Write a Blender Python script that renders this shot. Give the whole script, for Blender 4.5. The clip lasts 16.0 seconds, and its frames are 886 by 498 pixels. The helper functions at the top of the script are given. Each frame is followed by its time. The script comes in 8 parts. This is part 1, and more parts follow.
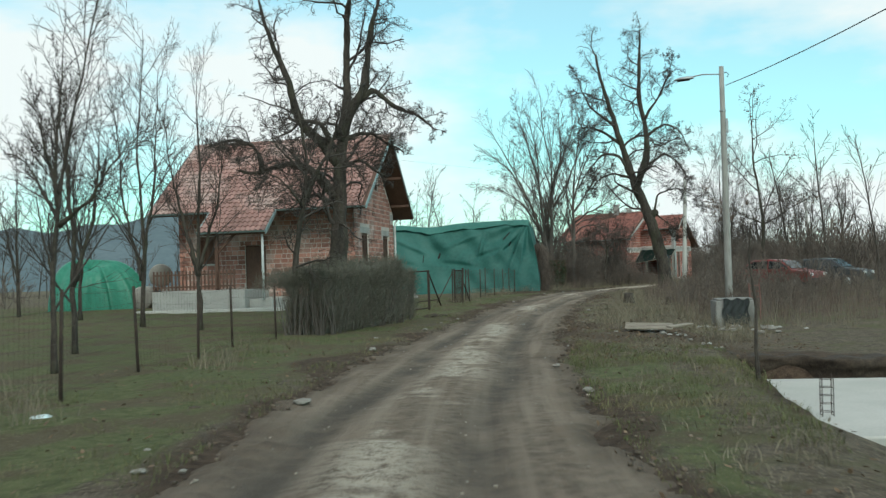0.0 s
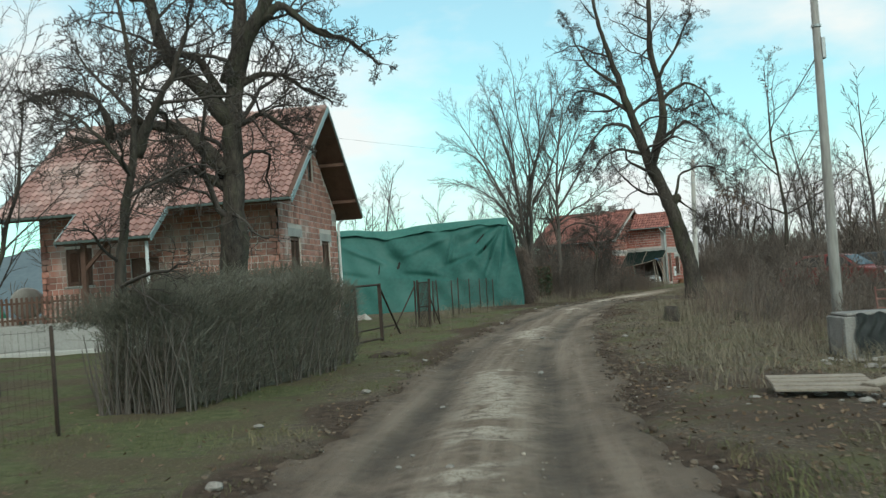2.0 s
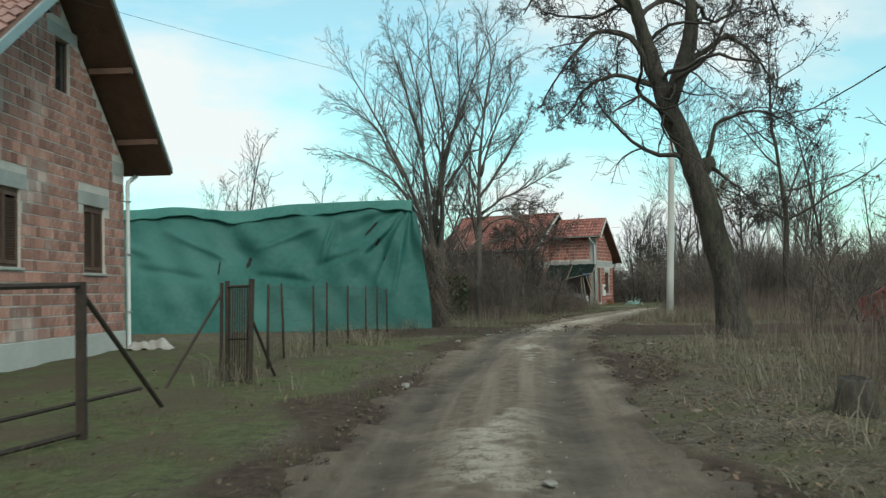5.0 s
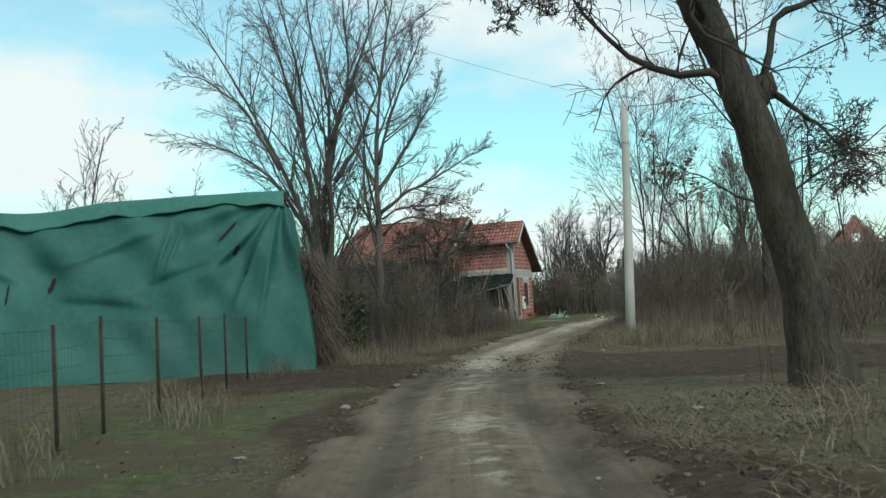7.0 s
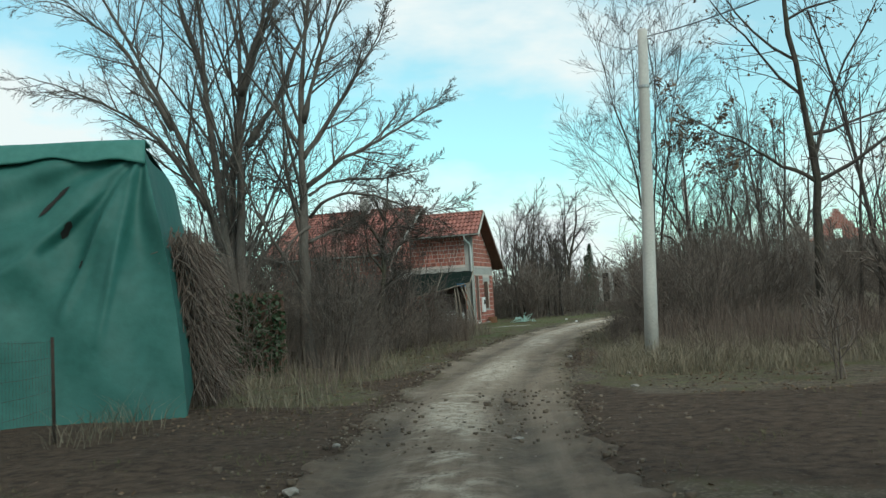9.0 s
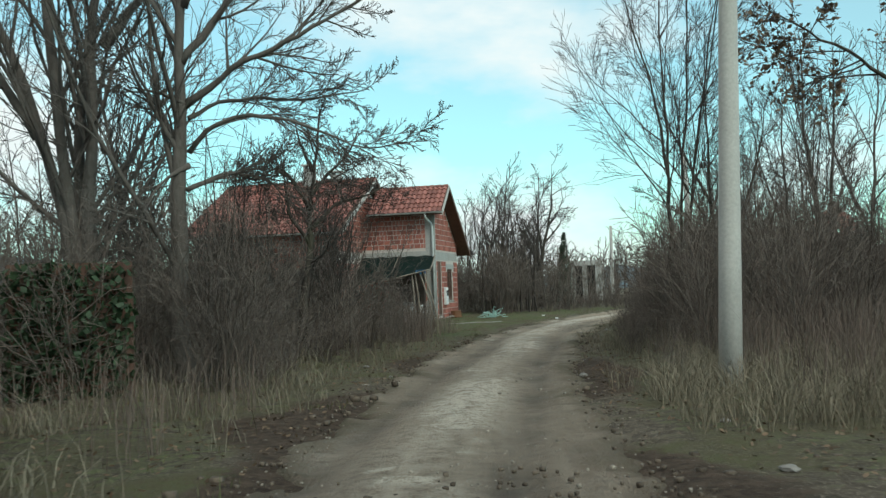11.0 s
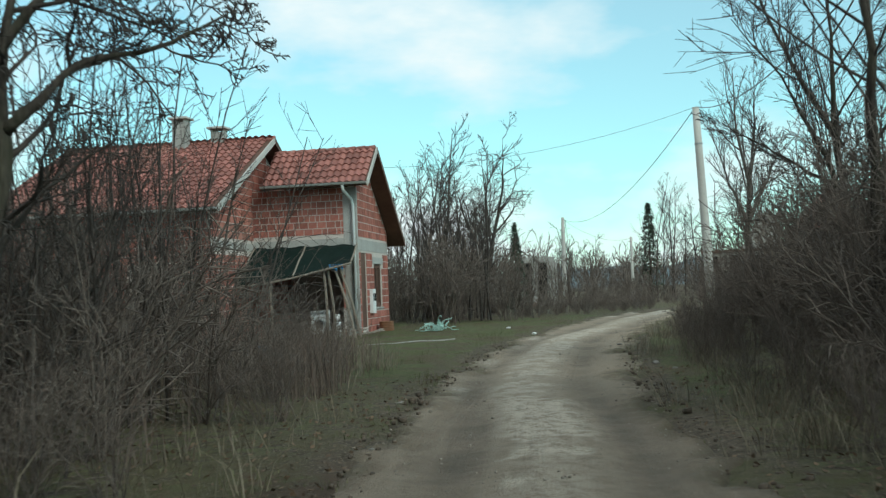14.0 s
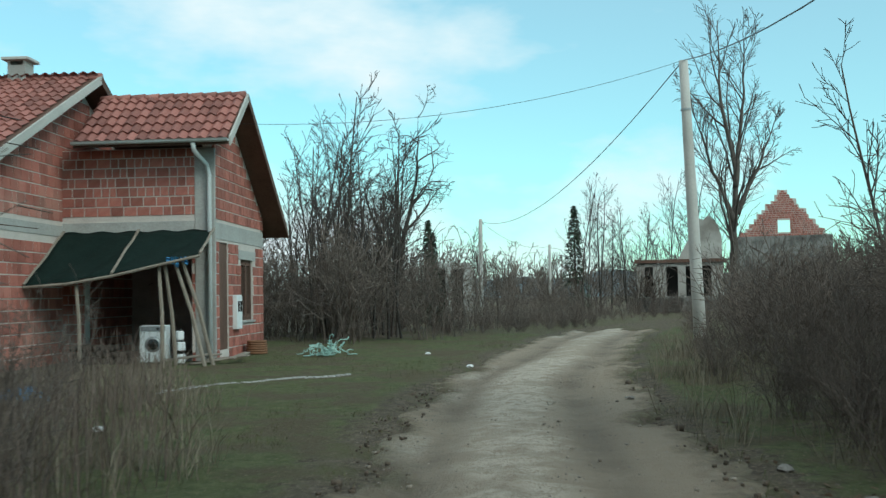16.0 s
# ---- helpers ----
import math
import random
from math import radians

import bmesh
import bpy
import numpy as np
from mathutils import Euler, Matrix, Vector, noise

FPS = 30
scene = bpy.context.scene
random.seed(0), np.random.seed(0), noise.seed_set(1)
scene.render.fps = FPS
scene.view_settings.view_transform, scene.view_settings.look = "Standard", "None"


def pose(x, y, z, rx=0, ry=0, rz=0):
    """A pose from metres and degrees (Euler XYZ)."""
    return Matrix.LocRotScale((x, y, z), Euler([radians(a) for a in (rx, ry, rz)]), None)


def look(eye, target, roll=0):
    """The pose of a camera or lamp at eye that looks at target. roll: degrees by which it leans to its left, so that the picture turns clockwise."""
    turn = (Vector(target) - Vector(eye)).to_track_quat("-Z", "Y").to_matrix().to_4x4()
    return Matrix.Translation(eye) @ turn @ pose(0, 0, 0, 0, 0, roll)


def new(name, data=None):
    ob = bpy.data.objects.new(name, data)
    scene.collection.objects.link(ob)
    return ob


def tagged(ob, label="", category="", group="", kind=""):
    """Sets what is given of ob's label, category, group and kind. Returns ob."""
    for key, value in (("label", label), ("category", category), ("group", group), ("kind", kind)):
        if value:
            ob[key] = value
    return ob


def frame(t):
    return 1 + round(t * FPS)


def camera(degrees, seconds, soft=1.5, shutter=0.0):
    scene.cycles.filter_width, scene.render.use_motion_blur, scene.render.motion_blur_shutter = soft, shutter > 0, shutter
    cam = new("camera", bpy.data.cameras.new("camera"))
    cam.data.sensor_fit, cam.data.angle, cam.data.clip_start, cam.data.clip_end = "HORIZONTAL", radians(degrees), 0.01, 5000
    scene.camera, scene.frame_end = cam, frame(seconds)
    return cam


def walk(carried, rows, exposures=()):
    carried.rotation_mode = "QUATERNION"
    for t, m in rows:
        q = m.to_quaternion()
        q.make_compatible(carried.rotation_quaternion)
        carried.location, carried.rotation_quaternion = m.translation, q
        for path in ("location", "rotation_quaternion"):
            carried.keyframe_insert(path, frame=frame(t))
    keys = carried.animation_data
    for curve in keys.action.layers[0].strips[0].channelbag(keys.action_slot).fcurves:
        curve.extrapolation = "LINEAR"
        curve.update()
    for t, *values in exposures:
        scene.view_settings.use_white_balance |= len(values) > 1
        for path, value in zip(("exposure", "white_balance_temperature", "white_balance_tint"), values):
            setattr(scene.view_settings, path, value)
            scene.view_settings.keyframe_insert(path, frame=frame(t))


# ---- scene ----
cam = camera(47.4, 16.0, soft=1.35, shutter=0.25)
PATH = [
    (0, (5.878, 2.357, 1.211), (5.534, 4.327, 1.261), -1.9),
    (0.5, (5.43, 5.229, 1.243), (5.112, 7.203, 1.301), -1.7),
    (1, (4.982, 8.176, 1.23), (4.697, 10.154, 1.302), -2.6),
    (1.5, (4.529, 10.878, 1.218), (4.258, 12.859, 1.288), -3.1),
    (2, (4.057, 13.715, 1.234), (3.786, 15.696, 1.305), -3.9),
    (2.5, (3.685, 16.221, 1.219), (3.409, 18.2, 1.303), -3.0),
    (3, (3.258, 18.952, 1.181), (2.996, 20.933, 1.279), -2.2),
    (3.5, (2.908, 21.615, 1.206), (2.681, 23.599, 1.303), -1.7),
    (4, (2.748, 24.187, 1.219), (2.571, 26.177, 1.314), -1.3),
    (4.5, (2.635, 26.672, 1.232), (2.514, 28.666, 1.323), -1.0),
    (5, (2.58, 29.499, 1.216), (2.519, 31.496, 1.3), -1.3),
    (7.5, (2.772, 41.055, 1.426), (2.938, 43.045, 1.534), -3.6),
    (8, (2.906, 43.228, 1.463), (3.097, 45.216, 1.569), -3.5),
    (8.5, (3.065, 45.215, 1.476), (3.278, 47.201, 1.582), -3.8),
    (9, (3.264, 47.32, 1.518), (3.499, 49.304, 1.616), -3.5),
    (11.5, (4.783, 57.745, 1.311), (5.109, 59.716, 1.391), -1.8),
    (12, (5.09, 59.792, 1.335), (5.434, 61.76, 1.413), -1.6),
    (12.5, (5.375, 61.92, 1.38), (5.744, 63.884, 1.455), -1.7),
    (13, (5.668, 64.125, 1.403), (6.063, 66.085, 1.477), -1.7),
    (13.5, (6.056, 66.386, 1.419), (6.479, 68.34, 1.491), -2.2),
    (14, (6.513, 68.747, 1.367), (6.966, 70.693, 1.446), -2.3),
    (14.5, (6.973, 71.002, 1.349), (7.459, 72.94, 1.429), -1.4),
    (15, (7.531, 73.374, 1.357), (8.058, 75.301, 1.439), -1.2),
    (15.5, (8.155, 75.665, 1.347), (8.73, 77.579, 1.437), -1.0),
    (16, (8.879, 78.016, 1.364), (9.514, 79.91, 1.455), -1.1),
]
EXPOSURES = [(0.0, 0.30, 6050, 3), (3.0, 0.30, 6200, 5), (5.0, 0.28, 6150, 4), (8.0, 0.26, 6000, 2), (12.5, 0.32, 6000, 2), (16.0, 0.27, 5650, -2)]
walk(cam, [(t, look(eye, target, roll)) for t, eye, target, roll in PATH], exposures=EXPOSURES)

# ---- daylight: broken cloud, weak sun behind it ----
SUN_EL, SUN_AZ = radians(36), radians(152)
world = bpy.data.worlds.new("world")
scene.world = world
world.use_nodes = True
wn, wl = world.node_tree.nodes, world.node_tree.links
wn.clear()
w_out = wn.new("ShaderNodeOutputWorld")
w_bg = wn.new("ShaderNodeBackground")
w_sky = wn.new("ShaderNodeTexSky")
w_sky.sky_type, w_sky.sun_disc = "NISHITA", False
w_sky.sun_elevation, w_sky.sun_rotation = SUN_EL, SUN_AZ
w_sky.air_density, w_sky.dust_density, w_sky.ozone_density = 1.0, 0.35, 1.2
w_co = wn.new("ShaderNodeTexCoord")
w_map = wn.new("ShaderNodeMapping")
w_map.inputs["Scale"].default_value = (1.0, 1.0, 2.4)
w_map.inputs["Location"].default_value = (0.37, 0.2, 0.1)
w_cl = wn.new("ShaderNodeTexNoise")
w_cl.inputs["Scale"].default_value, w_cl.inputs["Detail"].default_value, w_cl.inputs["Roughness"].default_value = 2.6, 6.0, 0.55
w_ramp = wn.new("ShaderNodeValToRGB")
w_ramp.color_ramp.elements[0].position, w_ramp.color_ramp.elements[1].position = 0.47, 0.63
w_ramp.color_ramp.elements[0].color = (0.30, 0.30, 0.30, 1)
w_mix = wn.new("ShaderNodeMix")
w_mix.data_type = "RGBA"
wl.new(w_co.outputs["Generated"], w_map.inputs["Vector"])
wl.new(w_map.outputs["Vector"], w_cl.inputs["Vector"])
w_west = wn.new("ShaderNodeVectorMath")
w_west.operation = "DOT_PRODUCT"
w_west.inputs[1].default_value = (-0.13, 0.0, 0.06)
wl.new(w_co.outputs["Generated"], w_west.inputs[0])
w_more = wn.new("ShaderNodeMath")
w_more.operation = "ADD"
wl.new(w_cl.outputs["Fac"], w_more.inputs[0])
wl.new(w_west.outputs["Value"], w_more.inputs[1])
wl.new(w_more.outputs[0], w_ramp.inputs["Fac"])
wl.new(w_ramp.outputs["Color"], w_mix.inputs["Factor"])
w_tint = wn.new("ShaderNodeMix")
w_tint.data_type, w_tint.blend_type = "RGBA", "MULTIPLY"
w_tint.inputs["Factor"].default_value = 1.0
w_tint.inputs["B"].default_value = (0.70, 1.28, 1.06, 1)
wl.new(w_sky.outputs["Color"], w_tint.inputs["A"])
wl.new(w_tint.outputs["Result"], w_mix.inputs["A"])
w_mix.inputs["B"].default_value = (6.45, 6.5, 6.25, 1)
wl.new(w_mix.outputs["Result"], w_bg.inputs["Color"])
w_bg.inputs["Strength"].default_value = 0.120
wl.new(w_bg.outputs["Background"], w_out.inputs["Surface"])

sun = new("sun", bpy.data.lights.new("sun", "SUN"))
sun.data.energy, sun.data.angle, sun.data.color = 1.65, radians(24), (1.0, 0.91, 0.79)
sun.matrix_world = look((0, 0, 60), (0 - math.sin(SUN_AZ) * math.cos(SUN_EL), 0 - math.cos(SUN_AZ) * math.cos(SUN_EL), 60 - math.sin(SUN_EL)))

# ---- materials ----
def material(name, c1, c2, scale=4.0, rough=0.85, bump=0.3, fine=40.0, c3=None, metal=0.0, per_object=0.0, per_island=0.0, stain=0.5, stretch=(1, 1, 1), spec=0.3):
    """Two-scale noise colour between c1 and c2, patches of c3, and a fine relief."""
    m = bpy.data.materials.new(name)
    m.use_nodes = True
    n, l = m.node_tree.nodes, m.node_tree.links
    b = n["Principled BSDF"]
    b.inputs["Roughness"].default_value, b.inputs["Metallic"].default_value = rough, metal
    b.inputs["Specular IOR Level"].default_value = spec
    co = n.new("ShaderNodeTexCoord")
    mp = n.new("ShaderNodeMapping")
    mp.inputs["Scale"].default_value = stretch
    l.new(co.outputs["Object"], mp.inputs["Vector"])
    big = n.new("ShaderNodeTexNoise")
    big.inputs["Scale"].default_value, big.inputs["Detail"].default_value = scale, 5
    small = n.new("ShaderNodeTexNoise")
    small.inputs["Scale"].default_value, small.inputs["Detail"].default_value = fine, 4
    l.new(mp.outputs["Vector"], big.inputs["Vector"])
    l.new(mp.outputs["Vector"], small.inputs["Vector"])
    mix = n.new("ShaderNodeMix")
    mix.data_type = "RGBA"
    mix.inputs["A"].default_value, mix.inputs["B"].default_value = (*c1, 1), (*c2, 1)
    rng = n.new("ShaderNodeMapRange")
    rng.inputs["From Min"].default_value, rng.inputs["From Max"].default_value = 0.3, 0.7
    add = n.new("ShaderNodeMath")
    add.operation = "MULTIPLY_ADD"
    add.inputs[1].default_value = 0.5
    half = n.new("ShaderNodeMath")
    half.operation = "MULTIPLY"
    half.inputs[1].default_value = 0.5
    l.new(big.outputs["Fac"], half.inputs[0])
    l.new(small.outputs["Fac"], add.inputs[0])
    l.new(half.outputs[0], add.inputs[2])
    l.new(add.outputs[0], rng.inputs["Value"])
    l.new(rng.outputs["Result"], mix.inputs["Factor"])
    col = mix.outputs["Result"]
    if c3:
        st = n.new("ShaderNodeTexNoise")
        st.inputs["Scale"].default_value, st.inputs["Detail"].default_value = scale * 0.37, 6
        l.new(mp.outputs["Vector"], st.inputs["Vector"])
        sr = n.new("ShaderNodeMapRange")
        sr.inputs["From Min"].default_value, sr.inputs["From Max"].default_value = 0.5, 0.64
        sr.inputs["To Max"].default_value = stain
        l.new(st.outputs["Fac"], sr.inputs["Value"])
        mix2 = n.new("ShaderNodeMix")
        mix2.data_type = "RGBA"
        l.new(sr.outputs["Result"], mix2.inputs["Factor"])
        l.new(col, mix2.inputs["A"])
        mix2.inputs["B"].default_value = (*c3, 1)
        col = mix2.outputs["Result"]
    if per_object or per_island:
        hs = n.new("ShaderNodeHueSaturation")
        rr = n.new("ShaderNodeMapRange")
        amount = per_object or per_island
        rr.inputs["To Min"].default_value, rr.inputs["To Max"].default_value = 1 - amount, 1 + amount
        if per_object:
            src = n.new("ShaderNodeObjectInfo").outputs["Random"]
        else:
            src = n.new("ShaderNodeNewGeometry").outputs["Random Per Island"]
        l.new(src, rr.inputs["Value"])
        l.new(rr.outputs["Result"], hs.inputs["Value"])
        l.new(col, hs.inputs["Color"])
        col = hs.outputs["Color"]
    l.new(col, b.inputs["Base Color"])
    if bump:
        bp = n.new("ShaderNodeBump")
        bp.inputs["Strength"].default_value, bp.inputs["Distance"].default_value = bump, 0.03
        l.new(add.outputs[0], bp.inputs["Height"])
        l.new(bp.outputs["Normal"], b.inputs["Normal"])
    return m


M_BARK = material("bark", (0.010, 0.008, 0.007), (0.095, 0.079, 0.064), 9, 0.95, 1.0, 30, c3=(0.05, 0.054, 0.03), stain=0.5, stretch=(1, 1, 0.3))
M_BARK_PALE = material("bark_pale", (0.06, 0.052, 0.045), (0.14, 0.122, 0.105), 3, 0.9, 0.6, 22, stretch=(1, 1, 0.35))
M_TWIG = material("twig", (0.035, 0.029, 0.025), (0.085, 0.072, 0.062), 2, 0.9, 0, 12, per_island=0.25)
M_HEDGE = material("hedge_twig", (0.076, 0.073, 0.056), (0.18, 0.171, 0.135), 2, 0.9, 0, 12, per_island=0.3)
M_PALE_TWIG = material("pale_bare_wood", (0.17, 0.15, 0.125), (0.32, 0.285, 0.24), 2, 0.9, 0.2, 16)
M_TWIG_RED = material("twig_brown", (0.085, 0.064, 0.052), (0.185, 0.142, 0.115), 0.6, 0.9, 0, 12, per_island=0.3)
M_BRUSH = material("brush_twig", (0.08, 0.066, 0.056), (0.185, 0.15, 0.124), 0.5, 0.9, 0, 12, per_island=0.3)
M_DRY = material("dry_grass", (0.11, 0.095, 0.066), (0.245, 0.21, 0.15), 1.2, 0.9, 0, 9, per_island=0.3)
M_GRASS = material("grass", (0.055, 0.068, 0.027), (0.138, 0.14, 0.062), 1.6, 0.9, 0, 9, c3=(0.18, 0.148, 0.085), stain=0.8, per_island=0.35)
M_LEAF = material("dead_leaf", (0.085, 0.054, 0.033), (0.17, 0.118, 0.075), 3, 0.8, 0, 12, per_island=0.35)
M_IVY = material("ivy_leaf", (0.015, 0.03, 0.012), (0.04, 0.065, 0.03), 3, 0.6, 0, 12, per_island=0.35)
M_GROUND = None
M_ROAD = material("dirt_road", (0.085, 0.072, 0.058), (0.17, 0.15, 0.125), 0.9, 0.95, 0.9, 14, c3=(0.27, 0.25, 0.22), stain=0.6)
M_BLOCK = material("clay_block", (0.25, 0.112, 0.085), (0.43, 0.225, 0.175), 2.2, 0.9, 0.5, 30, c3=(0.48, 0.39, 0.345), stain=0.7, per_object=0.36)
M_BLOCK_J = material("clay_block_joined", (0.25, 0.112, 0.085), (0.43, 0.225, 0.175), 2.2, 0.9, 0.5, 30, c3=(0.48, 0.39, 0.345), stain=0.7, per_island=0.36)
M_MORTAR = material("mortar", (0.42, 0.37, 0.33), (0.60, 0.54, 0.49), 3, 0.95, 0.6, 30)
M_CONC = material("concrete", (0.28, 0.27, 0.25), (0.44, 0.43, 0.40), 1.5, 0.9, 0.4, 26, c3=(0.2, 0.19, 0.17), stain=0.4)
M_CONC_PALE = material("pale_concrete", (0.36, 0.35, 0.32), (0.52, 0.50, 0.46), 1.2, 0.9, 0.3, 26, c3=(0.36, 0.35, 0.31), stain=0.4)
M_TILE = material("roof_tile", (0.23, 0.122, 0.103), (0.41, 0.255, 0.22), 1.4, 0.7, 0.3, 24, c3=(0.42, 0.325, 0.29), stain=0.6, per_object=0.24)
M_TILE_J = material("roof_tile_joined", (0.23, 0.122, 0.103), (0.41, 0.255, 0.22), 1.4, 0.7, 0.3, 24, c3=(0.42, 0.325, 0.29), stain=0.6, per_island=0.24)
M_WOOD_DARK = material("dark_wood", (0.07, 0.038, 0.027), (0.15, 0.085, 0.06), 3, 0.7, 0.4, 30, stretch=(1, 1, 0.2))
M_WOOD = material("weathered_wood", (0.17, 0.14, 0.11), (0.31, 0.27, 0.22), 3, 0.9, 0.4, 30)
M_GUTTER = material("painted_sheet", (0.20, 0.27, 0.27), (0.30, 0.37, 0.37), 3, 0.5, 0.1, 30, metal=0.3)
M_PIPE = material("pale_downpipe", (0.42, 0.44, 0.43), (0.58, 0.60, 0.58), 3, 0.45, 0.1, 30)
M_TARP = material("green_tarp", (0.016, 0.080, 0.066), (0.034, 0.124, 0.104), 0.8, 0.6, 0.6, 6, c3=(0.052, 0.15, 0.13), stain=0.5)
M_TARP_HEM = material("green_tarp_hem", (0.03, 0.125, 0.105), (0.058, 0.185, 0.155), 0.9, 0.6, 0.4, 8)
M_TARP_BRIGHT = material("bright_green_tarp", (0.025, 0.16, 0.105), (0.06, 0.25, 0.17), 1.2, 0.45, 0.4, 7)
M_RUST = material("rusty_iron", (0.022, 0.018, 0.015), (0.06, 0.04, 0.03), 6, 0.85, 0.4, 40)
M_GLASS = material("dark_glass", (0.01, 0.012, 0.012), (0.02, 0.022, 0.022), 2, 0.12, 0, 20, spec=0.6)
# Near-black colour that paints inside shade into slits and openings.
M_INSIDE_SHADE = material("interior_shade", (0.012, 0.011, 0.01), (0.03, 0.027, 0.024), 2, 0.95, 0.2, 20)
M_BLACK = material("black_plastic", (0.012, 0.013, 0.013), (0.035, 0.037, 0.036), 3, 0.4, 0.5, 12)
M_RED = material("red_paint", (0.16, 0.022, 0.02), (0.24, 0.04, 0.035), 3, 0.35, 0.05, 30, spec=0.5)
M_RUST_RED = material("faded_red_iron", (0.13, 0.06, 0.05), (0.25, 0.13, 0.11), 8, 0.8, 0.4, 40)
M_WHITE = material("white_paint", (0.62, 0.63, 0.62), (0.78, 0.79, 0.78), 3, 0.5, 0.1, 30, c3=(0.45, 0.44, 0.41), stain=0.3)
M_TYRE = material("tyre", (0.02, 0.02, 0.02), (0.04, 0.04, 0.04), 5, 0.9, 0.2, 30)
M_STEEL = material("dull_steel", (0.30, 0.31, 0.31), (0.42, 0.43, 0.43), 5, 0.45, 0.1, 30, metal=0.7)
M_BLUE = material("blue_sheet", (0.03, 0.12, 0.26), (0.06, 0.2, 0.36), 3, 0.5, 0.4, 20)
M_NET = material("pale_green_net", (0.28, 0.48, 0.42), (0.5, 0.68, 0.62), 3, 0.7, 0.2, 20)
M_PLASTER = material("old_plaster", (0.26, 0.245, 0.22), (0.46, 0.44, 0.40), 1.2, 0.9, 0.4, 20, c3=(0.15, 0.13, 0.11), stain=0.7)

M_BLOCK_RED = material("red_clay_block", (0.25, 0.086, 0.065), (0.38, 0.148, 0.112), 2.2, 0.9, 0.5, 30, c3=(0.40, 0.26, 0.21), stain=0.35, per_object=0.28)
M_BLOCK_RED_J = material("red_clay_block_joined", (0.25, 0.086, 0.065), (0.38, 0.148, 0.112), 2.2, 0.9, 0.5, 30, c3=(0.40, 0.26, 0.21), stain=0.35, per_island=0.28)
M_TILE_RED = material("red_roof_tile", (0.205, 0.082, 0.066), (0.32, 0.142, 0.114), 1.4, 0.7, 0.3, 24, c3=(0.30, 0.17, 0.13), stain=0.4, per_object=0.3)
M_TILE_RED_J = material("red_roof_tile_joined", (0.205, 0.082, 0.066), (0.32, 0.142, 0.114), 1.4, 0.7, 0.3, 24, c3=(0.30, 0.17, 0.13), stain=0.4, per_island=0.3)
M_STONE = material("field_stone", (0.16, 0.145, 0.125), (0.30, 0.28, 0.25), 6, 0.95, 0.6, 40)

M_GREY_WOOD = material("grey_pole_wood", (0.20, 0.19, 0.175), (0.36, 0.35, 0.325), 3, 0.9, 0.5, 24, stretch=(1, 1, 0.15))

# ---- building helpers ----
def thing(name, label, category, at=(0, 0, 0), rz=0.0, group="", kind=""):
    ob = new(name)
    ob.empty_display_size = 0.2
    ob.matrix_world = pose(*at, 0, 0, rz)
    return tagged(ob, label, category, group, kind)


def mesh_of(verts, faces, mat, name="mesh", smooth=False):
    me = bpy.data.meshes.new(name)
    me.from_pydata([tuple(v) for v in verts], [], [tuple(f) for f in faces])
    me.materials.append(mat)
    if smooth:
        me.polygons.foreach_set("use_smooth", [True] * len(me.polygons))
    me.update()
    return me


def fast_mesh(verts, quads, mat, name="mesh", smooth=False):
    """A mesh from numpy arrays: verts (N, 3), quads (M, 3 or 4)."""
    me = bpy.data.meshes.new(name)
    k = quads.shape[1]
    me.vertices.add(len(verts))
    me.vertices.foreach_set("co", np.ascontiguousarray(verts, dtype=np.float32).ravel())
    me.loops.add(quads.size)
    me.loops.foreach_set("vertex_index", np.ascontiguousarray(quads, dtype=np.int32).ravel())
    me.polygons.add(len(quads))
    me.polygons.foreach_set("loop_start", np.arange(0, quads.size, k, dtype=np.int32))
    me.polygons.foreach_set("loop_total", np.full(len(quads), k, dtype=np.int32))
    if smooth:
        me.polygons.foreach_set("use_smooth", np.ones(len(quads), dtype=bool))
    me.materials.append(mat)
    me.update(calc_edges=True)
    return me


def child(name, me, parent, label="", m=None):
    ob = new(name, me)
    ob.parent = parent
    if m is not None:
        ob.matrix_basis = m
    return tagged(ob, label)


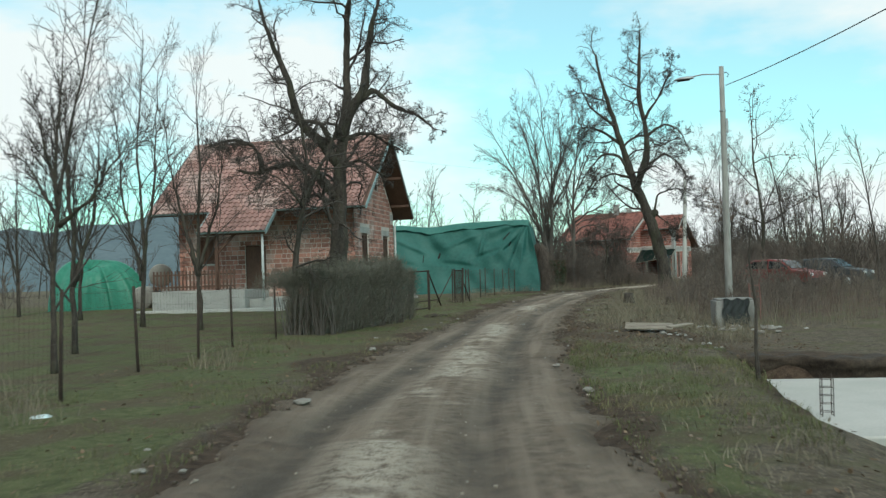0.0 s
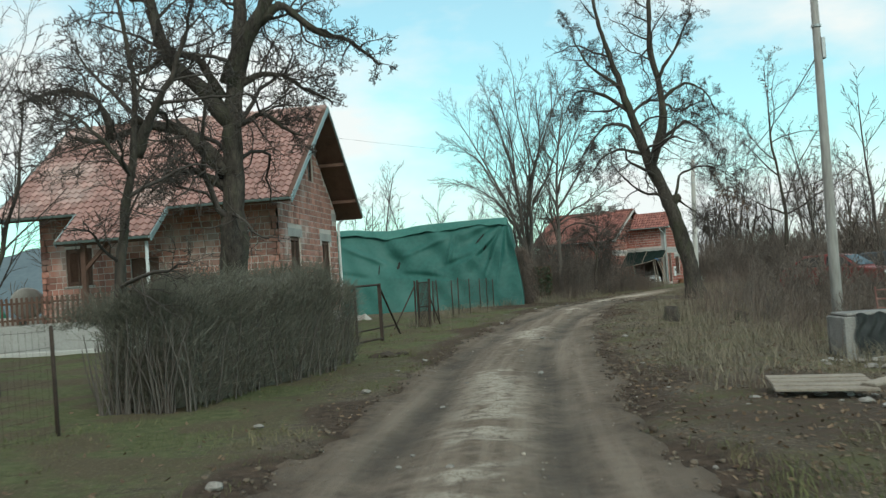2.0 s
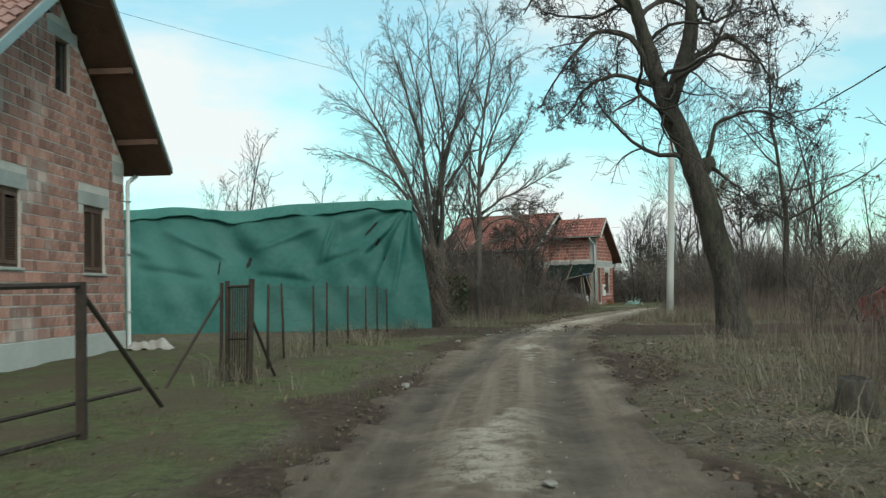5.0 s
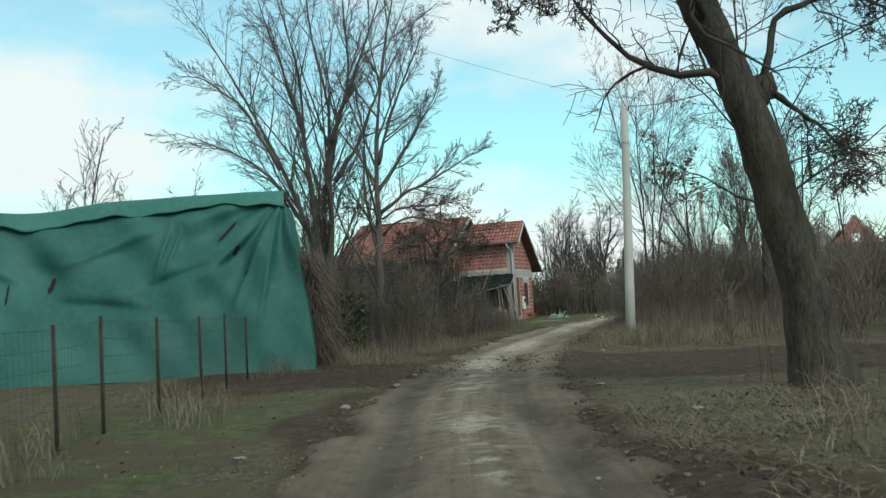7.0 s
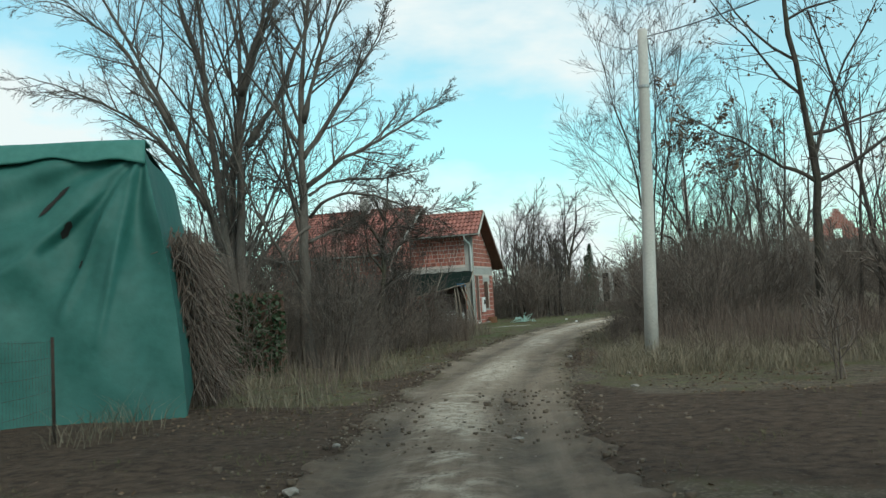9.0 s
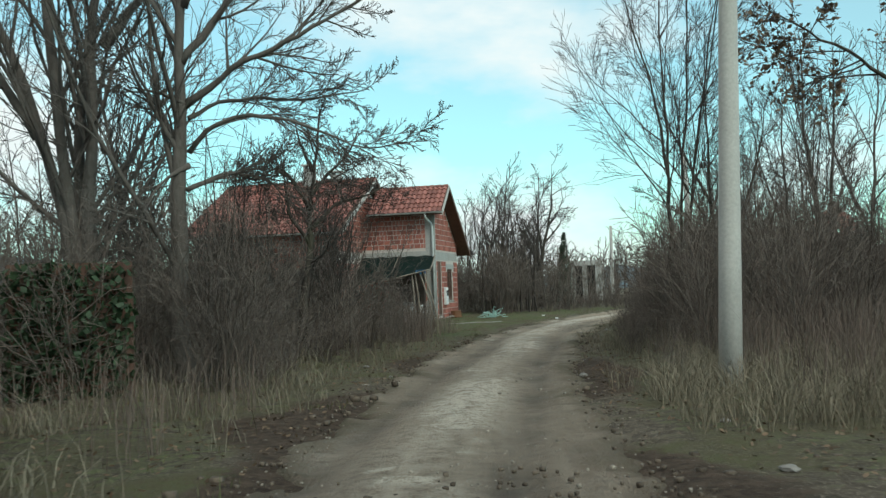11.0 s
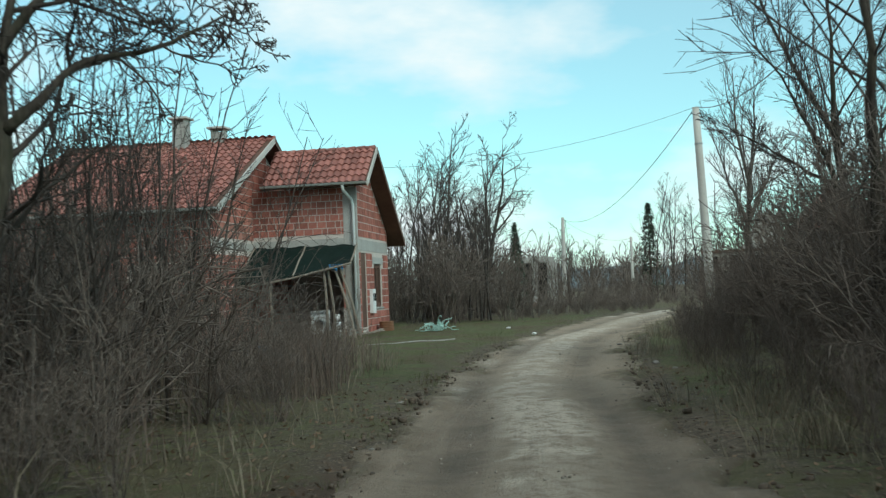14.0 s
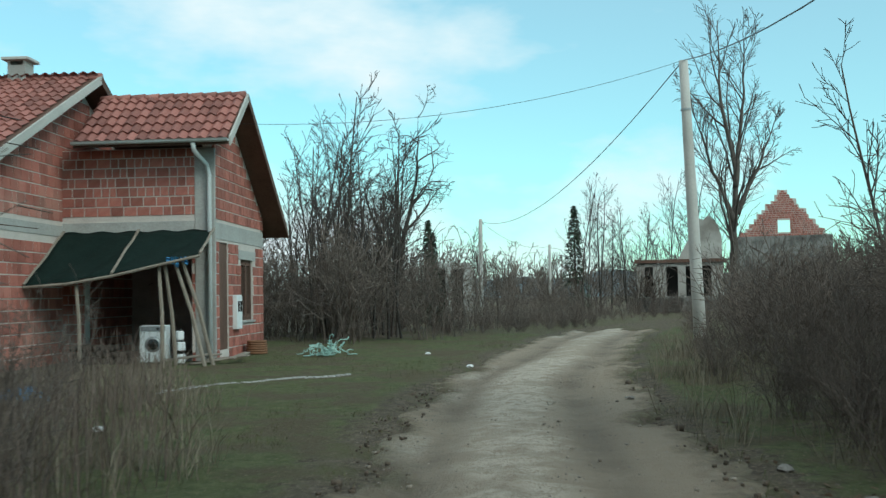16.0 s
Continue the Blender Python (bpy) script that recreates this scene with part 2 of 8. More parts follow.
class Shape:
    """Collects boxes, tubes and sheets into one mesh."""

    def __init__(self):
        self.v, self.f = [], []

    def box(self, lo, hi, m=None, bevel=0.0):
        (x0, y0, z0), (x1, y1, z1) = lo, hi
        if bevel:
            e = bevel
            ring = []
            pts = []
            for z, i in ((z0, e), (z0 + e, 0), (z1 - e, 0), (z1, e)):
                x_a, x_b, y_a, y_b = x0 + i, x1 - i, y0 + i, y1 - i
                c = e if i == 0 else e * 0.5
                pts.append([(x_a + c, y_a, z), (x_b - c, y_a, z), (x_b, y_a + c, z), (x_b, y_b - c, z), (x_b - c, y_b, z), (x_a + c, y_b, z), (x_a, y_b - c, z), (x_a, y_a + c, z)])
            b = len(self.v)
            for ring in pts:
                self.v += [Vector(p) if m is None else m @ Vector(p) for p in ring]
            for r in range(3):
                for k in range(8):
                    a, c = b + r * 8 + k, b + r * 8 + (k + 1) % 8
                    self.f.append((a, c, c + 8, a + 8))
            self.f.append(tuple(b + k for k in reversed(range(8))))
            self.f.append(tuple(b + 24 + k for k in range(8)))
            return self
        b = len(self.v)
        pts = [(x0, y0, z0), (x1, y0, z0), (x1, y1, z0), (x0, y1, z0), (x0, y0, z1), (x1, y0, z1), (x1, y1, z1), (x0, y1, z1)]
        self.v += [Vector(p) if m is None else m @ Vector(p) for p in pts]
        self.f += [tuple(b + i for i in q) for q in ((3, 2, 1, 0), (4, 5, 6, 7), (0, 1, 5, 4), (1, 2, 6, 5), (2, 3, 7, 6), (3, 0, 4, 7))]
        return self

    def prism(self, poly, lift):
        """A closed prism: poly is a list of 3D points in one plane, lift the vector to the far face."""
        b, n = len(self.v), len(poly)
        lift = Vector(lift)
        self.v += [Vector(p) for p in poly] + [Vector(p) + lift for p in poly]
        self.f += [tuple(b + i for i in range(n)), tuple(b + n + i for i in reversed(range(n)))]
        for i in range(n):
            j = (i + 1) % n
            self.f.append((b + i, b + n + i, b + n + j, b + j))
        return self

    def tube(self, pts, radii, sides=8, caps=True):
        pts = [Vector(p) for p in pts]
        if not isinstance(radii, (list, tuple)):
            radii = [radii] * len(pts)
        b = len(self.v)
        ref = None
        for i, p in enumerate(pts):
            t = (pts[min(i + 1, len(pts) - 1)] - pts[max(i - 1, 0)]).normalized()
            if ref is None:
                ref = Vector((1, 0, 0)) if abs(t.x) < 0.8 else Vector((0, 1, 0))
            u = (ref - t * ref.dot(t)).normalized()
            w = t.cross(u)
            ref = u
            for k in range(sides):
                a = 2 * math.pi * k / sides
                self.v.append(p + (u * math.cos(a) + w * math.sin(a)) * radii[i])
        for i in range(len(pts) - 1):
            for k in range(sides):
                a, c = b + i * sides + k, b + i * sides + (k + 1) % sides
                self.f.append((a, c, c + sides, a + sides))
        if caps:
            self.f.append(tuple(b + k for k in reversed(range(sides))))
            e = b + (len(pts) - 1) * sides
            self.f.append(tuple(e + k for k in range(sides)))
        return self

    def sheet(self, fn, nu, nv):
        b = len(self.v)
        for i in range(nu + 1):
            for j in range(nv + 1):
                self.v.append(Vector(fn(i / nu, j / nv)))
        for i in range(nu):
            for j in range(nv):
                a = b + i * (nv + 1) + j
                self.f.append((a, a + nv + 1, a + nv + 2, a + 1))
        return self

    def mesh(self, mat, smooth=False):
        return mesh_of(self.v, self.f, mat, "mesh", smooth)


def part(name, shape, mat, parent, label="", smooth=False):
    return child(name, shape.mesh(mat, smooth), parent, label)


# ---- bare wood: branches grown level by level ----
def unit(a):
    return a / np.maximum(np.linalg.norm(a, axis=-1, keepdims=True), 1e-9)


def run(rs, start, way, length, n, wobble, lift):
    """Polylines (B, n, 3) from start along way, wandering, bent up (or down) by lift."""
    pts = np.empty((len(start), n, 3))
    pts[:, 0] = start
    d = unit(way)
    step = (length / (n - 1))[:, None]
    for i in range(1, n):
        d = d + rs.normal(0, wobble, d.shape)
        d[:, 2] += lift
        d = unit(d)
        pts[:, i] = pts[:, i - 1] + d * step
    return pts


def sprout(rs, lines, lens, rads, count, t0, angle, ratio, spread=0.25):
    """Children of polylines: start, way, length, radius."""
    b, n, _ = lines.shape
    t = np.clip(t0 + (1 - t0) * (np.arange(count)[None, :] + rs.rand(b, count)) / count, 0, 0.999)
    pos = t * (n - 1)
    i = np.minimum(pos.astype(int), n - 2)
    f = (pos - i)[..., None]
    rows = np.arange(b)[:, None]
    p0, p1 = lines[rows, i], lines[rows, i + 1]
    start = p0 * (1 - f) + p1 * f
    tan = unit(p1 - p0)
    side = unit(np.cross(tan, unit(rs.normal(0, 1, tan.shape))))
    a = angle * (1 + rs.normal(0, 0.25, (b, count)))[..., None]
    way = tan * np.cos(a) + side * np.sin(a)
    ln = lens[:, None] * ratio * (1.12 - 0.62 * t) * (1 + rs.uniform(-spread, spread, (b, count)))
    rd = rads[:, None] * (1 - 0.75 * t)
    return start.reshape(-1, 3), way.reshape(-1, 3), ln.ravel(), rd.ravel()


def tubes(lines, r0, r1, sides):
    b, n, _ = lines.shape
    tan = np.gradient(lines, axis=1)
    tan = unit(tan)
    ref = np.where(np.abs(tan[..., 2:3]) < 0.9, np.array([0, 0, 1.0]), np.array([1.0, 0, 0]))
    u = unit(np.cross(tan, ref))
    w = np.cross(tan, u)
    rad = (r0[:, None] + (r1 - r0)[:, None] * np.linspace(0, 1, n)[None, :])[..., None, None]
    a = np.linspace(0, 2 * math.pi, sides, endpoint=False)
    ring = u[:, :, None, :] * np.cos(a)[None, None, :, None] + w[:, :, None, :] * np.sin(a)[None, None, :, None]
    v = (lines[:, :, None, :] + ring * rad).reshape(-1, 3)
    base = (np.arange(b) * n * sides)[:, None, None] + (np.arange(n - 1) * sides)[None, :, None]
    k = np.arange(sides)[None, None, :]
    k2 = (k + 1) % sides
    q = np.stack([base + k, base + k2, base + k2 + sides, base + k + sides], -1).reshape(-1, 4)
    return v, q


def joined(pieces):
    vs, qs, o = [], [], 0
    for v, q in pieces:
        vs.append(v)
        qs.append(q + o)
        o += len(v)
    return np.concatenate(vs), np.concatenate(qs)


def crown_of(rs, lines, lens, rads, levels, twig, least=0.0):
    """levels: rows (count, t0, angle, ratio, points, wobble, lift, sides)."""
    out = []
    lens = np.maximum(lens, least)
    for count, t0, angle, ratio, n, wobble, lift, sides in levels:
        start, way, ln, rd = sprout(rs, lines, lens, rads, count, t0, angle, ratio)
        rd = np.minimum(np.maximum(rd * 0.5, twig), np.maximum(ln * 0.021, twig))
        lines = run(rs, start, way, ln, n, wobble, lift)
        out.append(tubes(lines, rd, np.maximum(rd * 0.3, twig * 0.7), sides))
        lens, rads = ln, rd
    return out, lines


# ---- ground ----
PROFILE_Y = (-60, 2, 30, 36, 41, 46, 52, 58, 66, 75, 90, 105, 145, 400)
PROFILE_Z = (-0.19, -0.19, -0.18, -0.1, 0.0, 0.06, 0.08, 0.03, 0.01, -0.03, -0.02, -0.02, -0.05, -0.1)
TRACK_Y = (-60, -10, 0, 9, 12, 17, 26, 32, 37, 43, 50, 54, 58, 62, 66, 70, 75, 80, 85, 90, 95, 101, 105, 110, 116, 122, 130, 400)
TRACK_X = (10, 7.3, 5.8, 4.4, 3.95, 3.35, 2.85, 2.7, 2.75, 3.0, 3.5, 3.95, 4.6, 5.35, 6.2, 7.15, 8.55, 10.1, 11.95, 14.0, 16.4, 19.9, 22.3, 25.6, 30.5, 37, 48, 600)


def smooth01(a):
    a = np.clip(a, 0, 1)
    return a * a * (3 - 2 * a)


def track_x(y):
    """The middle of the dirt track, rounded off over a few metres."""
    y = np.asarray(y, dtype=float)
    return sum(np.interp(y + o, TRACK_Y, TRACK_X) for o in (-4, -2, 0, 2, 4)) / 5


def off_track(x, y):
    """Metres to the side of the track's middle (east is positive)."""
    y = np.asarray(y, dtype=float)
    slope = (track_x(y + 0.5) - track_x(y - 0.5))
    return (np.asarray(x, dtype=float) - track_x(y)) / np.sqrt(1 + slope * slope)


def field(x, y, scale, seed):
    """Smooth value noise over the plan, 0 to 1."""
    lattice = np.random.RandomState(seed).rand(128, 128)
    u, v = np.asarray(x, dtype=float) * scale, np.asarray(y, dtype=float) * scale
    i, j = np.floor(u).astype(int), np.floor(v).astype(int)
    f, g = smooth01(u - i), smooth01(v - j)
    at = lambda a, b: lattice[a & 127, b & 127]
    return (at(i, j) * (1 - f) + at(i + 1, j) * f) * (1 - g) + (at(i, j + 1) * (1 - f) + at(i + 1, j + 1) * f) * g


def half_width(y):
    return np.interp(y, (0, 18, 24, 32, 42, 60, 70, 100), (1.62, 1.55, 1.42, 1.38, 1.3, 1.25, 1.3, 1.45))


def ripple(x, y):
    return 0.03 * np.sin(x * 1.3 + 2 * np.sin(y * 0.7)) * np.sin(y * 1.1 + x * 0.4) + 0.018 * np.sin(x * 3.7 + y * 1.9) * np.sin(y * 4.1 - x * 2.3)


def land(x, y):
    """Height of the ground without its small unevenness."""
    x, y = np.asarray(x, dtype=float), np.asarray(y, dtype=float)
    z = np.interp(y, PROFILE_Y, PROFILE_Z)
    low = smooth01((x - 7.1 + 1.0 * smooth01((y - 19.5) / 2.5) * smooth01((34 - y) / 5)) / 1.6) * smooth01((53 - y) / 9) * smooth01((y + 20) / 8) * smooth01((x - 6.4 - 0.25 * np.maximum(0, y - 34)) / 2.0)
    z = z - 0.42 * low
    pit = smooth01((x - 7.62) / 0.45) * smooth01((15.5 - x) / 1.5) * smooth01((y - 12.2) / 0.6) * smooth01((22.9 - y - 0.25 * (x - 8)) / 0.55)
    z = z - 0.78 * pit
    bank = smooth01((off_track(x, y) - 2.2) / 2.5) * smooth01((y - 66) / 6) * smooth01((125 - y) / 10)
    z = z + 0.32 * bank
    return z


def land_at(x, y):
    return float(land(x, y))


def spread(lo, hi, step, far, n):
    mid = np.arange(lo, hi + step / 2, step)
    g = np.geomspace(step, far, n)
    return np.concatenate([lo - np.cumsum(g)[::-1], mid, hi + np.cumsum(g)])


gx, gy = spread(-14, 28, 0.36, 420, 22), spread(2, 118, 0.36, 420, 22)
GX, GY = np.meshgrid(gx, gy, indexing="ij")
off = off_track(GX, GY)
HW = half_width(GY)
GZ = land(GX, GY) + ripple(GX, GY) * smooth01((np.abs(off) - HW + 0.12) / 1.0) * smooth01((200 - np.abs(GX)) / 50)
GZ = GZ - 0.10 * (1 - smooth01((np.abs(off) - HW + 0.22) / 0.65)) * ((GY > -40) & (GY < 111))
idx = np.arange(GX.size).reshape(GX.shape)
quads = np.stack([idx[:-1, :-1], idx[1:, :-1], idx[1:, 1:], idx[:-1, 1:]], -1).reshape(-1, 4)

# what grows or lies where: lawn and bare earth, by the plan
wob = 0.8 * np.sin(GX * 0.9 + GY * 0.35) + 0.6 * np.sin(GY * 0.8 - GX * 0.5) + 0.4 * np.sin(GX * 2.1 + GY * 1.7)
near = smooth01((HW + 0.95 + 0.5 * wob - np.abs(off)) / 0.8)
cross_mud = smooth01((4.3 - np.abs(GY - 58.6 + 0.35 * (GX - 4) + 0.4 * wob)) / 1.5) * smooth01((17 - GX) / 4) * smooth01((GX + 2.5) / 1.5)
dug = smooth01((5 - np.abs(GY - 25 - 0.15 * (GX - 6) + wob)) / 3) * smooth01((GX - 4.5) / 1.5) * smooth01((12 + wob - GX) / 4)
hole = 1.4 * smooth01((GX - 7.2) / 0.4) * smooth01((GY - 12.0) / 0.7) * smooth01((23.6 - GY + 0.3 * wob) / 0.8) * smooth01((16.5 - GX + wob) / 2)
bare = np.clip(near * (0.95 - 0.7 * smooth01((GY - 73) / 6)) + cross_mud + 0.6 * dug + hole, 0, 1)
lawn = smooth01((-off - 1.7 + 0.3 * wob) / 0.8) * smooth01((56 + wob - GY) / 3) * (1 - 0.42 * smooth01((off + 3.6) / 0.8) * smooth01((GY - 12) / 5) * smooth01((40 - GY) / 5))
lawn = np.maximum(lawn, smooth01((-off - 1.6) / 0.8) * smooth01((GY - 81 + wob) / 3) * smooth01((GX - 7.5) / 2) * smooth01((112 - GY) / 3))
lawn = np.maximum(lawn, smooth01((off - 1.6) / 0.6) * smooth01((7.4 - GX + 0.3 * wob) / 1) * smooth01((20 + 0.4 * wob - GY) / 2))
lawn = np.maximum(lawn, 0.8 * smooth01((off - 1.6) / 0.5) * smooth01((3.4 + 0.3 * wob - off) / 1) * smooth01((GY - 76) / 6))
lawn = np.maximum(lawn, 0.47 * smooth01((np.abs(off) - 1.5) / 0.5) * smooth01((GY - 59) / 4) * smooth01((6.5 - np.abs(off)) / 2))
me = fast_mesh(np.stack([GX, GY, GZ], -1).reshape(-1, 3), quads, bpy.data.materials.new("earth"), "ground", True)
for key, arr in (("bare", bare), ("lawn", lawn)):
    at_ = me.attributes.new(key, "FLOAT", "POINT")
    at_.data.foreach_set("value", arr.astype(np.float32).ravel())
M_GROUND = me.materials[0]
M_GROUND.use_nodes = True
gn, gl = M_GROUND.node_tree.nodes, M_GROUND.node_tree.links
g_b = gn["Principled BSDF"]
g_b.inputs["Roughness"].default_value, g_b.inputs["Specular IOR Level"].default_value = 0.95, 0.15
g_co = gn.new("ShaderNodeTexCoord")


def g_noise(scale, detail=6):
    nd = gn.new("ShaderNodeTexNoise")
    nd.inputs["Scale"].default_value, nd.inputs["Detail"].default_value, nd.inputs["Roughness"].default_value = scale, detail, 0.65
    gl.new(g_co.outputs["Object"], nd.inputs["Vector"])
    return nd.outputs["Fac"]


def g_mix(fac, a, b):
    nd = gn.new("ShaderNodeMix")
    nd.data_type = "RGBA"
    for key, val in (("Factor", fac), ("A", a), ("B", b)):
        if isinstance(val, tuple):
            nd.inputs[key].default_value = (*val, 1)
        else:
            gl.new(val, nd.inputs[key])
    return nd.outputs["Result"]


def g_range(val, lo, hi):
    nd = gn.new("ShaderNodeMapRange")
    nd.inputs["From Min"].default_value, nd.inputs["From Max"].default_value = lo, hi
    gl.new(val, nd.inputs["Value"])
    return nd.outputs["Result"]


def g_attr(key):
    nd = gn.new("ShaderNodeAttribute")
    nd.attribute_name = key
    return nd.outputs["Fac"]


def g_math(op, a, b):
    nd = gn.new("ShaderNodeMath")
    nd.operation = op
    for k, val in enumerate((a, b)):
        if isinstance(val, float):
            nd.inputs[k].default_value = val
        else:
            gl.new(val, nd.inputs[k])
    return nd.outputs[0]


n_a, n_b, n_c = g_noise(0.7), g_noise(6.0), g_noise(28.0)
litter = g_mix(g_range(n_b, 0.35, 0.65), (0.062, 0.050, 0.036), (0.16, 0.128, 0.093))
litter = g_mix(g_range(n_c, 0.53, 0.66), litter, (0.26, 0.215, 0.16))
litter = g_mix(g_range(n_a, 0.48, 0.62), litter, (0.11, 0.105, 0.052))
green = g_mix(g_range(n_b, 0.3, 0.7), (0.058, 0.072, 0.030), (0.145, 0.152, 0.070))
green = g_mix(g_math("MULTIPLY", g_range(n_a, 0.46, 0.56), 0.9), green, (0.105, 0.083, 0.053))
green = g_mix(g_range(n_c, 0.56, 0.68), green, (0.22, 0.19, 0.115))
mud = g_mix(g_range(n_b, 0.35, 0.68), (0.045, 0.031, 0.022), (0.115, 0.082, 0.058))
mud = g_mix(g_range(n_c, 0.62, 0.7), mud, (0.22, 0.19, 0.155))
jit = g_math("MULTIPLY", g_math("SUBTRACT", n_b, 0.5), 1.3)
col = g_mix(g_range(g_math("ADD", g_attr("lawn"), jit), 0.35, 0.65), litter, green)
col = g_mix(g_range(g_math("ADD", g_attr("bare"), jit), 0.35, 0.65), col, mud)
gl.new(col, g_b.inputs["Base Color"])
g_bump = gn.new("ShaderNodeBump")
g_bump.inputs["Strength"].default_value, g_bump.inputs["Distance"].default_value = 0.9, 0.06
gl.new(g_math("ADD", n_b, n_c), g_bump.inputs["Height"])
gl.new(g_bump.outputs["Normal"], g_b.inputs["Normal"])
ground = tagged(new("ground", me), "rough winter grass, leaf litter and bare earth", "ground", kind="structure")

# the freshly dug edge of the pit beyond the concrete slab
def dug_face(u, v):
    x = 7.45 + 9.1 * u
    lip = 22.55 - 0.25 * (x - 8) + 0.22 * math.sin(1.7 * x) + 0.12 * math.sin(4.3 * x)
    top = land_at(x, lip + 0.75) + 0.03
    foot = top - (0.62 * min(1, 9 * u) + 0.02)
    n = 0.10 * noise.noise(Vector((x * 2.2, v * 4, 1.7))) + 0.05 * noise.noise(Vector((x * 6, v * 9, 4.1)))
    if v > 0.8:
        return (x, lip + (v - 0.8) * 5.5, top + 0.02 * math.sin(9 * x) - 0.15 * (v - 0.8))
    return (x, lip + 0.10 - 0.12 * v / 0.8 + n, foot + (top - foot) * v / 0.8)


# ---- the dirt track, with worn ruts, a broken stony crown and clods at the rims ----
ry = np.concatenate([np.arange(-30, 4, 0.6), np.arange(4, 96, 0.13), np.arange(96, 112, 0.35)])
cols = np.linspace(-1.4, 1.4, 52)
RY, RC = np.meshgrid(ry, cols, indexing="ij")
RC = RC * half_width(RY)
slope = (track_x(RY + 0.5) - track_x(RY - 0.5))
nrm = np.sqrt(1 + slope * slope)
RX = track_x(RY) + RC / nrm
RYY = RY - RC * slope / nrm
edge = 0.5 * (field(RX, RYY, 0.9, 3) - 0.5) + 0.3 * (field(RX, RYY, 2.7, 4) - 0.5)
d_edge = np.abs(RC) - half_width(RY) - edge
lump_f = 0.6 * field(RX, RYY, 4.0, 5) + 0.4 * field(RX, RYY, 8.5, 6)
drift = 0.16 * np.sin(RY * 0.23) + 0.08 * np.sin(RY * 0.61 + 1) + 0.10
lane = np.abs(RC + drift)
rut_f = np.exp(-((lane - 0.76) / 0.27) ** 2)
crown_f = np.exp(-((RC + drift) / 0.36) ** 2)
rough = smooth01((d_edge + 0.55) / 0.5)
RZ = land(RX, RYY) - 0.015 - 0.20 * smooth01(d_edge / 0.42)
RZ = RZ - 0.05 * rut_f + 0.02 * crown_f + (lump_f - 0.5) * (0.03 + 0.09 * rough + 0.035 * crown_f)
patch_f = smooth01((field(RX, RYY, 0.42, 7) * 0.4 + field(RX, RYY, 1.6, 8) * 0.3 + field(RX, RYY, 4.3, 18) * 0.3 - 0.48) / 0.06)
gravel = 0.55 * smooth01((RYY - 56) / 12) + 0.45 * smooth01((RYY - 77) / 8)
stone_f = np.clip(patch_f * crown_f * 0.85 + smooth01((RYY - 56) / 10) * crown_f * (0.5 + 0.5 * patch_f) + 0.7 * gravel * smooth01((field(RX, RYY, 0.8, 9) - 0.5) / 0.2) * smooth01((-RC - 0.9) / 0.3), 0, 1)
idx = np.arange(RX.size).reshape(RX.shape)
quads = np.stack([idx[:-1, :-1], idx[:-1, 1:], idx[1:, 1:], idx[1:, :-1]], -1).reshape(-1, 4)
me = fast_mesh(np.stack([RX, RYY, RZ], -1).reshape(-1, 3), quads, M_ROAD, "road", True)
for key, arr in (("across", RC), ("along", RY), ("rim", d_edge), ("stony", stone_f), ("rut", rut_f), ("gravel", gravel), ("lumps", lump_f)):
    at_ = me.attributes.new(key, "FLOAT", "POINT")
    at_.data.foreach_set("value", arr.astype(np.float32).ravel())
road = tagged(new("road", me), "muddy unpaved track with worn ruts and pale stony patches", "dirt road", kind="structure")

gn, gl = M_ROAD.node_tree.nodes, M_ROAD.node_tree.links
gn.clear()
g_out = gn.new("ShaderNodeOutputMaterial")
g_b = gn.new("ShaderNodeBsdfPrincipled")
gl.new(g_b.outputs["BSDF"], g_out.inputs["Surface"])
g_b.inputs["Specular IOR Level"].default_value = 0.25
g_co = gn.new("ShaderNodeTexCoord")
n_a, n_b, n_c = g_noise(0.55), g_noise(6.0), g_noise(34.0)
lane_v = gn.new("ShaderNodeCombineXYZ")
gl.new(g_math("MULTIPLY", g_attr("across"), 4.2), lane_v.inputs["X"])
gl.new(g_math("MULTIPLY", g_attr("along"), 0.13), lane_v.inputs["Y"])
streak = gn.new("ShaderNodeTexNoise")
streak.inputs["Scale"].default_value, streak.inputs["Detail"].default_value, streak.inputs["Roughness"].default_value = 1.0, 4, 0.55
gl.new(lane_v.outputs["Vector"], streak.inputs["Vector"])
n_s = streak.outputs["Fac"]
col = g_mix(g_range(n_b, 0.35, 0.65), (0.14, 0.108, 0.079), (0.27, 0.212, 0.158))
col = g_mix(g_math("MULTIPLY", g_range(n_s, 0.42, 0.66), 0.8), col, (0.34, 0.276, 0.21))
col = g_mix(g_math("MULTIPLY", g_attr("gravel"), 0.8), col, (0.40, 0.325, 0.238))
col = g_mix(g_math("MULTIPLY", g_attr("rut"), g_math("MULTIPLY", g_range(n_a, 0.74, 0.40), g_math("SUBTRACT", 0.9, g_math("MULTIPLY", g_attr("gravel"), 0.36)))), col, (0.085, 0.070, 0.054))
grit = g_math("MULTIPLY", g_attr("stony"), g_range(g_math("ADD", n_b, n_c), 0.82, 1.08))
col = g_mix(grit, col, (0.60, 0.53, 0.43))
col = g_mix(g_range(n_c, 0.66, 0.72), col, (0.38, 0.32, 0.25))
rim = g_range(g_math("ADD", g_attr("rim"), g_math("MULTIPLY", g_math("SUBTRACT", n_b, 0.5), 0.9)), -0.30, 0.12)
earth = g_mix(g_range(n_b, 0.38, 0.64), (0.062, 0.046, 0.033), (0.18, 0.138, 0.10))
earth = g_mix(g_range(n_c, 0.6, 0.68), earth, (0.22, 0.18, 0.14))
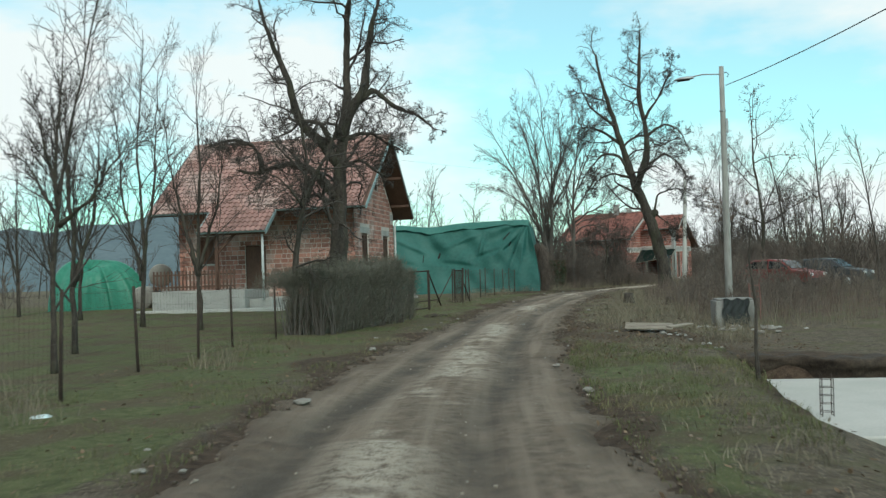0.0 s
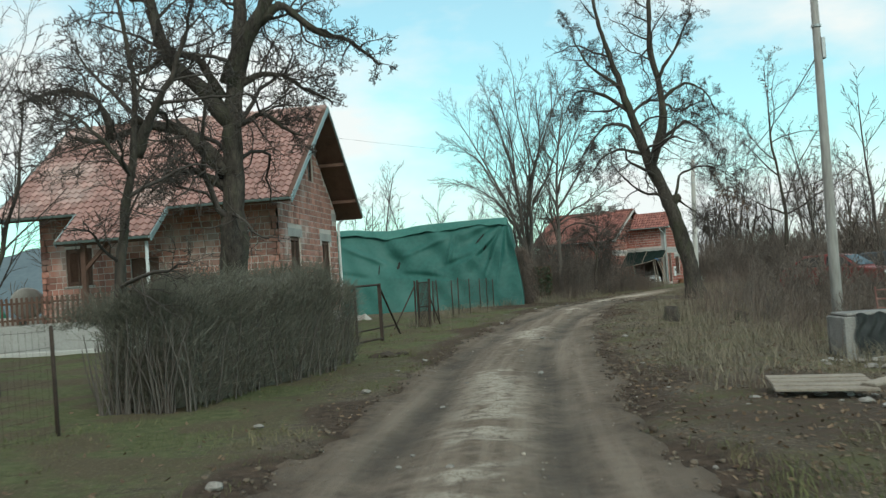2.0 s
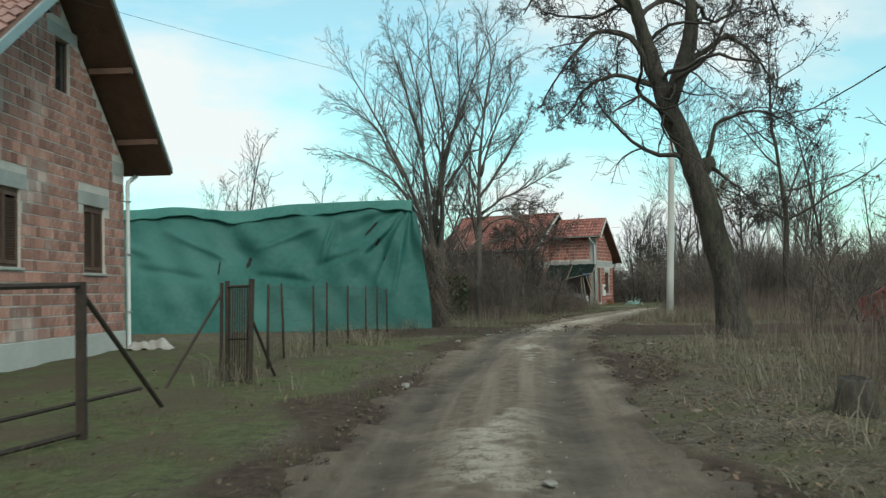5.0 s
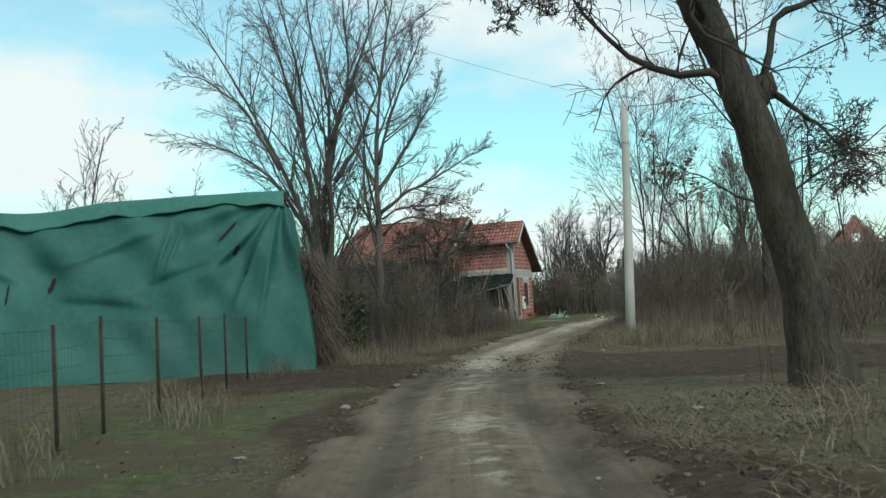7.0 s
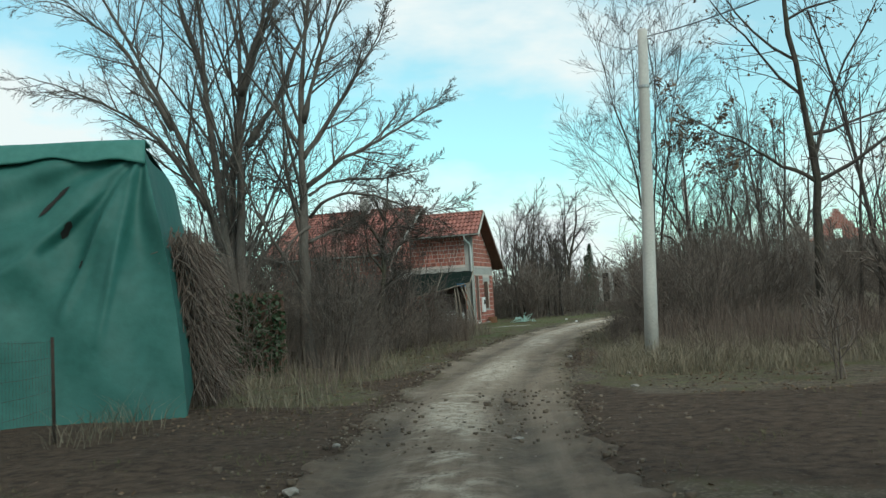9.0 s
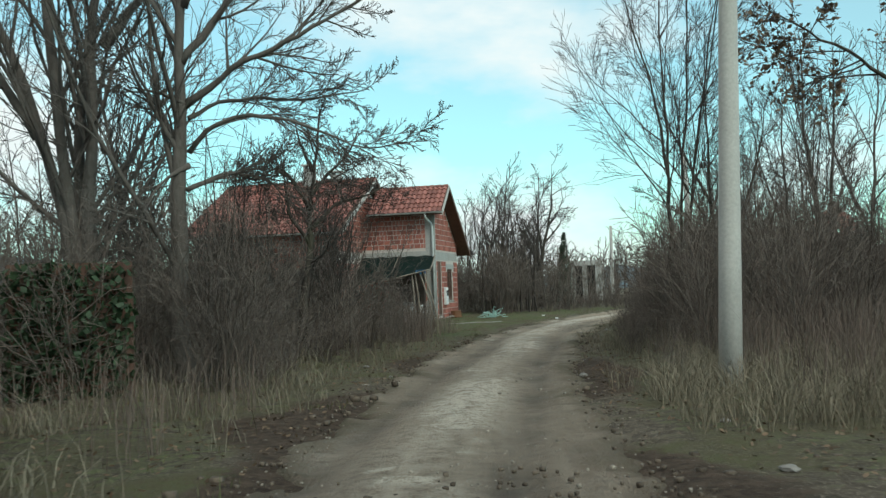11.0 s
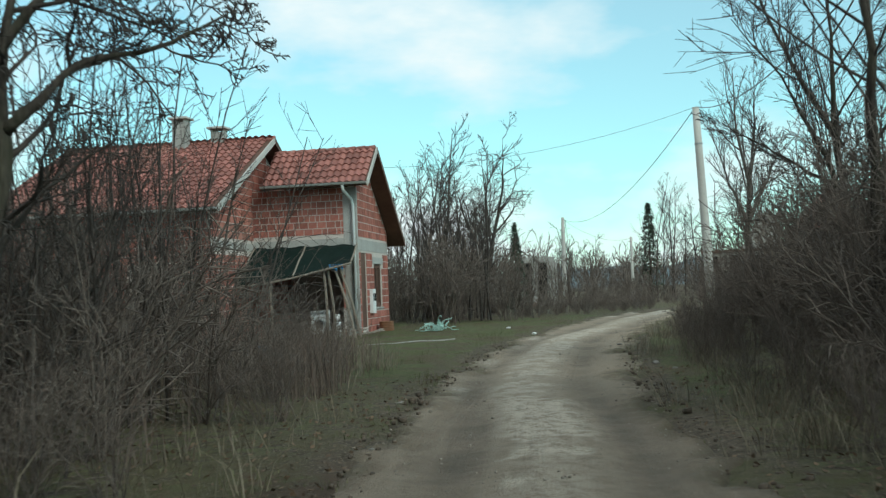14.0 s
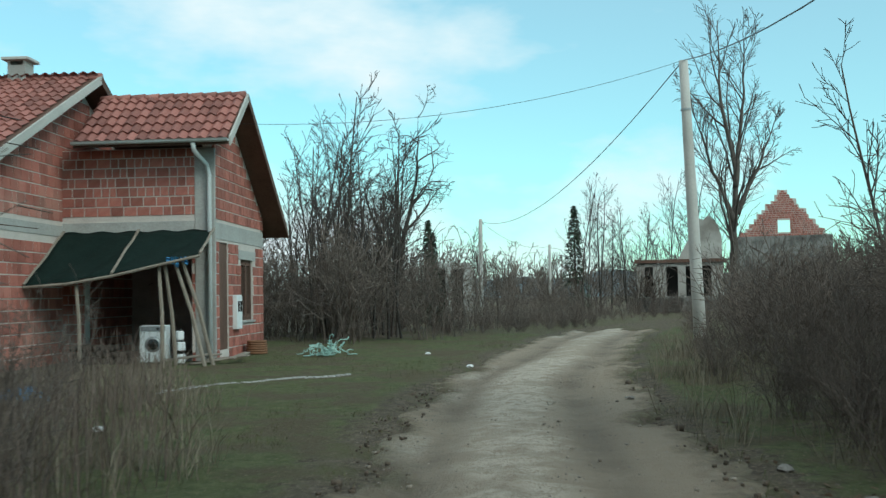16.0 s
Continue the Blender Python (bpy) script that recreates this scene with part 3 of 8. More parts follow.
earth = g_mix(g_math("MULTIPLY", g_attr("gravel"), g_range(n_b, 0.62, 0.42)), earth, (0.125, 0.118, 0.062))
col = g_mix(rim, col, earth)
gl.new(col, g_b.inputs["Base Color"])
g_b.inputs["Roughness"].default_value = 0.9
g_bump = gn.new("ShaderNodeBump")
g_bump.inputs["Strength"].default_value, g_bump.inputs["Distance"].default_value = 1.0, 0.07
gl.new(g_math("ADD", g_math("ADD", n_b, n_c), n_s), g_bump.inputs["Height"])
gl.new(g_bump.outputs["Normal"], g_b.inputs["Normal"])


def lumps_mesh(name, x, y, size, flat, mat, seed, sink=0.3):
    """Rounded six-sided lumps, one mesh."""
    r = np.random.RandomState(seed)
    n = len(x)
    cube = np.array([(a, b, c) for c in (-1, 1) for b in (-1, 1) for a in (-1, 1)], dtype=float) * 0.6
    v = cube[None] * (1 + r.uniform(-0.35, 0.35, (n, 8, 3)))
    a = r.uniform(0, 6.28, n)
    c, s_ = np.cos(a)[:, None], np.sin(a)[:, None]
    vx, vy = v[..., 0] * c - v[..., 1] * s_ * 0.75, v[..., 0] * s_ + v[..., 1] * c * 0.75
    z = land(x, y) + ripple(x, y) * 0.5
    out = np.stack([x[:, None] + vx * size[:, None], y[:, None] + vy * size[:, None], z[:, None] + (v[..., 2] * flat + sink) * size[:, None] - 0.02], -1)
    f = np.array([(0, 2, 3, 1), (4, 5, 7, 6), (0, 1, 5, 4), (2, 6, 7, 3), (0, 4, 6, 2), (1, 3, 7, 5)])
    q = (np.arange(n)[:, None, None] * 8 + f[None]).reshape(-1, 4)
    return fast_mesh(out.reshape(-1, 3), q, mat, name)


M_MUD = material("fresh_mud", (0.022, 0.017, 0.013), (0.075, 0.056, 0.04), 9, 0.95, 1.0, 34)
tagged(new("earth_bank", Shape().sheet(dug_face, 110, 16).mesh(M_MUD, True)), "freshly dug dark earth face of a shallow pit", "earth bank")
M_CLOD = material("clod_earth", (0.065, 0.05, 0.037), (0.155, 0.122, 0.091), 2, 0.95, 0.6, 30, per_island=0.35)
rs = np.random.RandomState(77)
cy = np.concatenate([rs.uniform(8, 92, 2600), rs.uniform(24, 36, 1300), rs.uniform(57, 63, 900)])
side = rs.choice((-1, 1), len(cy))
co = side * (half_width(cy) + np.abs(rs.normal(0.15, 0.42, len(cy))))
co[2600:3900] = half_width(cy[2600:3900]) + rs.uniform(0.1, 3.8, 1300)
co[3900:] = rs.uniform(-4, 6, 900)
cx = track_x(cy) + co
size = rs.uniform(0.012, 0.036, len(cy)) * (1 + 1.0 * (rs.rand(len(cy)) < 0.06))
tagged(new("earth_clods", lumps_mesh("earth_clods", cx, cy, size, 0.7, M_CLOD, 4)), "loose clods of dark earth along the track", "earth clods", kind="stuff")
py_ = np.concatenate([rs.uniform(8, 60, 900), rs.uniform(58, 96, 2000)])
po = np.where(rs.rand(len(py_)) < 0.6, rs.normal(0, 0.4, len(py_)), rs.choice((-1, 1), len(py_)) * rs.normal(1.3, 0.25, len(py_)))
size = rs.uniform(0.007, 0.016, len(py_)) * (1 + 1.0 * (rs.rand(len(py_)) < 0.08))
tagged(new("pebbles", lumps_mesh("pebbles", track_x(py_) + po, py_, size, 0.6, material("pebble", (0.20, 0.17, 0.135), (0.38, 0.33, 0.27), 2, 0.9, 0.3, 30, per_island=0.3), 5, 0.45)), "pale pebbles pressed into the track", "pebbles", kind="stuff")
# ---- trees ----
def tree(name, label, at, seed, stems, levels, twig=0.006, bark=None, fine=None, leaves=0, leaf_mat=None, wob=1.0, least=0.0):
    """stems: rows (polyline of offsets from the foot, radius at foot, radius at top). Limbs and twigs grow from them."""
    rs = np.random.RandomState(seed)
    root = thing(name, label, name, (at[0], at[1], land_at(at[0], at[1]) - 0.03))
    shape = Shape()
    lines, lens, rads = [], [], []
    for pts, r0, r1 in stems:
        p = np.array(pts, dtype=float)
        n = 17
        s = np.concatenate([[0], np.cumsum(np.linalg.norm(np.diff(p, axis=0), axis=1))])
        q = np.stack([np.interp(np.linspace(0, s[-1], n), s, p[:, k]) for k in range(3)], -1)
        q[1:-1] = (q[:-2] + 2 * q[1:-1] + q[2:]) / 4
        q[2:] += np.cumsum(rs.normal(0, wob * 0.28 * r0, (n - 2, 3)), axis=0)
        r1 = r1 * 0.3
        rad = [(r0 + (r1 - r0) * (k / (n - 1)) ** 0.75) * rs.uniform(0.92, 1.08) for k in range(n)]
        if q[0][2] < 0.1:
            rad[0] *= 1.35
        if r0 > 0.3:
            # old trunks: finer rings for their ridged bark
            fine_t = np.linspace(0, n - 1, 5 * n)
            qq = np.stack([np.interp(fine_t, np.arange(n), q[:, k]) for k in range(3)], -1)
            shape.tube(qq, list(np.interp(fine_t, np.arange(n), rad)), 26)
        else:
            shape.tube(q, rad, 12)
        if s[-1] > 1.2:
            lines.append(q)
            lens.append(s[-1])
            rads.append(r0 * 0.8)
    for v in shape.v:
        v += noise.noise_vector(v * 1.9) * 0.045 + noise.noise_vector(v * 6.0) * 0.02
        if stems[0][1] > 0.3:
            v += noise.noise_vector(Vector((v.x * 17, v.y * 17, v.z * 5))) * 0.022
    child("trunk", shape.mesh(bark or M_BARK, True), root)
    pieces, last = crown_of(rs, np.array(lines), np.array(lens), np.array(rads), levels, twig, least)
    v, q = joined(pieces)
    child("crown", fast_mesh(v, q, fine or M_TWIG, "crown", True), root, "bare twigs and branches")
    if leaves:
        pts = last.reshape(-1, 3)[rs.randint(0, last.shape[0] * last.shape[1], leaves)] + rs.normal(0, 0.05, (leaves, 3))
        u, w = unit(rs.normal(0, 1, (leaves, 3))) * 0.055, unit(rs.normal(0, 1, (leaves, 3))) * 0.035
        lv = np.stack([pts - u, pts + w, pts + u, pts - w], 1).reshape(-1, 3)
        child("foliage", fast_mesh(lv, np.arange(leaves * 4).reshape(-1, 4), leaf_mat or M_LEAF, "foliage"), root, "withered brown leaves still hanging")
    return root


def wood_piece(seed, height, stems=1, levels=None, twig=0.012, lean=0.06, r=0.09, sides=4):
    """A slim wild tree or bush as arrays, for thickets and far woods."""
    rs = np.random.RandomState(seed)
    way = np.column_stack([rs.normal(0, lean, stems), rs.normal(0, lean, stems), np.ones(stems)])
    start = np.column_stack([rs.normal(0, 0.12 * (stems > 1), stems), rs.normal(0, 0.12 * (stems > 1), stems), np.full(stems, -0.15)])
    ln = height * rs.uniform(0.7, 1.0, stems)
    lines = run(rs, start, way, ln, 7, 0.06, 0.03)
    rad = np.full(stems, r)
    pieces = [tubes(lines, rad, rad * 0.2 + twig * 0.5, sides)]
    more, _ = crown_of(rs, lines, ln, rad, levels, twig)
    return joined(pieces + more)


def thicket(name, label, category, kinds, spots, mat):
    """Many slim plants in one mesh. spots: rows (x, y, size, turn, kind)."""
    vs, qs, o = [], [], 0
    for x, y, size, turn, k in spots:
        v, q = kinds[int(k)]
        c, s = math.cos(turn), math.sin(turn)
        w = np.stack([v[:, 0] * c - v[:, 1] * s, v[:, 0] * s + v[:, 1] * c, v[:, 2]], -1) * size
        vs.append(w + np.array([x, y, land_at(x, y)]))
        qs.append(q + o)
        o += len(v)
    me = fast_mesh(np.concatenate(vs), np.concatenate(qs), mat, name)
    return tagged(new(name, me), label, category, kind="stuff")


def scatter(seed, n, x0, x1, y0, y1, size, kinds, keep=None):
    rs = np.random.RandomState(seed)
    rows = []
    while len(rows) < n:
        x, y = rs.uniform(x0, x1), rs.uniform(y0, y1)
        if keep is None or keep(x, y):
            rows.append((x, y, rs.uniform(*size), rs.uniform(0, 6.28), rs.randint(kinds)))
    return rows

# ---- masonry and roofing ----
TILE_W, TILE_L = 0.22, 0.345


def spans(lo, hi, holes):
    """The stretches of lo..hi that no hole covers."""
    out, at = [], lo
    for a, b in sorted(holes):
        if a > at:
            out.append((at, min(a, hi)))
        at = max(at, b)
    if at < hi:
        out.append((at, hi))
    return [(a, b) for a, b in out if b - a > 0.02]


def masonry(parent, place, length, top, openings=(), thick=0.25, base=0.0, course=0.205, block=0.345, budget=300, seed=1, plinth=0.0, bands=(), proud=0.012, mats=None):
    """A wall of clay blocks in the plane y = 0 of place (outside is -y, x runs along). top: rows (x, z) of the upper edge.
    openings: rows (x0, z0, x1, z1). bands: rows (x0, z0, x1, z1) left to concrete. Returns the wall's core."""
    rs = random.Random(seed)
    tx, tz = [p[0] for p in top], [p[1] for p in top]
    z_at = lambda x: float(np.interp(x, tx, tz))
    cuts = sorted({0.0, length, *[min(max(v, 0), length) for o in openings for v in (o[0], o[2])], *tx})
    core = Shape()
    for a, b in zip(cuts, cuts[1:]):
        holes = [(o[1], o[3]) for o in openings if o[0] < (a + b) / 2 < o[2]]
        za, zb = z_at(a), z_at(b)
        for lo, hi in spans(base, max(za, zb) , holes):
            last = hi >= max(za, zb) - 1e-6
            core.prism([(a, 0, lo), (b, 0, lo), (b, 0, zb if last else hi), (a, 0, za if last else hi)], (0, thick, 0))
    core_mesh = core.mesh(M_MORTAR)
    bm = bmesh.new()
    bm.from_mesh(core_mesh)
    bmesh.ops.remove_doubles(bm, verts=bm.verts, dist=0.0005)
    bm.to_mesh(core_mesh)
    bm.free()
    wall = child("wall", core_mesh, parent, "red clay block wall with pale mortar joints", place)
    rows = []
    joint = 0.026
    z, k = base + plinth, 0
    while z < max(tz):
        h = course - joint
        x = -rs.uniform(0, block) if k % 2 else -block * 0.5
        cells = []
        while x < length:
            w = block * rs.choice((1, 1, 1, 1, 0.62, 0.62, 0.5))
            cells.append((max(x, 0), min(x + w - joint, length)))
            x += w
        holes = [(o[0] - 0.01, o[2] + 0.01) for o in (*openings, *bands) if o[1] < z + h and o[3] > z + 0.02]
        for c0, c1 in cells:
            for a, b in spans(c0, c1, [q for q in holes]):
                ha, hb = z_at(a) - 0.02, z_at(b) - 0.02
                hh = min(h, ha - z, hb - z)
                if hh > 0.07 and b - a > 0.05:
                    rows.append((a, z, b - a, hh))
        z += course
        k += 1
    mesh = Shape().box((0, -proud, 0), (1, 0.05, 1)).mesh((mats or (M_BLOCK, M_BLOCK_J))[0])
    rest = Shape()
    order = sorted(rows, key=lambda r: (-r[0]) if budget > 0 else 0)
    for n, (x, z, w, h) in enumerate(order):
        dy = rs.uniform(-0.004, 0.006)
        m = Matrix.Translation((x, dy, z)) @ Matrix.Diagonal((w, 1, h, 1))
        if n < budget:
            child("brick", mesh, wall, "", m)
        else:
            rest.box((x, -proud + dy, z), (x + w, 0.05, z + h))
    if rest.v:
        tagged(child("brickwork", rest.mesh((mats or (M_BLOCK, M_BLOCK_J))[1]), wall, "red hollow clay blocks"), kind="stuff")
    return wall


def tile_shape():
    """One interlocking clay tile: a wave across, a lip at the lower end."""
    s = Shape()
    n = 9
    wave = lambda u: 0.062 * (0.5 - 0.5 * math.cos(2 * math.pi * u)) ** 0.9
    low, high, lip = [], [], []
    for k in range(n):
        u = k / (n - 1)
        low.append((u * TILE_W, -0.03, 0.052 + wave(u)))
        high.append((u * TILE_W, TILE_L, 0.004 + wave(u)))
        lip.append((u * TILE_W, -0.028, 0.002 + wave(u)))
    s.v = [Vector(p) for p in lip + low + high]
    for k in range(n - 1):
        s.f.append((k, k + 1, n + k + 1, n + k))
        s.f.append((n + k, n + k + 1, 2 * n + k + 1, 2 * n + k))
    return s


def tiled(parent, place, width, length, budget=300, seed=3, keep=None, from_right=True, mats=None):
    """Tiles over a slope: x runs along the eave, y up the slope, z out of it."""
    rs = random.Random(seed)
    unit_tile = tile_shape()
    mesh = unit_tile.mesh((mats or (M_TILE, M_TILE_J))[0], False)
    rest = Shape()
    cells = [(i, j) for j in range(int(length / TILE_L + 0.6)) for i in range(int(width / TILE_W))]
    cells.sort(key=lambda c: -c[0] if from_right else c[1])
    n = 0
    for i, j in cells:
        x, y = i * TILE_W, j * TILE_L
        if keep and not keep(x + TILE_W / 2, y + TILE_L / 2):
            continue
        m = Matrix.Translation((x + rs.uniform(-0.004, 0.004), y + rs.uniform(-0.006, 0.006), rs.uniform(0, 0.005))) @ Matrix.Rotation(rs.uniform(-0.012, 0.012), 4, "Z")
        if n < budget:
            child("tile", mesh, parent, "", place @ m)
        else:
            b = len(rest.v)
            rest.v += [place @ m @ v for v in unit_tile.v]
            rest.f += [tuple(b + q for q in f) for f in unit_tile.f]
        n += 1
    if rest.v:
        tagged(child("tiling", rest.mesh((mats or (M_TILE, M_TILE_J))[1]), parent, "red-brown wavy clay tiles"), kind="stuff")


def slope_place(origin, along, up):
    """The frame of a roof slope: along the eave, up the slope, and out."""
    a, u = Vector(along).normalized(), Vector(up).normalized()
    o = a.cross(u)
    return Matrix(((a.x, u.x, o.x, origin[0]), (a.y, u.y, o.y, origin[1]), (a.z, u.z, o.z, origin[2]), (0, 0, 0, 1)))


def gutter(parent, a, b, r=0.075, mat=None):
    """A half-round gutter from a to b."""
    a, b = Vector(a), Vector(b)
    t = (b - a).normalized()
    side = Vector((0, 0, 1)).cross(t)
    s = Shape()
    n = 8
    for p in (a, b):
        for rad in (r, r - 0.012):
            for k in range(n + 1):
                ang = math.pi * k / n
                s.v.append(p + side * math.cos(ang) * rad - Vector((0, 0, 1)) * math.sin(ang) * rad)
    w = n + 1
    for k in range(n):
        s.f.append((k, k + 1, 2 * w + k + 1, 2 * w + k))
        s.f.append((w + k + 1, w + k, 3 * w + k, 3 * w + k + 1))
    s.f += [(0, w, 3 * w, 2 * w), (n, 2 * w + n, 3 * w + n, w + n)]
    return part("gutter", s, mat or M_GUTTER, parent, smooth=True)


def shutters(parent, place, x0, z0, x1, z1):
    """A window in a wall: a frame with two louvred leaves and a sill."""
    win = child("window", Shape().box((x0, 0.05, z0), (x0 + 0.06, 0.13, z1)).box((x1 - 0.06, 0.05, z0), (x1, 0.13, z1)).box((x0 + 0.06, 0.05, z1 - 0.06), (x1 - 0.06, 0.13, z1)).box((x0 + 0.06, 0.05, z0), (x1 - 0.06, 0.13, z0 + 0.05)).mesh(M_WOOD_DARK), parent, "dark window with closed louvred shutters", place)
    mid = (x0 + x1) / 2
    for a, b in ((x0 + 0.065, mid - 0.006), (mid + 0.006, x1 - 0.065)):
        leaf = Shape()
        za, zb = z0 + 0.055, z1 - 0.065
        leaf.box((a, 0.03, za), (a + 0.055, 0.065, zb)).box((b - 0.055, 0.03, za), (b, 0.065, zb)).box((a + 0.055, 0.03, za), (b - 0.055, 0.065, za + 0.07)).box((a + 0.055, 0.03, zb - 0.07), (b - 0.055, 0.065, zb))
        z = za + 0.08
        while z < zb - 0.10:
            leaf.box((0, -0.006, -0.022), (b - a - 0.11, 0.006, 0.022), pose(a + 0.055, 0.048, z, 35, 0, 0))
            z += 0.045
        part("shutter", leaf, M_WOOD_DARK, win)
    part("sill", Shape().box((x0 - 0.08, -0.05, z0 - 0.06), (x1 + 0.08, 0.05, z0 - 0.003), bevel=0.01), M_CONC, win, "rough concrete sill")
    part("backing", Shape().box((x0 + 0.06, 0.14, z0 + 0.05), (x1 - 0.06, 0.16, z1 - 0.06)), M_GLASS, win, "dark window glass")
    return win


# ---- the first house: gable wall to the track, porch on the near side ----
house = thing("house", "unfinished red clay block house with brown tiled roof", "house", (-5.31, 44.4, 0.0))
# local axes: x = 0 at the gable wall's face, y = 0 at the front wall's face
EAVE, RIDGE, BACK = (-1.6, 4.14), (3.6, 7.68), (8.15, 4.14)
gable = Matrix(((0, -1, 0, 0), (1, 0, 0, 0), (0, 0, 1, 0), (0, 0, 0, 1)))
top_line = [(0.0, 4.98), (3.6, 7.42), (7.62, 4.30)]
wins = [(1.27, 1.80, 2.42, 3.17), (5.27, 1.76, 6.42, 3.15), (3.92, 5.23, 4.62, 6.27)]
bands = [(1.0, 3.17, 2.68, 3.44), (5.0, 3.15, 6.70, 3.42), (3.55, 6.27, 5.0, 6.52), (6.9, 3.95, 7.62, 4.25)]
wall_g = masonry(house, gable, 7.62, top_line, wins, plinth=0.52, bands=bands, budget=300, seed=11)
for x0, z0, x1, z1 in bands:
    part("lintel", Shape().box((x0, -0.010, z0 + 0.003), (x1, 0.02, z1), gable), M_CONC, wall_g).matrix_basis = gable.inverted()
part("plinth", Shape().box((-0.02, -0.02, -0.25), (7.64, 0.03, 0.5), bevel=0.008), M_CONC_PALE, wall_g, "pale cement plinth")
for w in wins[:2]:
    shutters(house, gable, *w)
att = child("window", Shape().box((3.92, 0.06, 5.23), (3.97, 0.13, 6.27)).box((4.57, 0.06, 5.23), (4.62, 0.13, 6.27)).box((3.97, 0.06, 6.22), (4.57, 0.13, 6.27)).box((3.97, 0.06, 5.23), (4.57, 0.13, 5.28)).mesh(M_WOOD_DARK), house, "narrow dark attic window without shutters", gable)
part("pane", Shape().box((3.97, 0.09, 5.28), (4.57, 0.10, 6.22)), M_GLASS, att)
# front wall, outside towards -y
front = Matrix.Translation((-8.0, 0, 0))
wall_f = masonry(house, front, 8.0, [(0, 4.9), (8.0, 4.9)], [(3.05, 0.58, 4.0, 2.75), (0.85, 2.0, 1.75, 3.2)], plinth=0.5, budget=160, seed=12)
part("plinth", Shape().box((-0.02, -0.025, -0.25), (8.02, 0.03, 0.5)), M_CONC_PALE, wall_f, "pale cement plinth")
back = Matrix(((-1, 0, 0, 0), (0, -1, 0, 7.62), (0, 0, 1, 0), (0, 0, 0, 1)))
masonry(house, back, 8.0, [(0, 4.3), (8.0, 4.3)], budget=0, seed=13)
west = Matrix(((0, 1, 0, -8.0), (-1, 0, 0, 7.62), (0, 0, 1, 0), (0, 0, 0, 1)))
masonry(house, west, 7.62, [(0.0, 4.30), (4.02, 7.42), (7.62, 4.98)], budget=0, seed=14)
part("corner_bond", Shape().box((-0.24, 0.002, 0.5), (-0.002, 0.24, 4.4)), M_MORTAR, house, "mortared wall corner")
part("floor_slab", Shape().box((-7.7, 0.3, 0.3), (-0.3, 7.3, 0.5)), M_CONC, house)
door = part("door", Shape().box((-4.95, 0.06, 0.58), (-4.0, 0.11, 2.73), bevel=0.004), M_WOOD_DARK, house, "dark brown entrance door")
for z0, z1 in ((0.75, 1.45), (1.6, 2.55)):
    for x in (-4.85, -4.42):
        part("door_panel", Shape().box((x, 0.045, z0), (x + 0.36, 0.06, z1), bevel=0.004), M_WOOD_DARK, door)
part("handle", Shape().tube([(-4.1, 0.0, 1.6), (-4.1, 0.05, 1.6)], 0.012).tube([(-4.1, 0.0, 1.6), (-4.2, 0.0, 1.6)], 0.01), M_STEEL, door)
shutters(house, front, 0.85, 2.0, 1.75, 3.2)


def roof_slab(parent, x0, x1, eave, ridge, thick=0.10, mat=None, name="roof"):
    """A slope from the eave line to the ridge line, as a board deck."""
    (y0, z0), (y1, z1) = eave, ridge
    s = Shape().prism([(x0, y0, z0), (x0, y1, z1), (x0, y1, z1 - thick), (x0, y0, z0 - thick)], (x1 - x0, 0, 0))
    return part(name, s, mat or M_WOOD_DARK, parent, "tiled roof slope on dark boards")


X0, X1 = -8.7, 0.93
roof_f = roof_slab(house, X0, X1, EAVE, RIDGE)
up_f = Vector((0, RIDGE[0] - EAVE[0], RIDGE[1] - EAVE[1]))
tiled(roof_f, slope_place((X0, EAVE[0], EAVE[1]), (1, 0, 0), up_f), X1 - X0, up_f.length, 300, 5)
roof_b = roof_slab(house, X0, X1, BACK, RIDGE)
up_b = Vector((0, RIDGE[0] - BACK[0], RIDGE[1] - BACK[1]))
tiled(roof_b, slope_place((X1, BACK[0], BACK[1]), (-1, 0, 0), up_b), X1 - X0, up_b.length, 40, 6)
ridge_s = Shape()
x = X0
while x < X1 - 0.1:
    ridge_s.tube([(x, RIDGE[0], RIDGE[1] + 0.015), (x + 0.36, RIDGE[0], RIDGE[1] + 0.03)], [0.10, 0.115], 8)
    x += 0.33
part("ridge_tiles", ridge_s, M_TILE_J, house, "rounded ridge tiles", True)


def verge(parent, x, low, high, depth=0.2, mat=None, out=0.04):
    (y0, z0), (y1, z1) = low, high
    s = Shape().prism([(x, y0, z0 + 0.06), (x, y1, z1 + 0.06), (x, y1, z1 + 0.06 - depth), (x, y0, z0 + 0.06 - depth)], (out, 0, 0))
    return part("verge_board", s, mat or M_GUTTER, parent, "grey-green sheet metal verge")


verge(house, X1 + 0.003, EAVE, RIDGE)
verge(house, X1 + 0.003, (BACK[0], BACK[1]), RIDGE, 0.12, M_GUTTER)
verge(house, X0 - 0.043, EAVE, RIDGE)
# purlins under the overhang
for y, z in ((-0.6, 4.62), (1.6, 6.1), (3.6, 7.42), (5.6, 5.92), (7.2, 4.68)):
    part("purlin", Shape().box((0.02, y - 0.06, z - 0.06), (X1 - 0.02, y + 0.06, z + 0.06)), M_WOOD_DARK, house)
gutter(house, (X0, EAVE[0] - 0.08, EAVE[1] + 0.02), (-5.95, EAVE[0] - 0.08, EAVE[1] + 0.02))
gutter(house, (-2.85, EAVE[0] - 0.08, EAVE[1] + 0.02), (X1, EAVE[0] - 0.08, EAVE[1] + 0.02))
gutter(house, (X0, BACK[0] + 0.08, BACK[1] + 0.02), (X1, BACK[0] + 0.08, BACK[1] + 0.02))
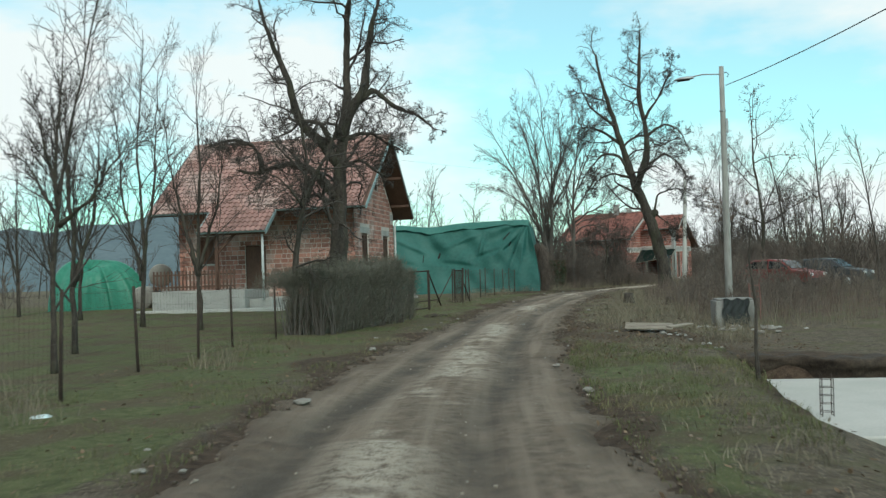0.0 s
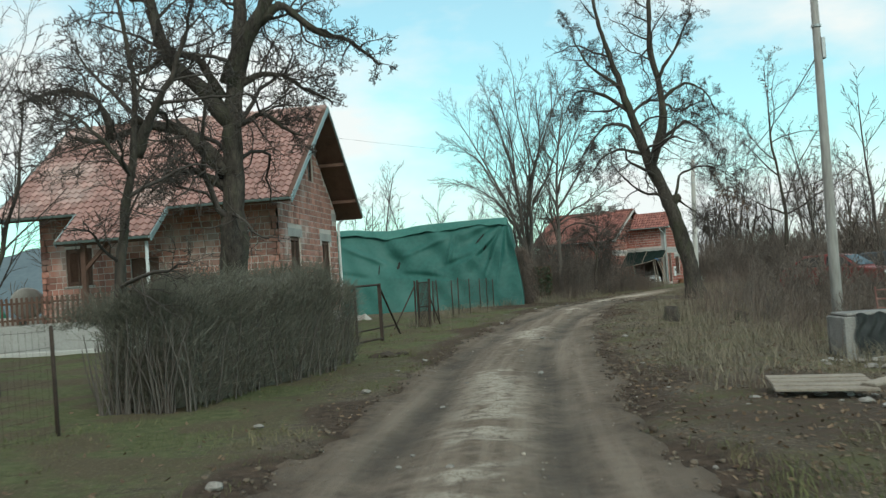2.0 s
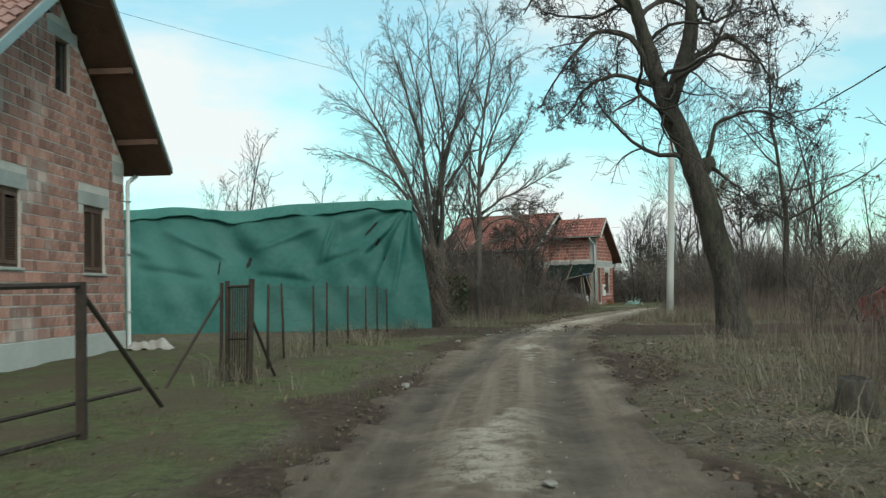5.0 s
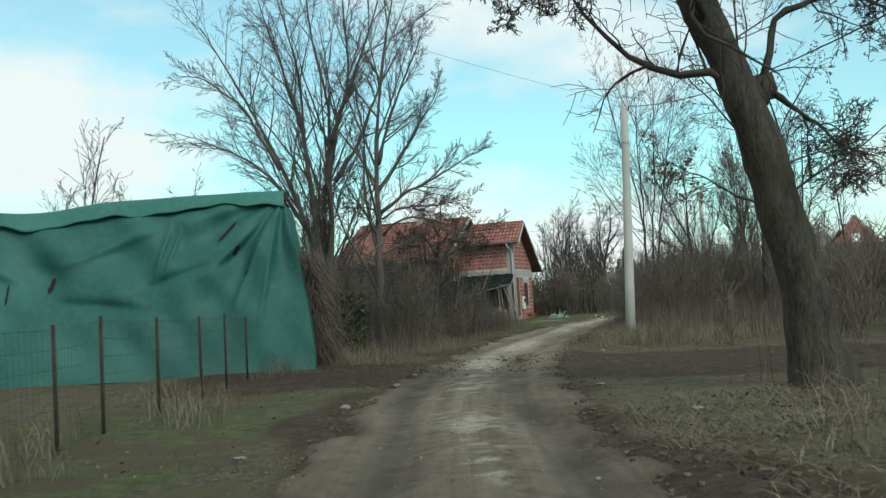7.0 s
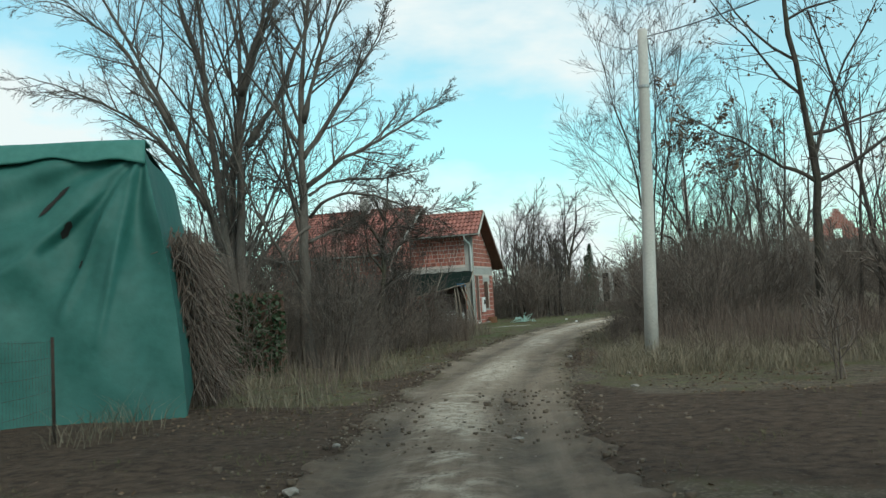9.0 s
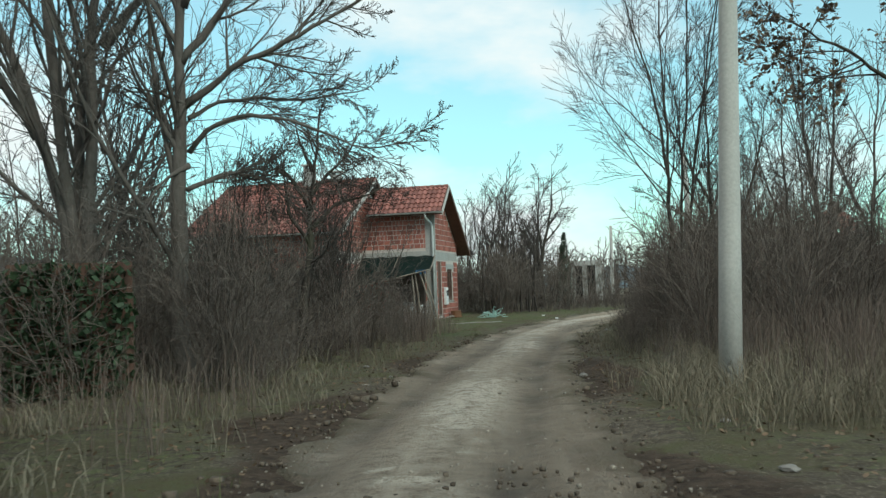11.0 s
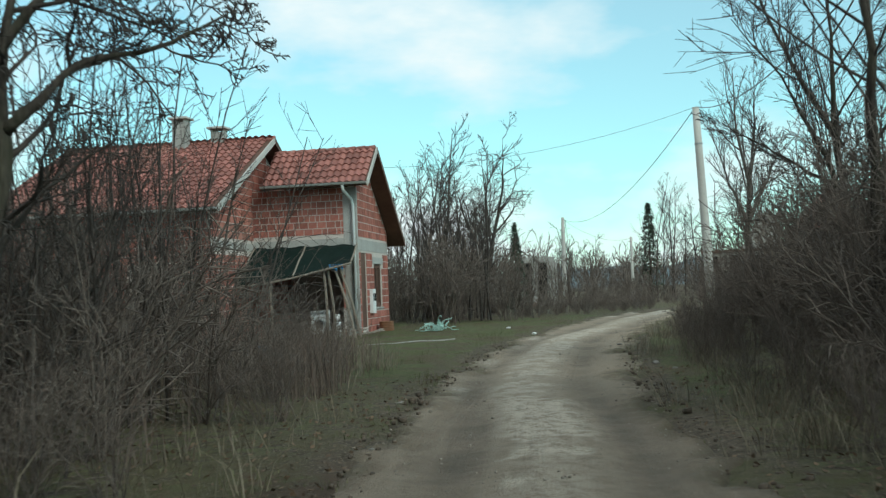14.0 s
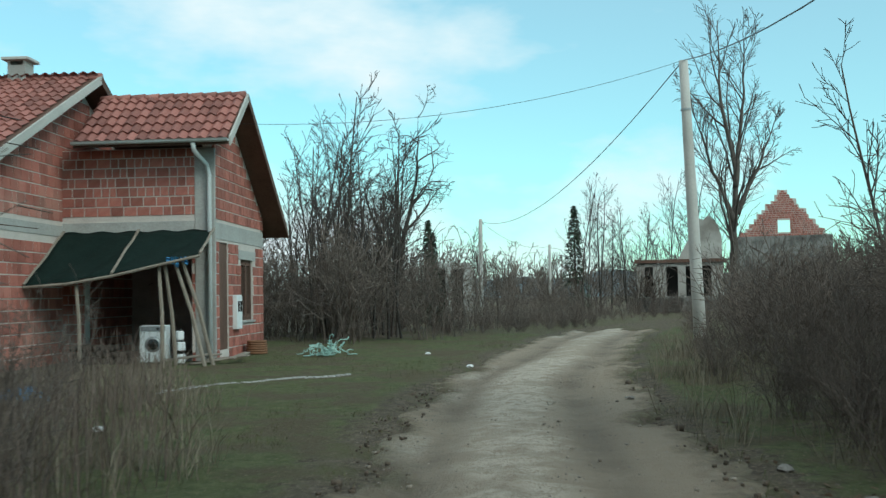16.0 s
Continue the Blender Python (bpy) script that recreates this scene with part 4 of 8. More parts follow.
part("downpipe", Shape().tube([(0.1, BACK[0] + 0.05, 4.05), (0.06, 7.75, 3.85), (0.06, 7.72, 3.7), (0.06, 7.72, 0.12), (0.12, 7.72, 0.05)], 0.05), M_PIPE, house, "pale grey downpipe", True)
for z in (0.9, 2.2, 3.4):
    part("pipe_clip", Shape().box((0.0, 7.66, z), (0.125, 7.78, z + 0.03)), M_STEEL, house)

# porch: the roof runs on over the entrance, with posts, a terrace and a picket railing
PX0, PX1, PE = -5.85, -2.95, (-2.95, 3.22)
porch = roof_slab(house, PX0, PX1, PE, EAVE, name="porch_roof")
up_p = Vector((0, EAVE[0] - PE[0], EAVE[1] - PE[1]))
tiled(porch, slope_place((PX0, PE[0], PE[1]), (1, 0, 0), up_p), PX1 - PX0, up_p.length + 0.2, 60, 7)
verge(porch, PX1 + 0.003, PE, EAVE, 0.2)
verge(porch, PX0 - 0.043, PE, EAVE, 0.2)
gutter(porch, (PX0, PE[0] - 0.08, PE[1] + 0.02), (PX1, PE[0] - 0.08, PE[1] + 0.02))
part("beam", Shape().box((PX0 + 0.1, PE[0] + 0.28, 3.12), (PX1 - 0.1, PE[0] + 0.42, 3.26)), M_WOOD_DARK, porch)
part("post", Shape().box((-5.25, PE[0] + 0.28, 0.85), (-5.11, PE[0] + 0.42, 3.12)), M_WOOD_DARK, porch, "dark wooden porch post")
part("brace", Shape().prism([(-5.11, PE[0] + 0.30, 2.35), (-4.35, PE[0] + 0.30, 3.12), (-4.5, PE[0] + 0.30, 3.12), (-5.11, PE[0] + 0.30, 2.5)], (0, 0.1, 0)), M_WOOD_DARK, porch)
part("post", Shape().tube([(-3.15, PE[0] + 0.2, 3.1), (-3.15, PE[0] + 0.2, 0.4)], 0.055), M_PIPE, porch, "pale porch post", True)
terrace = part("terrace", Shape().box((-7.95, -2.9, -0.2), (-3.9, -0.03, 0.86), bevel=0.02), M_CONC, house, "stained grey plastered terrace base")
part("step", Shape().box((-3.9, -2.4, -0.2), (-2.9, -0.03, 0.45), bevel=0.02), M_CONC_PALE, house)
part("path_edge", Shape().box((-8.3, -3.8, -0.2), (-2.0, -3.2, 0.10), bevel=0.02), M_CONC_PALE, house, "pale concrete apron")
rail = part("railing", Shape().box((-7.9, -2.86, 1.0), (-4.3, -2.81, 1.06)).box((-7.9, -2.86, 1.5), (-4.3, -2.81, 1.56)), M_WOOD_DARK, house, "dark wooden picket railing")
picket = Shape().box((0, 0, 0), (0.075, 0.024, 0.80), bevel=0.006).mesh(M_WOOD_DARK)
for k in range(23):
    child("picket", picket, rail, "", Matrix.Translation((-7.9 + k * 0.16, -2.885, 0.90)))

# ---- the second house: a long wing and a lower one beside it, with a lean-to awning ----
house_b = thing("house", "unfinished red block house with two tiled wings and concrete frame", "house", (11.2, 101.0, 0.0), -22)
house_b.matrix_world = house_b.matrix_world @ Matrix.Scale(1.04, 4)
# lower wing: front wall in y = 0 from x = -3.35 to 0, side wall in x = 0
RED, RED_TILE = (M_BLOCK_RED, M_BLOCK_RED_J), (M_TILE_RED, M_TILE_RED_J)
fb = Matrix.Translation((-3.35, 0, 0))
w_fb = masonry(house_b, fb, 3.35, [(0, 4.6), (3.35, 4.6)], [(0.5, 0.0, 2.85, 2.35)], budget=130, seed=21, block=0.29, course=0.21, bands=[(0, 2.78, 3.35, 3.02), (2.93, 0, 3.35, 4.6)], mats=RED)
part("ring_beam", Shape().box((0, -0.02, 2.785), (2.925, 0.06, 3.015), bevel=0.006), M_CONC, w_fb, "grey concrete ring beam")
part("column", Shape().box((2.93, -0.02, 0.0), (3.37, 0.06, 4.58), bevel=0.008), M_CONC, w_fb, "grey concrete corner column")
gb = Matrix(((0, -1, 0, 0), (1, 0, 0, 0), (0, 0, 1, 0), (0, 0, 0, 1)))
wb = [(0.32, 0.2, 1.06, 2.56), (2.13, 0.80, 3.26, 2.24)]
bb = [(0, 2.62, 4.3, 2.98), (1.9, 2.24, 3.5, 2.46)]
w_gb = masonry(house_b, gb, 4.3, [(0, 5.0), (1.0, 5.72), (4.3, 3.42)], wb, budget=200, seed=22, block=0.33, course=0.235, bands=bb, mats=RED)
for x0, z0, x1, z1 in bb:
    part("lintel", Shape().box((x0, -0.014, z0 + 0.004), (x1, 0.03, z1 - 0.004)), M_CONC, w_gb, "grey concrete beam")
shutters(house_b, gb, 2.13, 0.80, 3.26, 2.24)
part("door", Shape().box((-0.06, 0.33, 0.2), (-0.03, 1.05, 2.55)), M_WOOD_DARK, house_b, "dark narrow side door")
back_b = Matrix(((-1, 0, 0, 0), (0, -1, 0, 4.3), (0, 0, 1, 0), (0, 0, 0, 1)))
masonry(house_b, back_b, 3.35, [(0, 3.4), (3.35, 3.4)], budget=0, seed=23, mats=RED)
part("floor_slab", Shape().box((-3.0, 0.3, -0.1), (-0.3, 4.0, 0.02)), M_CONC, house_b)
# long wing: gable in x = -3.35 from y = -3.6 to 5.2
gm = Matrix(((0, -1, 0, -3.35), (1, 0, 0, -3.6), (0, 0, 1, 0), (0, 0, 0, 1)))
w_gm = masonry(house_b, gm, 8.8, [(0, 4.0), (4.5, 6.15), (8.8, 4.0)], budget=220, seed=24, block=0.33, course=0.235, bands=[(0, 2.72, 3.6, 2.96)], mats=RED)
part("ring_beam", Shape().box((0, -0.014, 2.724), (3.58, 0.04, 2.956)), M_CONC, w_gm, "grey concrete ring beam")
fm = Matrix.Translation((-9.6, -3.6, 0))
masonry(house_b, fm, 6.25, [(0, 4.0), (6.25, 4.0)], [(1.0, 0.9, 2.2, 2.2), (3.8, 0.9, 5.0, 2.2)], budget=120, seed=25, block=0.33, course=0.235, mats=RED)
bm_ = Matrix(((-1, 0, 0, -3.35), (0, -1, 0, 5.2), (0, 0, 1, 0), (0, 0, 0, 1)))
masonry(house_b, bm_, 6.25, [(0, 4.0), (6.25, 4.0)], budget=0, seed=26, mats=RED)
wm = Matrix(((0, 1, 0, -9.6), (-1, 0, 0, 5.2), (0, 0, 1, 0), (0, 0, 0, 1)))
masonry(house_b, wm, 8.8, [(0, 4.0), (4.3, 6.15), (8.8, 4.0)], budget=0, seed=27, mats=RED)


def wing_roof(x0, x1, eave, ridge, back, n1, seed):
    slope = roof_slab(house_b, x0, x1, eave, ridge)
    up = Vector((0, ridge[0] - eave[0], ridge[1] - eave[1]))
    tiled(slope, slope_place((x0, eave[0], eave[1]), (1, 0, 0), up), x1 - x0, up.length, n1, seed, mats=RED_TILE)
    far = roof_slab(house_b, x0, x1, back, ridge)
    up = Vector((0, ridge[0] - back[0], ridge[1] - back[1]))
    tiled(far, slope_place((x1, back[0], back[1]), (-1, 0, 0), up), x1 - x0, up.length, 20, seed + 1, mats=RED_TILE)
    s = Shape()
    x = x0
    while x < x1 - 0.1:
        s.tube([(x, ridge[0], ridge[1] + 0.015), (x + 0.36, ridge[0], ridge[1] + 0.03)], [0.09, 0.105], 8)
        x += 0.33
    part("ridge_tiles", s, M_TILE_RED_J, house_b, "rounded ridge tiles", True)
    gutter(house_b, (x0, eave[0] - 0.08, eave[1] + 0.02), (x1, eave[0] - 0.08, eave[1] + 0.02), mat=M_PIPE)
    for low in (eave, back):
        (y0, z0), (y1, z1) = low, ridge
        pale = low is eave
        part("verge_board", Shape().prism([(x1 + 0.003, y0, z0 + 0.07), (x1 + 0.003, y1, z1 + 0.07), (x1 + 0.003, y1, z1 - 0.13), (x1 + 0.003, y0, z0 - 0.13)], (0.04, 0, 0)), M_CONC_PALE if pale else M_WOOD_DARK, house_b, "pale verge board" if pale else "dark verge board")


wing_roof(-2.85, 0.5, (-0.6, 4.66), (0.92, 5.86), (4.95, 3.0), 150, 31)
wing_roof(-10.1, -2.85, (-4.25, 3.78), (0.85, 6.36), (5.9, 3.78), 200, 33)
for x, y, h, w in ((-5.9, 0.6, 7.05, 0.45), (-4.75, 0.95, 6.72, 0.42)):
    ch = part("chimney", Shape().box((x - w / 2, y - w / 2, 5.6), (x + w / 2, y + w / 2, h), bevel=0.01), M_CONC, house_b, "grey rendered chimney")
    part("cap", Shape().box((x - w / 2 - 0.1, y - w / 2 - 0.1, h + 0.1), (x + w / 2 + 0.1, y + w / 2 + 0.1, h + 0.17), bevel=0.01).box((x - w / 2, y - w / 2, h), (x - w / 2 + 0.06, y + w / 2, h + 0.1)).box((x + w / 2 - 0.06, y - w / 2, h), (x + w / 2, y + w / 2, h + 0.1)), M_CONC_PALE, ch)
part("downpipe", Shape().tube([(-0.25, -0.66, 4.6), (-0.25, -0.6, 4.45), (-0.12, -0.12, 4.2), (-0.08, -0.09, 4.0), (-0.08, -0.09, 0.05)], 0.05), M_PIPE, house_b, "pale grey downpipe", True)
box = part("meter_box", Shape().box((0.0, 1.36, 0.62), (0.12, 1.80, 1.40), bevel=0.012), M_WHITE, house_b, "white electricity meter cabinet")
for y in (1.41, 1.61):
    part("meter_window", Shape().box((0.12, y, 1.02), (0.126, y + 0.14, 1.26)), M_GLASS, box)
# awning: battens and a dark sheet that sags to one side
def awn(u, v):
    x = -3.3 + 3.3 * u
    low = 1.63 + 0.55 * u ** 1.4
    return (x + 0.25 * v * u, -0.03 - 1.85 * v, 2.80 + (low - 2.80) * v - 0.10 * math.sin(math.pi * v) * math.sin(math.pi * (u * 2 % 1)) + 0.02 * math.sin(u * 31 + v * 9))


awning = child("awning", Shape().sheet(awn, 30, 10).mesh(material("shade_sheet", (0.006, 0.013, 0.011), (0.014, 0.026, 0.022), 3, 0.85, 0.4, 20, spec=0.1), True), house_b, "dark green-black shade sheet over battens")
sol = awning.modifiers.new("thickness", "SOLIDIFY")
sol.thickness = 0.012
for u in (0.0, 0.5, 1.0):
    part("batten", Shape().tube([Vector(awn(u, v)) + Vector((0, 0, 0.035)) for v in (0, 0.25, 0.5, 0.75, 1)], 0.028, 6), M_WOOD, awning, "grey wooden batten")
part("front_rail", Shape().tube([Vector(awn(u, 1.0)) + Vector((0, 0, -0.02)) for u in (0, 0.25, 0.5, 0.75, 1)], 0.032, 6), M_WOOD, awning, "grey wooden rail")
for x0, x1, y1 in ((-0.62, -0.55, -1.75), (-0.3, 0.25, -1.5), (-0.15, 0.36, -1.3), (-0.5, -0.42, -1.3), (-2.3, -2.2, -1.8)):
    zt = awn((x0 + 3.3) / 3.5, 0.95)[2]
    part("prop", Shape().tube([(x0, -1.75, zt), ((x0 + x1) / 2 + 0.03, (y1 - 1.75) / 2, zt / 2), (x1, y1, -0.15)], [0.035, 0.04, 0.045], 6), M_WOOD, awning, "thin leaning wooden prop")
for k in range(5):
    part("rag", Shape().sheet(lambda u, v, k=k: (-0.42 + k * 0.09 + 0.07 * u, -1.88 - 0.02 * math.sin(9 * v + k), 2.16 - (0.10 + 0.05 * (k % 3)) * v + 0.01 * math.sin(u * 6)), 3, 4), M_BLUE, awning, "torn blue plastic rag")
HB = house_b.matrix_world.copy()


def at_b(x, y, z=0.0):
    return HB @ Vector((x, y, z))


# things under and beside the awning
wash = thing("washing_machine", "old white washing machine under the awning", "appliance", at_b(-1.05, -0.75, 0.03), -12)
part("cabinet", Shape().box((-0.28, -0.26, 0.02), (0.28, 0.26, 0.80), bevel=0.015), M_WHITE, wash)
dial = part("porthole", Shape().tube([(0, -0.262, 0.40), (0, -0.285, 0.40)], [0.17, 0.15], 20), M_STEEL, wash, "round steel door", True)
part("glass", Shape().tube([(0, -0.286, 0.40), (0, -0.295, 0.40)], [0.12, 0.10], 20), M_GLASS, dial, "dark round glass", True)
part("panel", Shape().box((-0.26, -0.268, 0.68), (0.26, -0.262, 0.78)), M_STEEL, wash)
for k in range(2):
    part("knob", Shape().tube([(0.1 + 0.1 * k, -0.268, 0.73), (0.1 + 0.1 * k, -0.29, 0.73)], 0.025, 10), M_BLACK, wash)
for k, (x, y, z, w, h) in enumerate(((-0.52, -0.7, 0.0, 0.17, 0.2), (-0.53, -0.7, 0.26, 0.17, 0.19), (-0.55, -0.72, 0.48, 0.15, 0.2))):
    cn = thing("canister", "small white plastic canister stacked under the awning", "canister", at_b(x, y, z - 0.0), 8 * k, group="canisters")
    part("body", Shape().box((-w / 2, -0.1, 0), (w / 2, 0.1, h), bevel=0.02), M_WHITE, cn)
    part("cap", Shape().tube([(0.03, 0, h), (0.03, 0, h + 0.045)], 0.025, 10), M_BLACK, cn)
rsb = random.Random(77)
logm = Shape().tube([(0, 0, 0), (0.01, 0.33, 0), (0, 0.5, 0.005)], [0.07, 0.065, 0.07], 9).mesh(M_BARK, True)
for k in range(22):
    lx, lz = -2.75 + (k % 8) * 0.165 + 0.08 * ((k // 8) % 2), 0.07 + (k // 8) * 0.135
    lg = new("log", logm)
    lg.matrix_world = HB @ pose(lx, -0.95 + rsb.uniform(-0.05, 0.05), lz, 0, rsb.uniform(0, 360), 0)
    tagged(lg, "split firewood log in a low stack", "log", group="firewood stack")
drum = thing("pipe_roll", "rusty brown coil of corrugated pipe by the wall", "pipe roll", at_b(0.35, 2.2, 0.0), 20)
sc = Shape()
for k in range(6):
    sc.tube([(0.24 * math.cos(a) * (1 - 0.02 * k), 0.24 * math.sin(a), 0.04 + 0.055 * k) for a in np.linspace(0, 2 * math.pi, 17)], 0.028, 6, False)
part("coil", sc, material("rusty_pipe", (0.13, 0.065, 0.035), (0.24, 0.12, 0.06), 4, 0.6, 0.3, 30), drum, smooth=True)
for k, (x, y, rz, ln) in enumerate(((0.2, -0.5, 20, 1.3), (0.35, -0.3, -30, 1.0), (0.55, -0.1, 60, 0.9), (-0.3, -1.0, 10, 1.1), (0.1, -1.25, -15, 0.8))):
    pk = thing("plank", "weathered plank lying by the corner of the house", "plank", at_b(x, y, 0.04 + 0.03 * k), rz, group="scrap planks")
    part("board", Shape().box((-ln / 2, -0.07, 0), (ln / 2, 0.07, 0.028), pose(0, 0, 0, 4, -5, 0), bevel=0.005), M_WOOD, pk)

# ---- big green tarpaulin over a stack of hay ----
tarp = thing("tarpaulin", "large torn green tarpaulin draped over a tall hay stack", "tarpaulin", (0, 0, 0.12))
TB, TT = -12.2, 4.1


def hem_z(u):
    return TT + 0.05 * math.sin(u * 9 + 0.6) + 0.04 * math.sin(u * 23) - 0.10 * math.exp(-((u - 0.55) / 0.1) ** 2) + 0.10 * smooth01((u - 0.85) / 0.15) * 1.0


# pulled folds: rows (x0, z0, x1, z1, height, width)
CREASES = [(-4.74, 2.67, -2.57, 3.46, 0.112, 0.121), (-5.14, 1.83, -2.4, 1.41, -0.125, 0.143), (-2.63, 2.09, -2.23, 3.46, 0.112, 0.077), (-2.34, 2.3, -2.0, 3.35, 0.075, 0.066), (-2.86, 1.99, -0.92, 2.57, -0.125, 0.132), (0.34, 3.77, -1.49, 2.2, 0.125, 0.099), (0.17, 3.66, -0.69, 1.47, 0.138, 0.088), (0.34, 3.66, -0.12, 1.05, 0.088, 0.077), (0.28, 3.77, -0.97, 2.41, -0.088, 0.066), (-7.87, 3.35, -5.59, 2.3, 0.125, 0.132), (-8.9, 2.09, -6.5, 1.68, -0.112, 0.154), (-10.61, 3.46, -8.33, 2.51, 0.112, 0.132)]


def tarp_front(u, v):
    """u along the front, v from the ground to the top edge."""
    xa, xb = TB + (1.16 - TB) * u, TB + (0.45 - TB) * u
    x = xa + (xb - xa) * v ** 1.5
    y = 62.5 + 1.5 * v ** 1.15
    z = -0.12 + (hem_z(u) + 0.12) * v
    dx, dz = 0.45 - x, TT - z
    d, a = math.hypot(dx, dz), math.atan2(dz, dx + 1e-6)
    fan = 0.11 * math.sin(a * 11 + 0.6 * math.sin(d * 2)) * math.exp(-((d - 1.8) / 1.7) ** 2)
    drape = 0.05 * math.sin(x * 2.2 + 0.8 * math.sin(z * 2.0)) * (1 - v) + 0.03 * math.sin(x * 5.3 + z * 3.1)
    dent = 0.22 * math.exp(-((x + 5.2) / 0.8) ** 2 - ((z - 2.4) / 0.5) ** 2)
    swag = 0.12 * math.sin(2.6 * (x + 5) + 2.4 * z) * math.exp(-((x + 3.7) / 2.5) ** 2 - ((z - 2.7) / 1.0) ** 2)
    for x0, z0, x1, z1, amp, w in CREASES:
        t = max(0.0, min(1.0, ((x - x0) * (x1 - x0) + (z - z0) * (z1 - z0)) / ((x1 - x0) ** 2 + (z1 - z0) ** 2)))
        g = math.hypot(x - x0 - t * (x1 - x0), z - z0 - t * (z1 - z0)) / w
        swag += amp * math.exp(-g * g) * math.sin(math.pi * (0.08 + 0.86 * t)) ** 0.7
    soft = 0.025 * noise.noise(Vector((x * 1.4, z * 1.4, 3.1))) * 2
    k = min(1, v * 6) * min(1, (1 - v) * 8 + 0.15)
    flare = -0.12 * max(0, 1 - v * 5) * (0.5 + 0.5 * math.sin(x * 3.1))
    return (x, y - (fan + drape + swag + soft - dent) * k + flare, z + 0.02 * math.sin(x * 3) * (1 - v))


SLITS = [((-1.12, 2.98), (-0.65, 3.46), 0.06), ((-0.74, 2.62), (-0.58, 2.88), 0.055), ((-5.1, 2.1), (-5.0, 2.5), 0.1), ((-6.02, 1.85), (-6.0, 2.4), 0.04), ((-0.45, 2.15), (-0.41, 2.28), 0.03)]


def on_front(x, z):
    """A point a finger's width before the front sheet."""
    v = (z + 0.12) / (TT + 0.12)
    u = (x - TB) / (1.16 - 0.71 * v ** 1.5 - TB)
    p = Vector(tarp_front(u, v))
    p.y -= 0.02
    return p


def slit_shade(ax, az, bx, bz, r):
    nx, nz = -(bz - az), bx - ax
    d = math.hypot(nx, nz)
    nx, nz = nx / d, nz / d

    def lens(u, v):
        w = r * math.sin(math.pi * u) ** 0.8 * (2 * v - 1) * (1 + 0.3 * math.sin(9 * u))
        return on_front(ax + (bx - ax) * u + nx * w, az + (bz - az) * u + nz * w)

    return Shape().sheet(lens, 14, 4)


def finer(s):
    """More columns where the slits are."""
    return 0.74 * s / 0.42 if s < 0.42 else 0.74 + 0.20 * (s - 0.42) / 0.46 if s < 0.88 else 0.94 + 0.06 * (s - 0.88) / 0.12


fs = Shape().sheet(lambda s, v: tarp_front(finer(s), v), 250, 84)
part("front_sheet", fs, M_TARP, tarp, "green tarpaulin front with folds and dark slivers for slits", True)
# Near-black slivers laid over the uncut sheet, the slits' inside shade as colour.
for (ax, az), (bx, bz), r in SLITS:
    part("slit_shade", slit_shade(ax, az, bx, bz, r * 0.8), M_INSIDE_SHADE, tarp, "near-black sliver painted as the shade inside a slit", True)


def tarp_side(u, v):
    """u from the front edge back, v up; the near end of the stack."""
    p = Vector(tarp_front(1.0, v))
    q = Vector((0.85 - 0.35 * v, 67.4 - 0.3 * v, 1.5 + (3.75 - 1.5) * v))
    r = p.lerp(q, u)
    r.x += 0.10 * math.sin(u * 7 + v * 3) * u * (1 - u) * 2
    return r


part("side_sheet", Shape().sheet(tarp_side, 24, 40), M_TARP, tarp, "", True)


def tarp_top(u, v):
    p = Vector(tarp_front(u, 1.0))
    q = Vector((TB + (0.5 - TB) * u, 67.1, 3.75))
    r = p.lerp(q, v)
    r.z += 0.10 * math.sin(math.pi * v) + 0.03 * math.sin(u * 40 + v * 5)
    return r


part("top_sheet", Shape().sheet(tarp_top, 80, 10), M_TARP, tarp, "", True)


def tarp_back(u, v):
    return (TB + (0.5 - TB) * u, 67.1 + 1.0 * (1 - v), 0.0 + 3.75 * v)


part("back_sheet", Shape().sheet(tarp_back, 30, 8), M_TARP, tarp, "", True)


def tarp_hem(u, v):
    """The overlapping strip that hangs over the top edge."""
    p = Vector(tarp_front(u, 1.0))
    drop = 0.36 + 0.04 * math.sin(u * 27) + 0.05 * math.sin(u * 11 + 1) + 0.02 * math.sin(u * 63)
    over = min(1.0, v / 0.3)
    down = max(0.0, (v - 0.3) / 0.7)
    p.y += 0.45 * (1 - over) - (0.09 + 0.03 * math.sin(u * 41) + 0.02 * math.sin(u * 17)) * over ** 2 - 0.13 * down
    p.z += 0.07 + 0.03 * math.sin(u * 19) - drop * down ** 1.2 - 0.05 * (1 - over) + 0.02 * math.sin(u * 90 + 3 * v) * down
    p.x += 0.06 * u
    return p


hem = part("hem", Shape().sheet(tarp_hem, 180, 14), M_TARP_HEM, tarp, "paler folded hem along the top", True)
sol = hem.modifiers.new("thickness", "SOLIDIFY")
sol.thickness = 0.025
stack = tagged(new("hay_stack", Shape().box((TB + 0.3, 64.7, 0.1), (0.0, 66.7, 3.6), bevel=0.15).mesh(M_DRY)), "brown hay stacked under the tarpaulin", "hay stack")

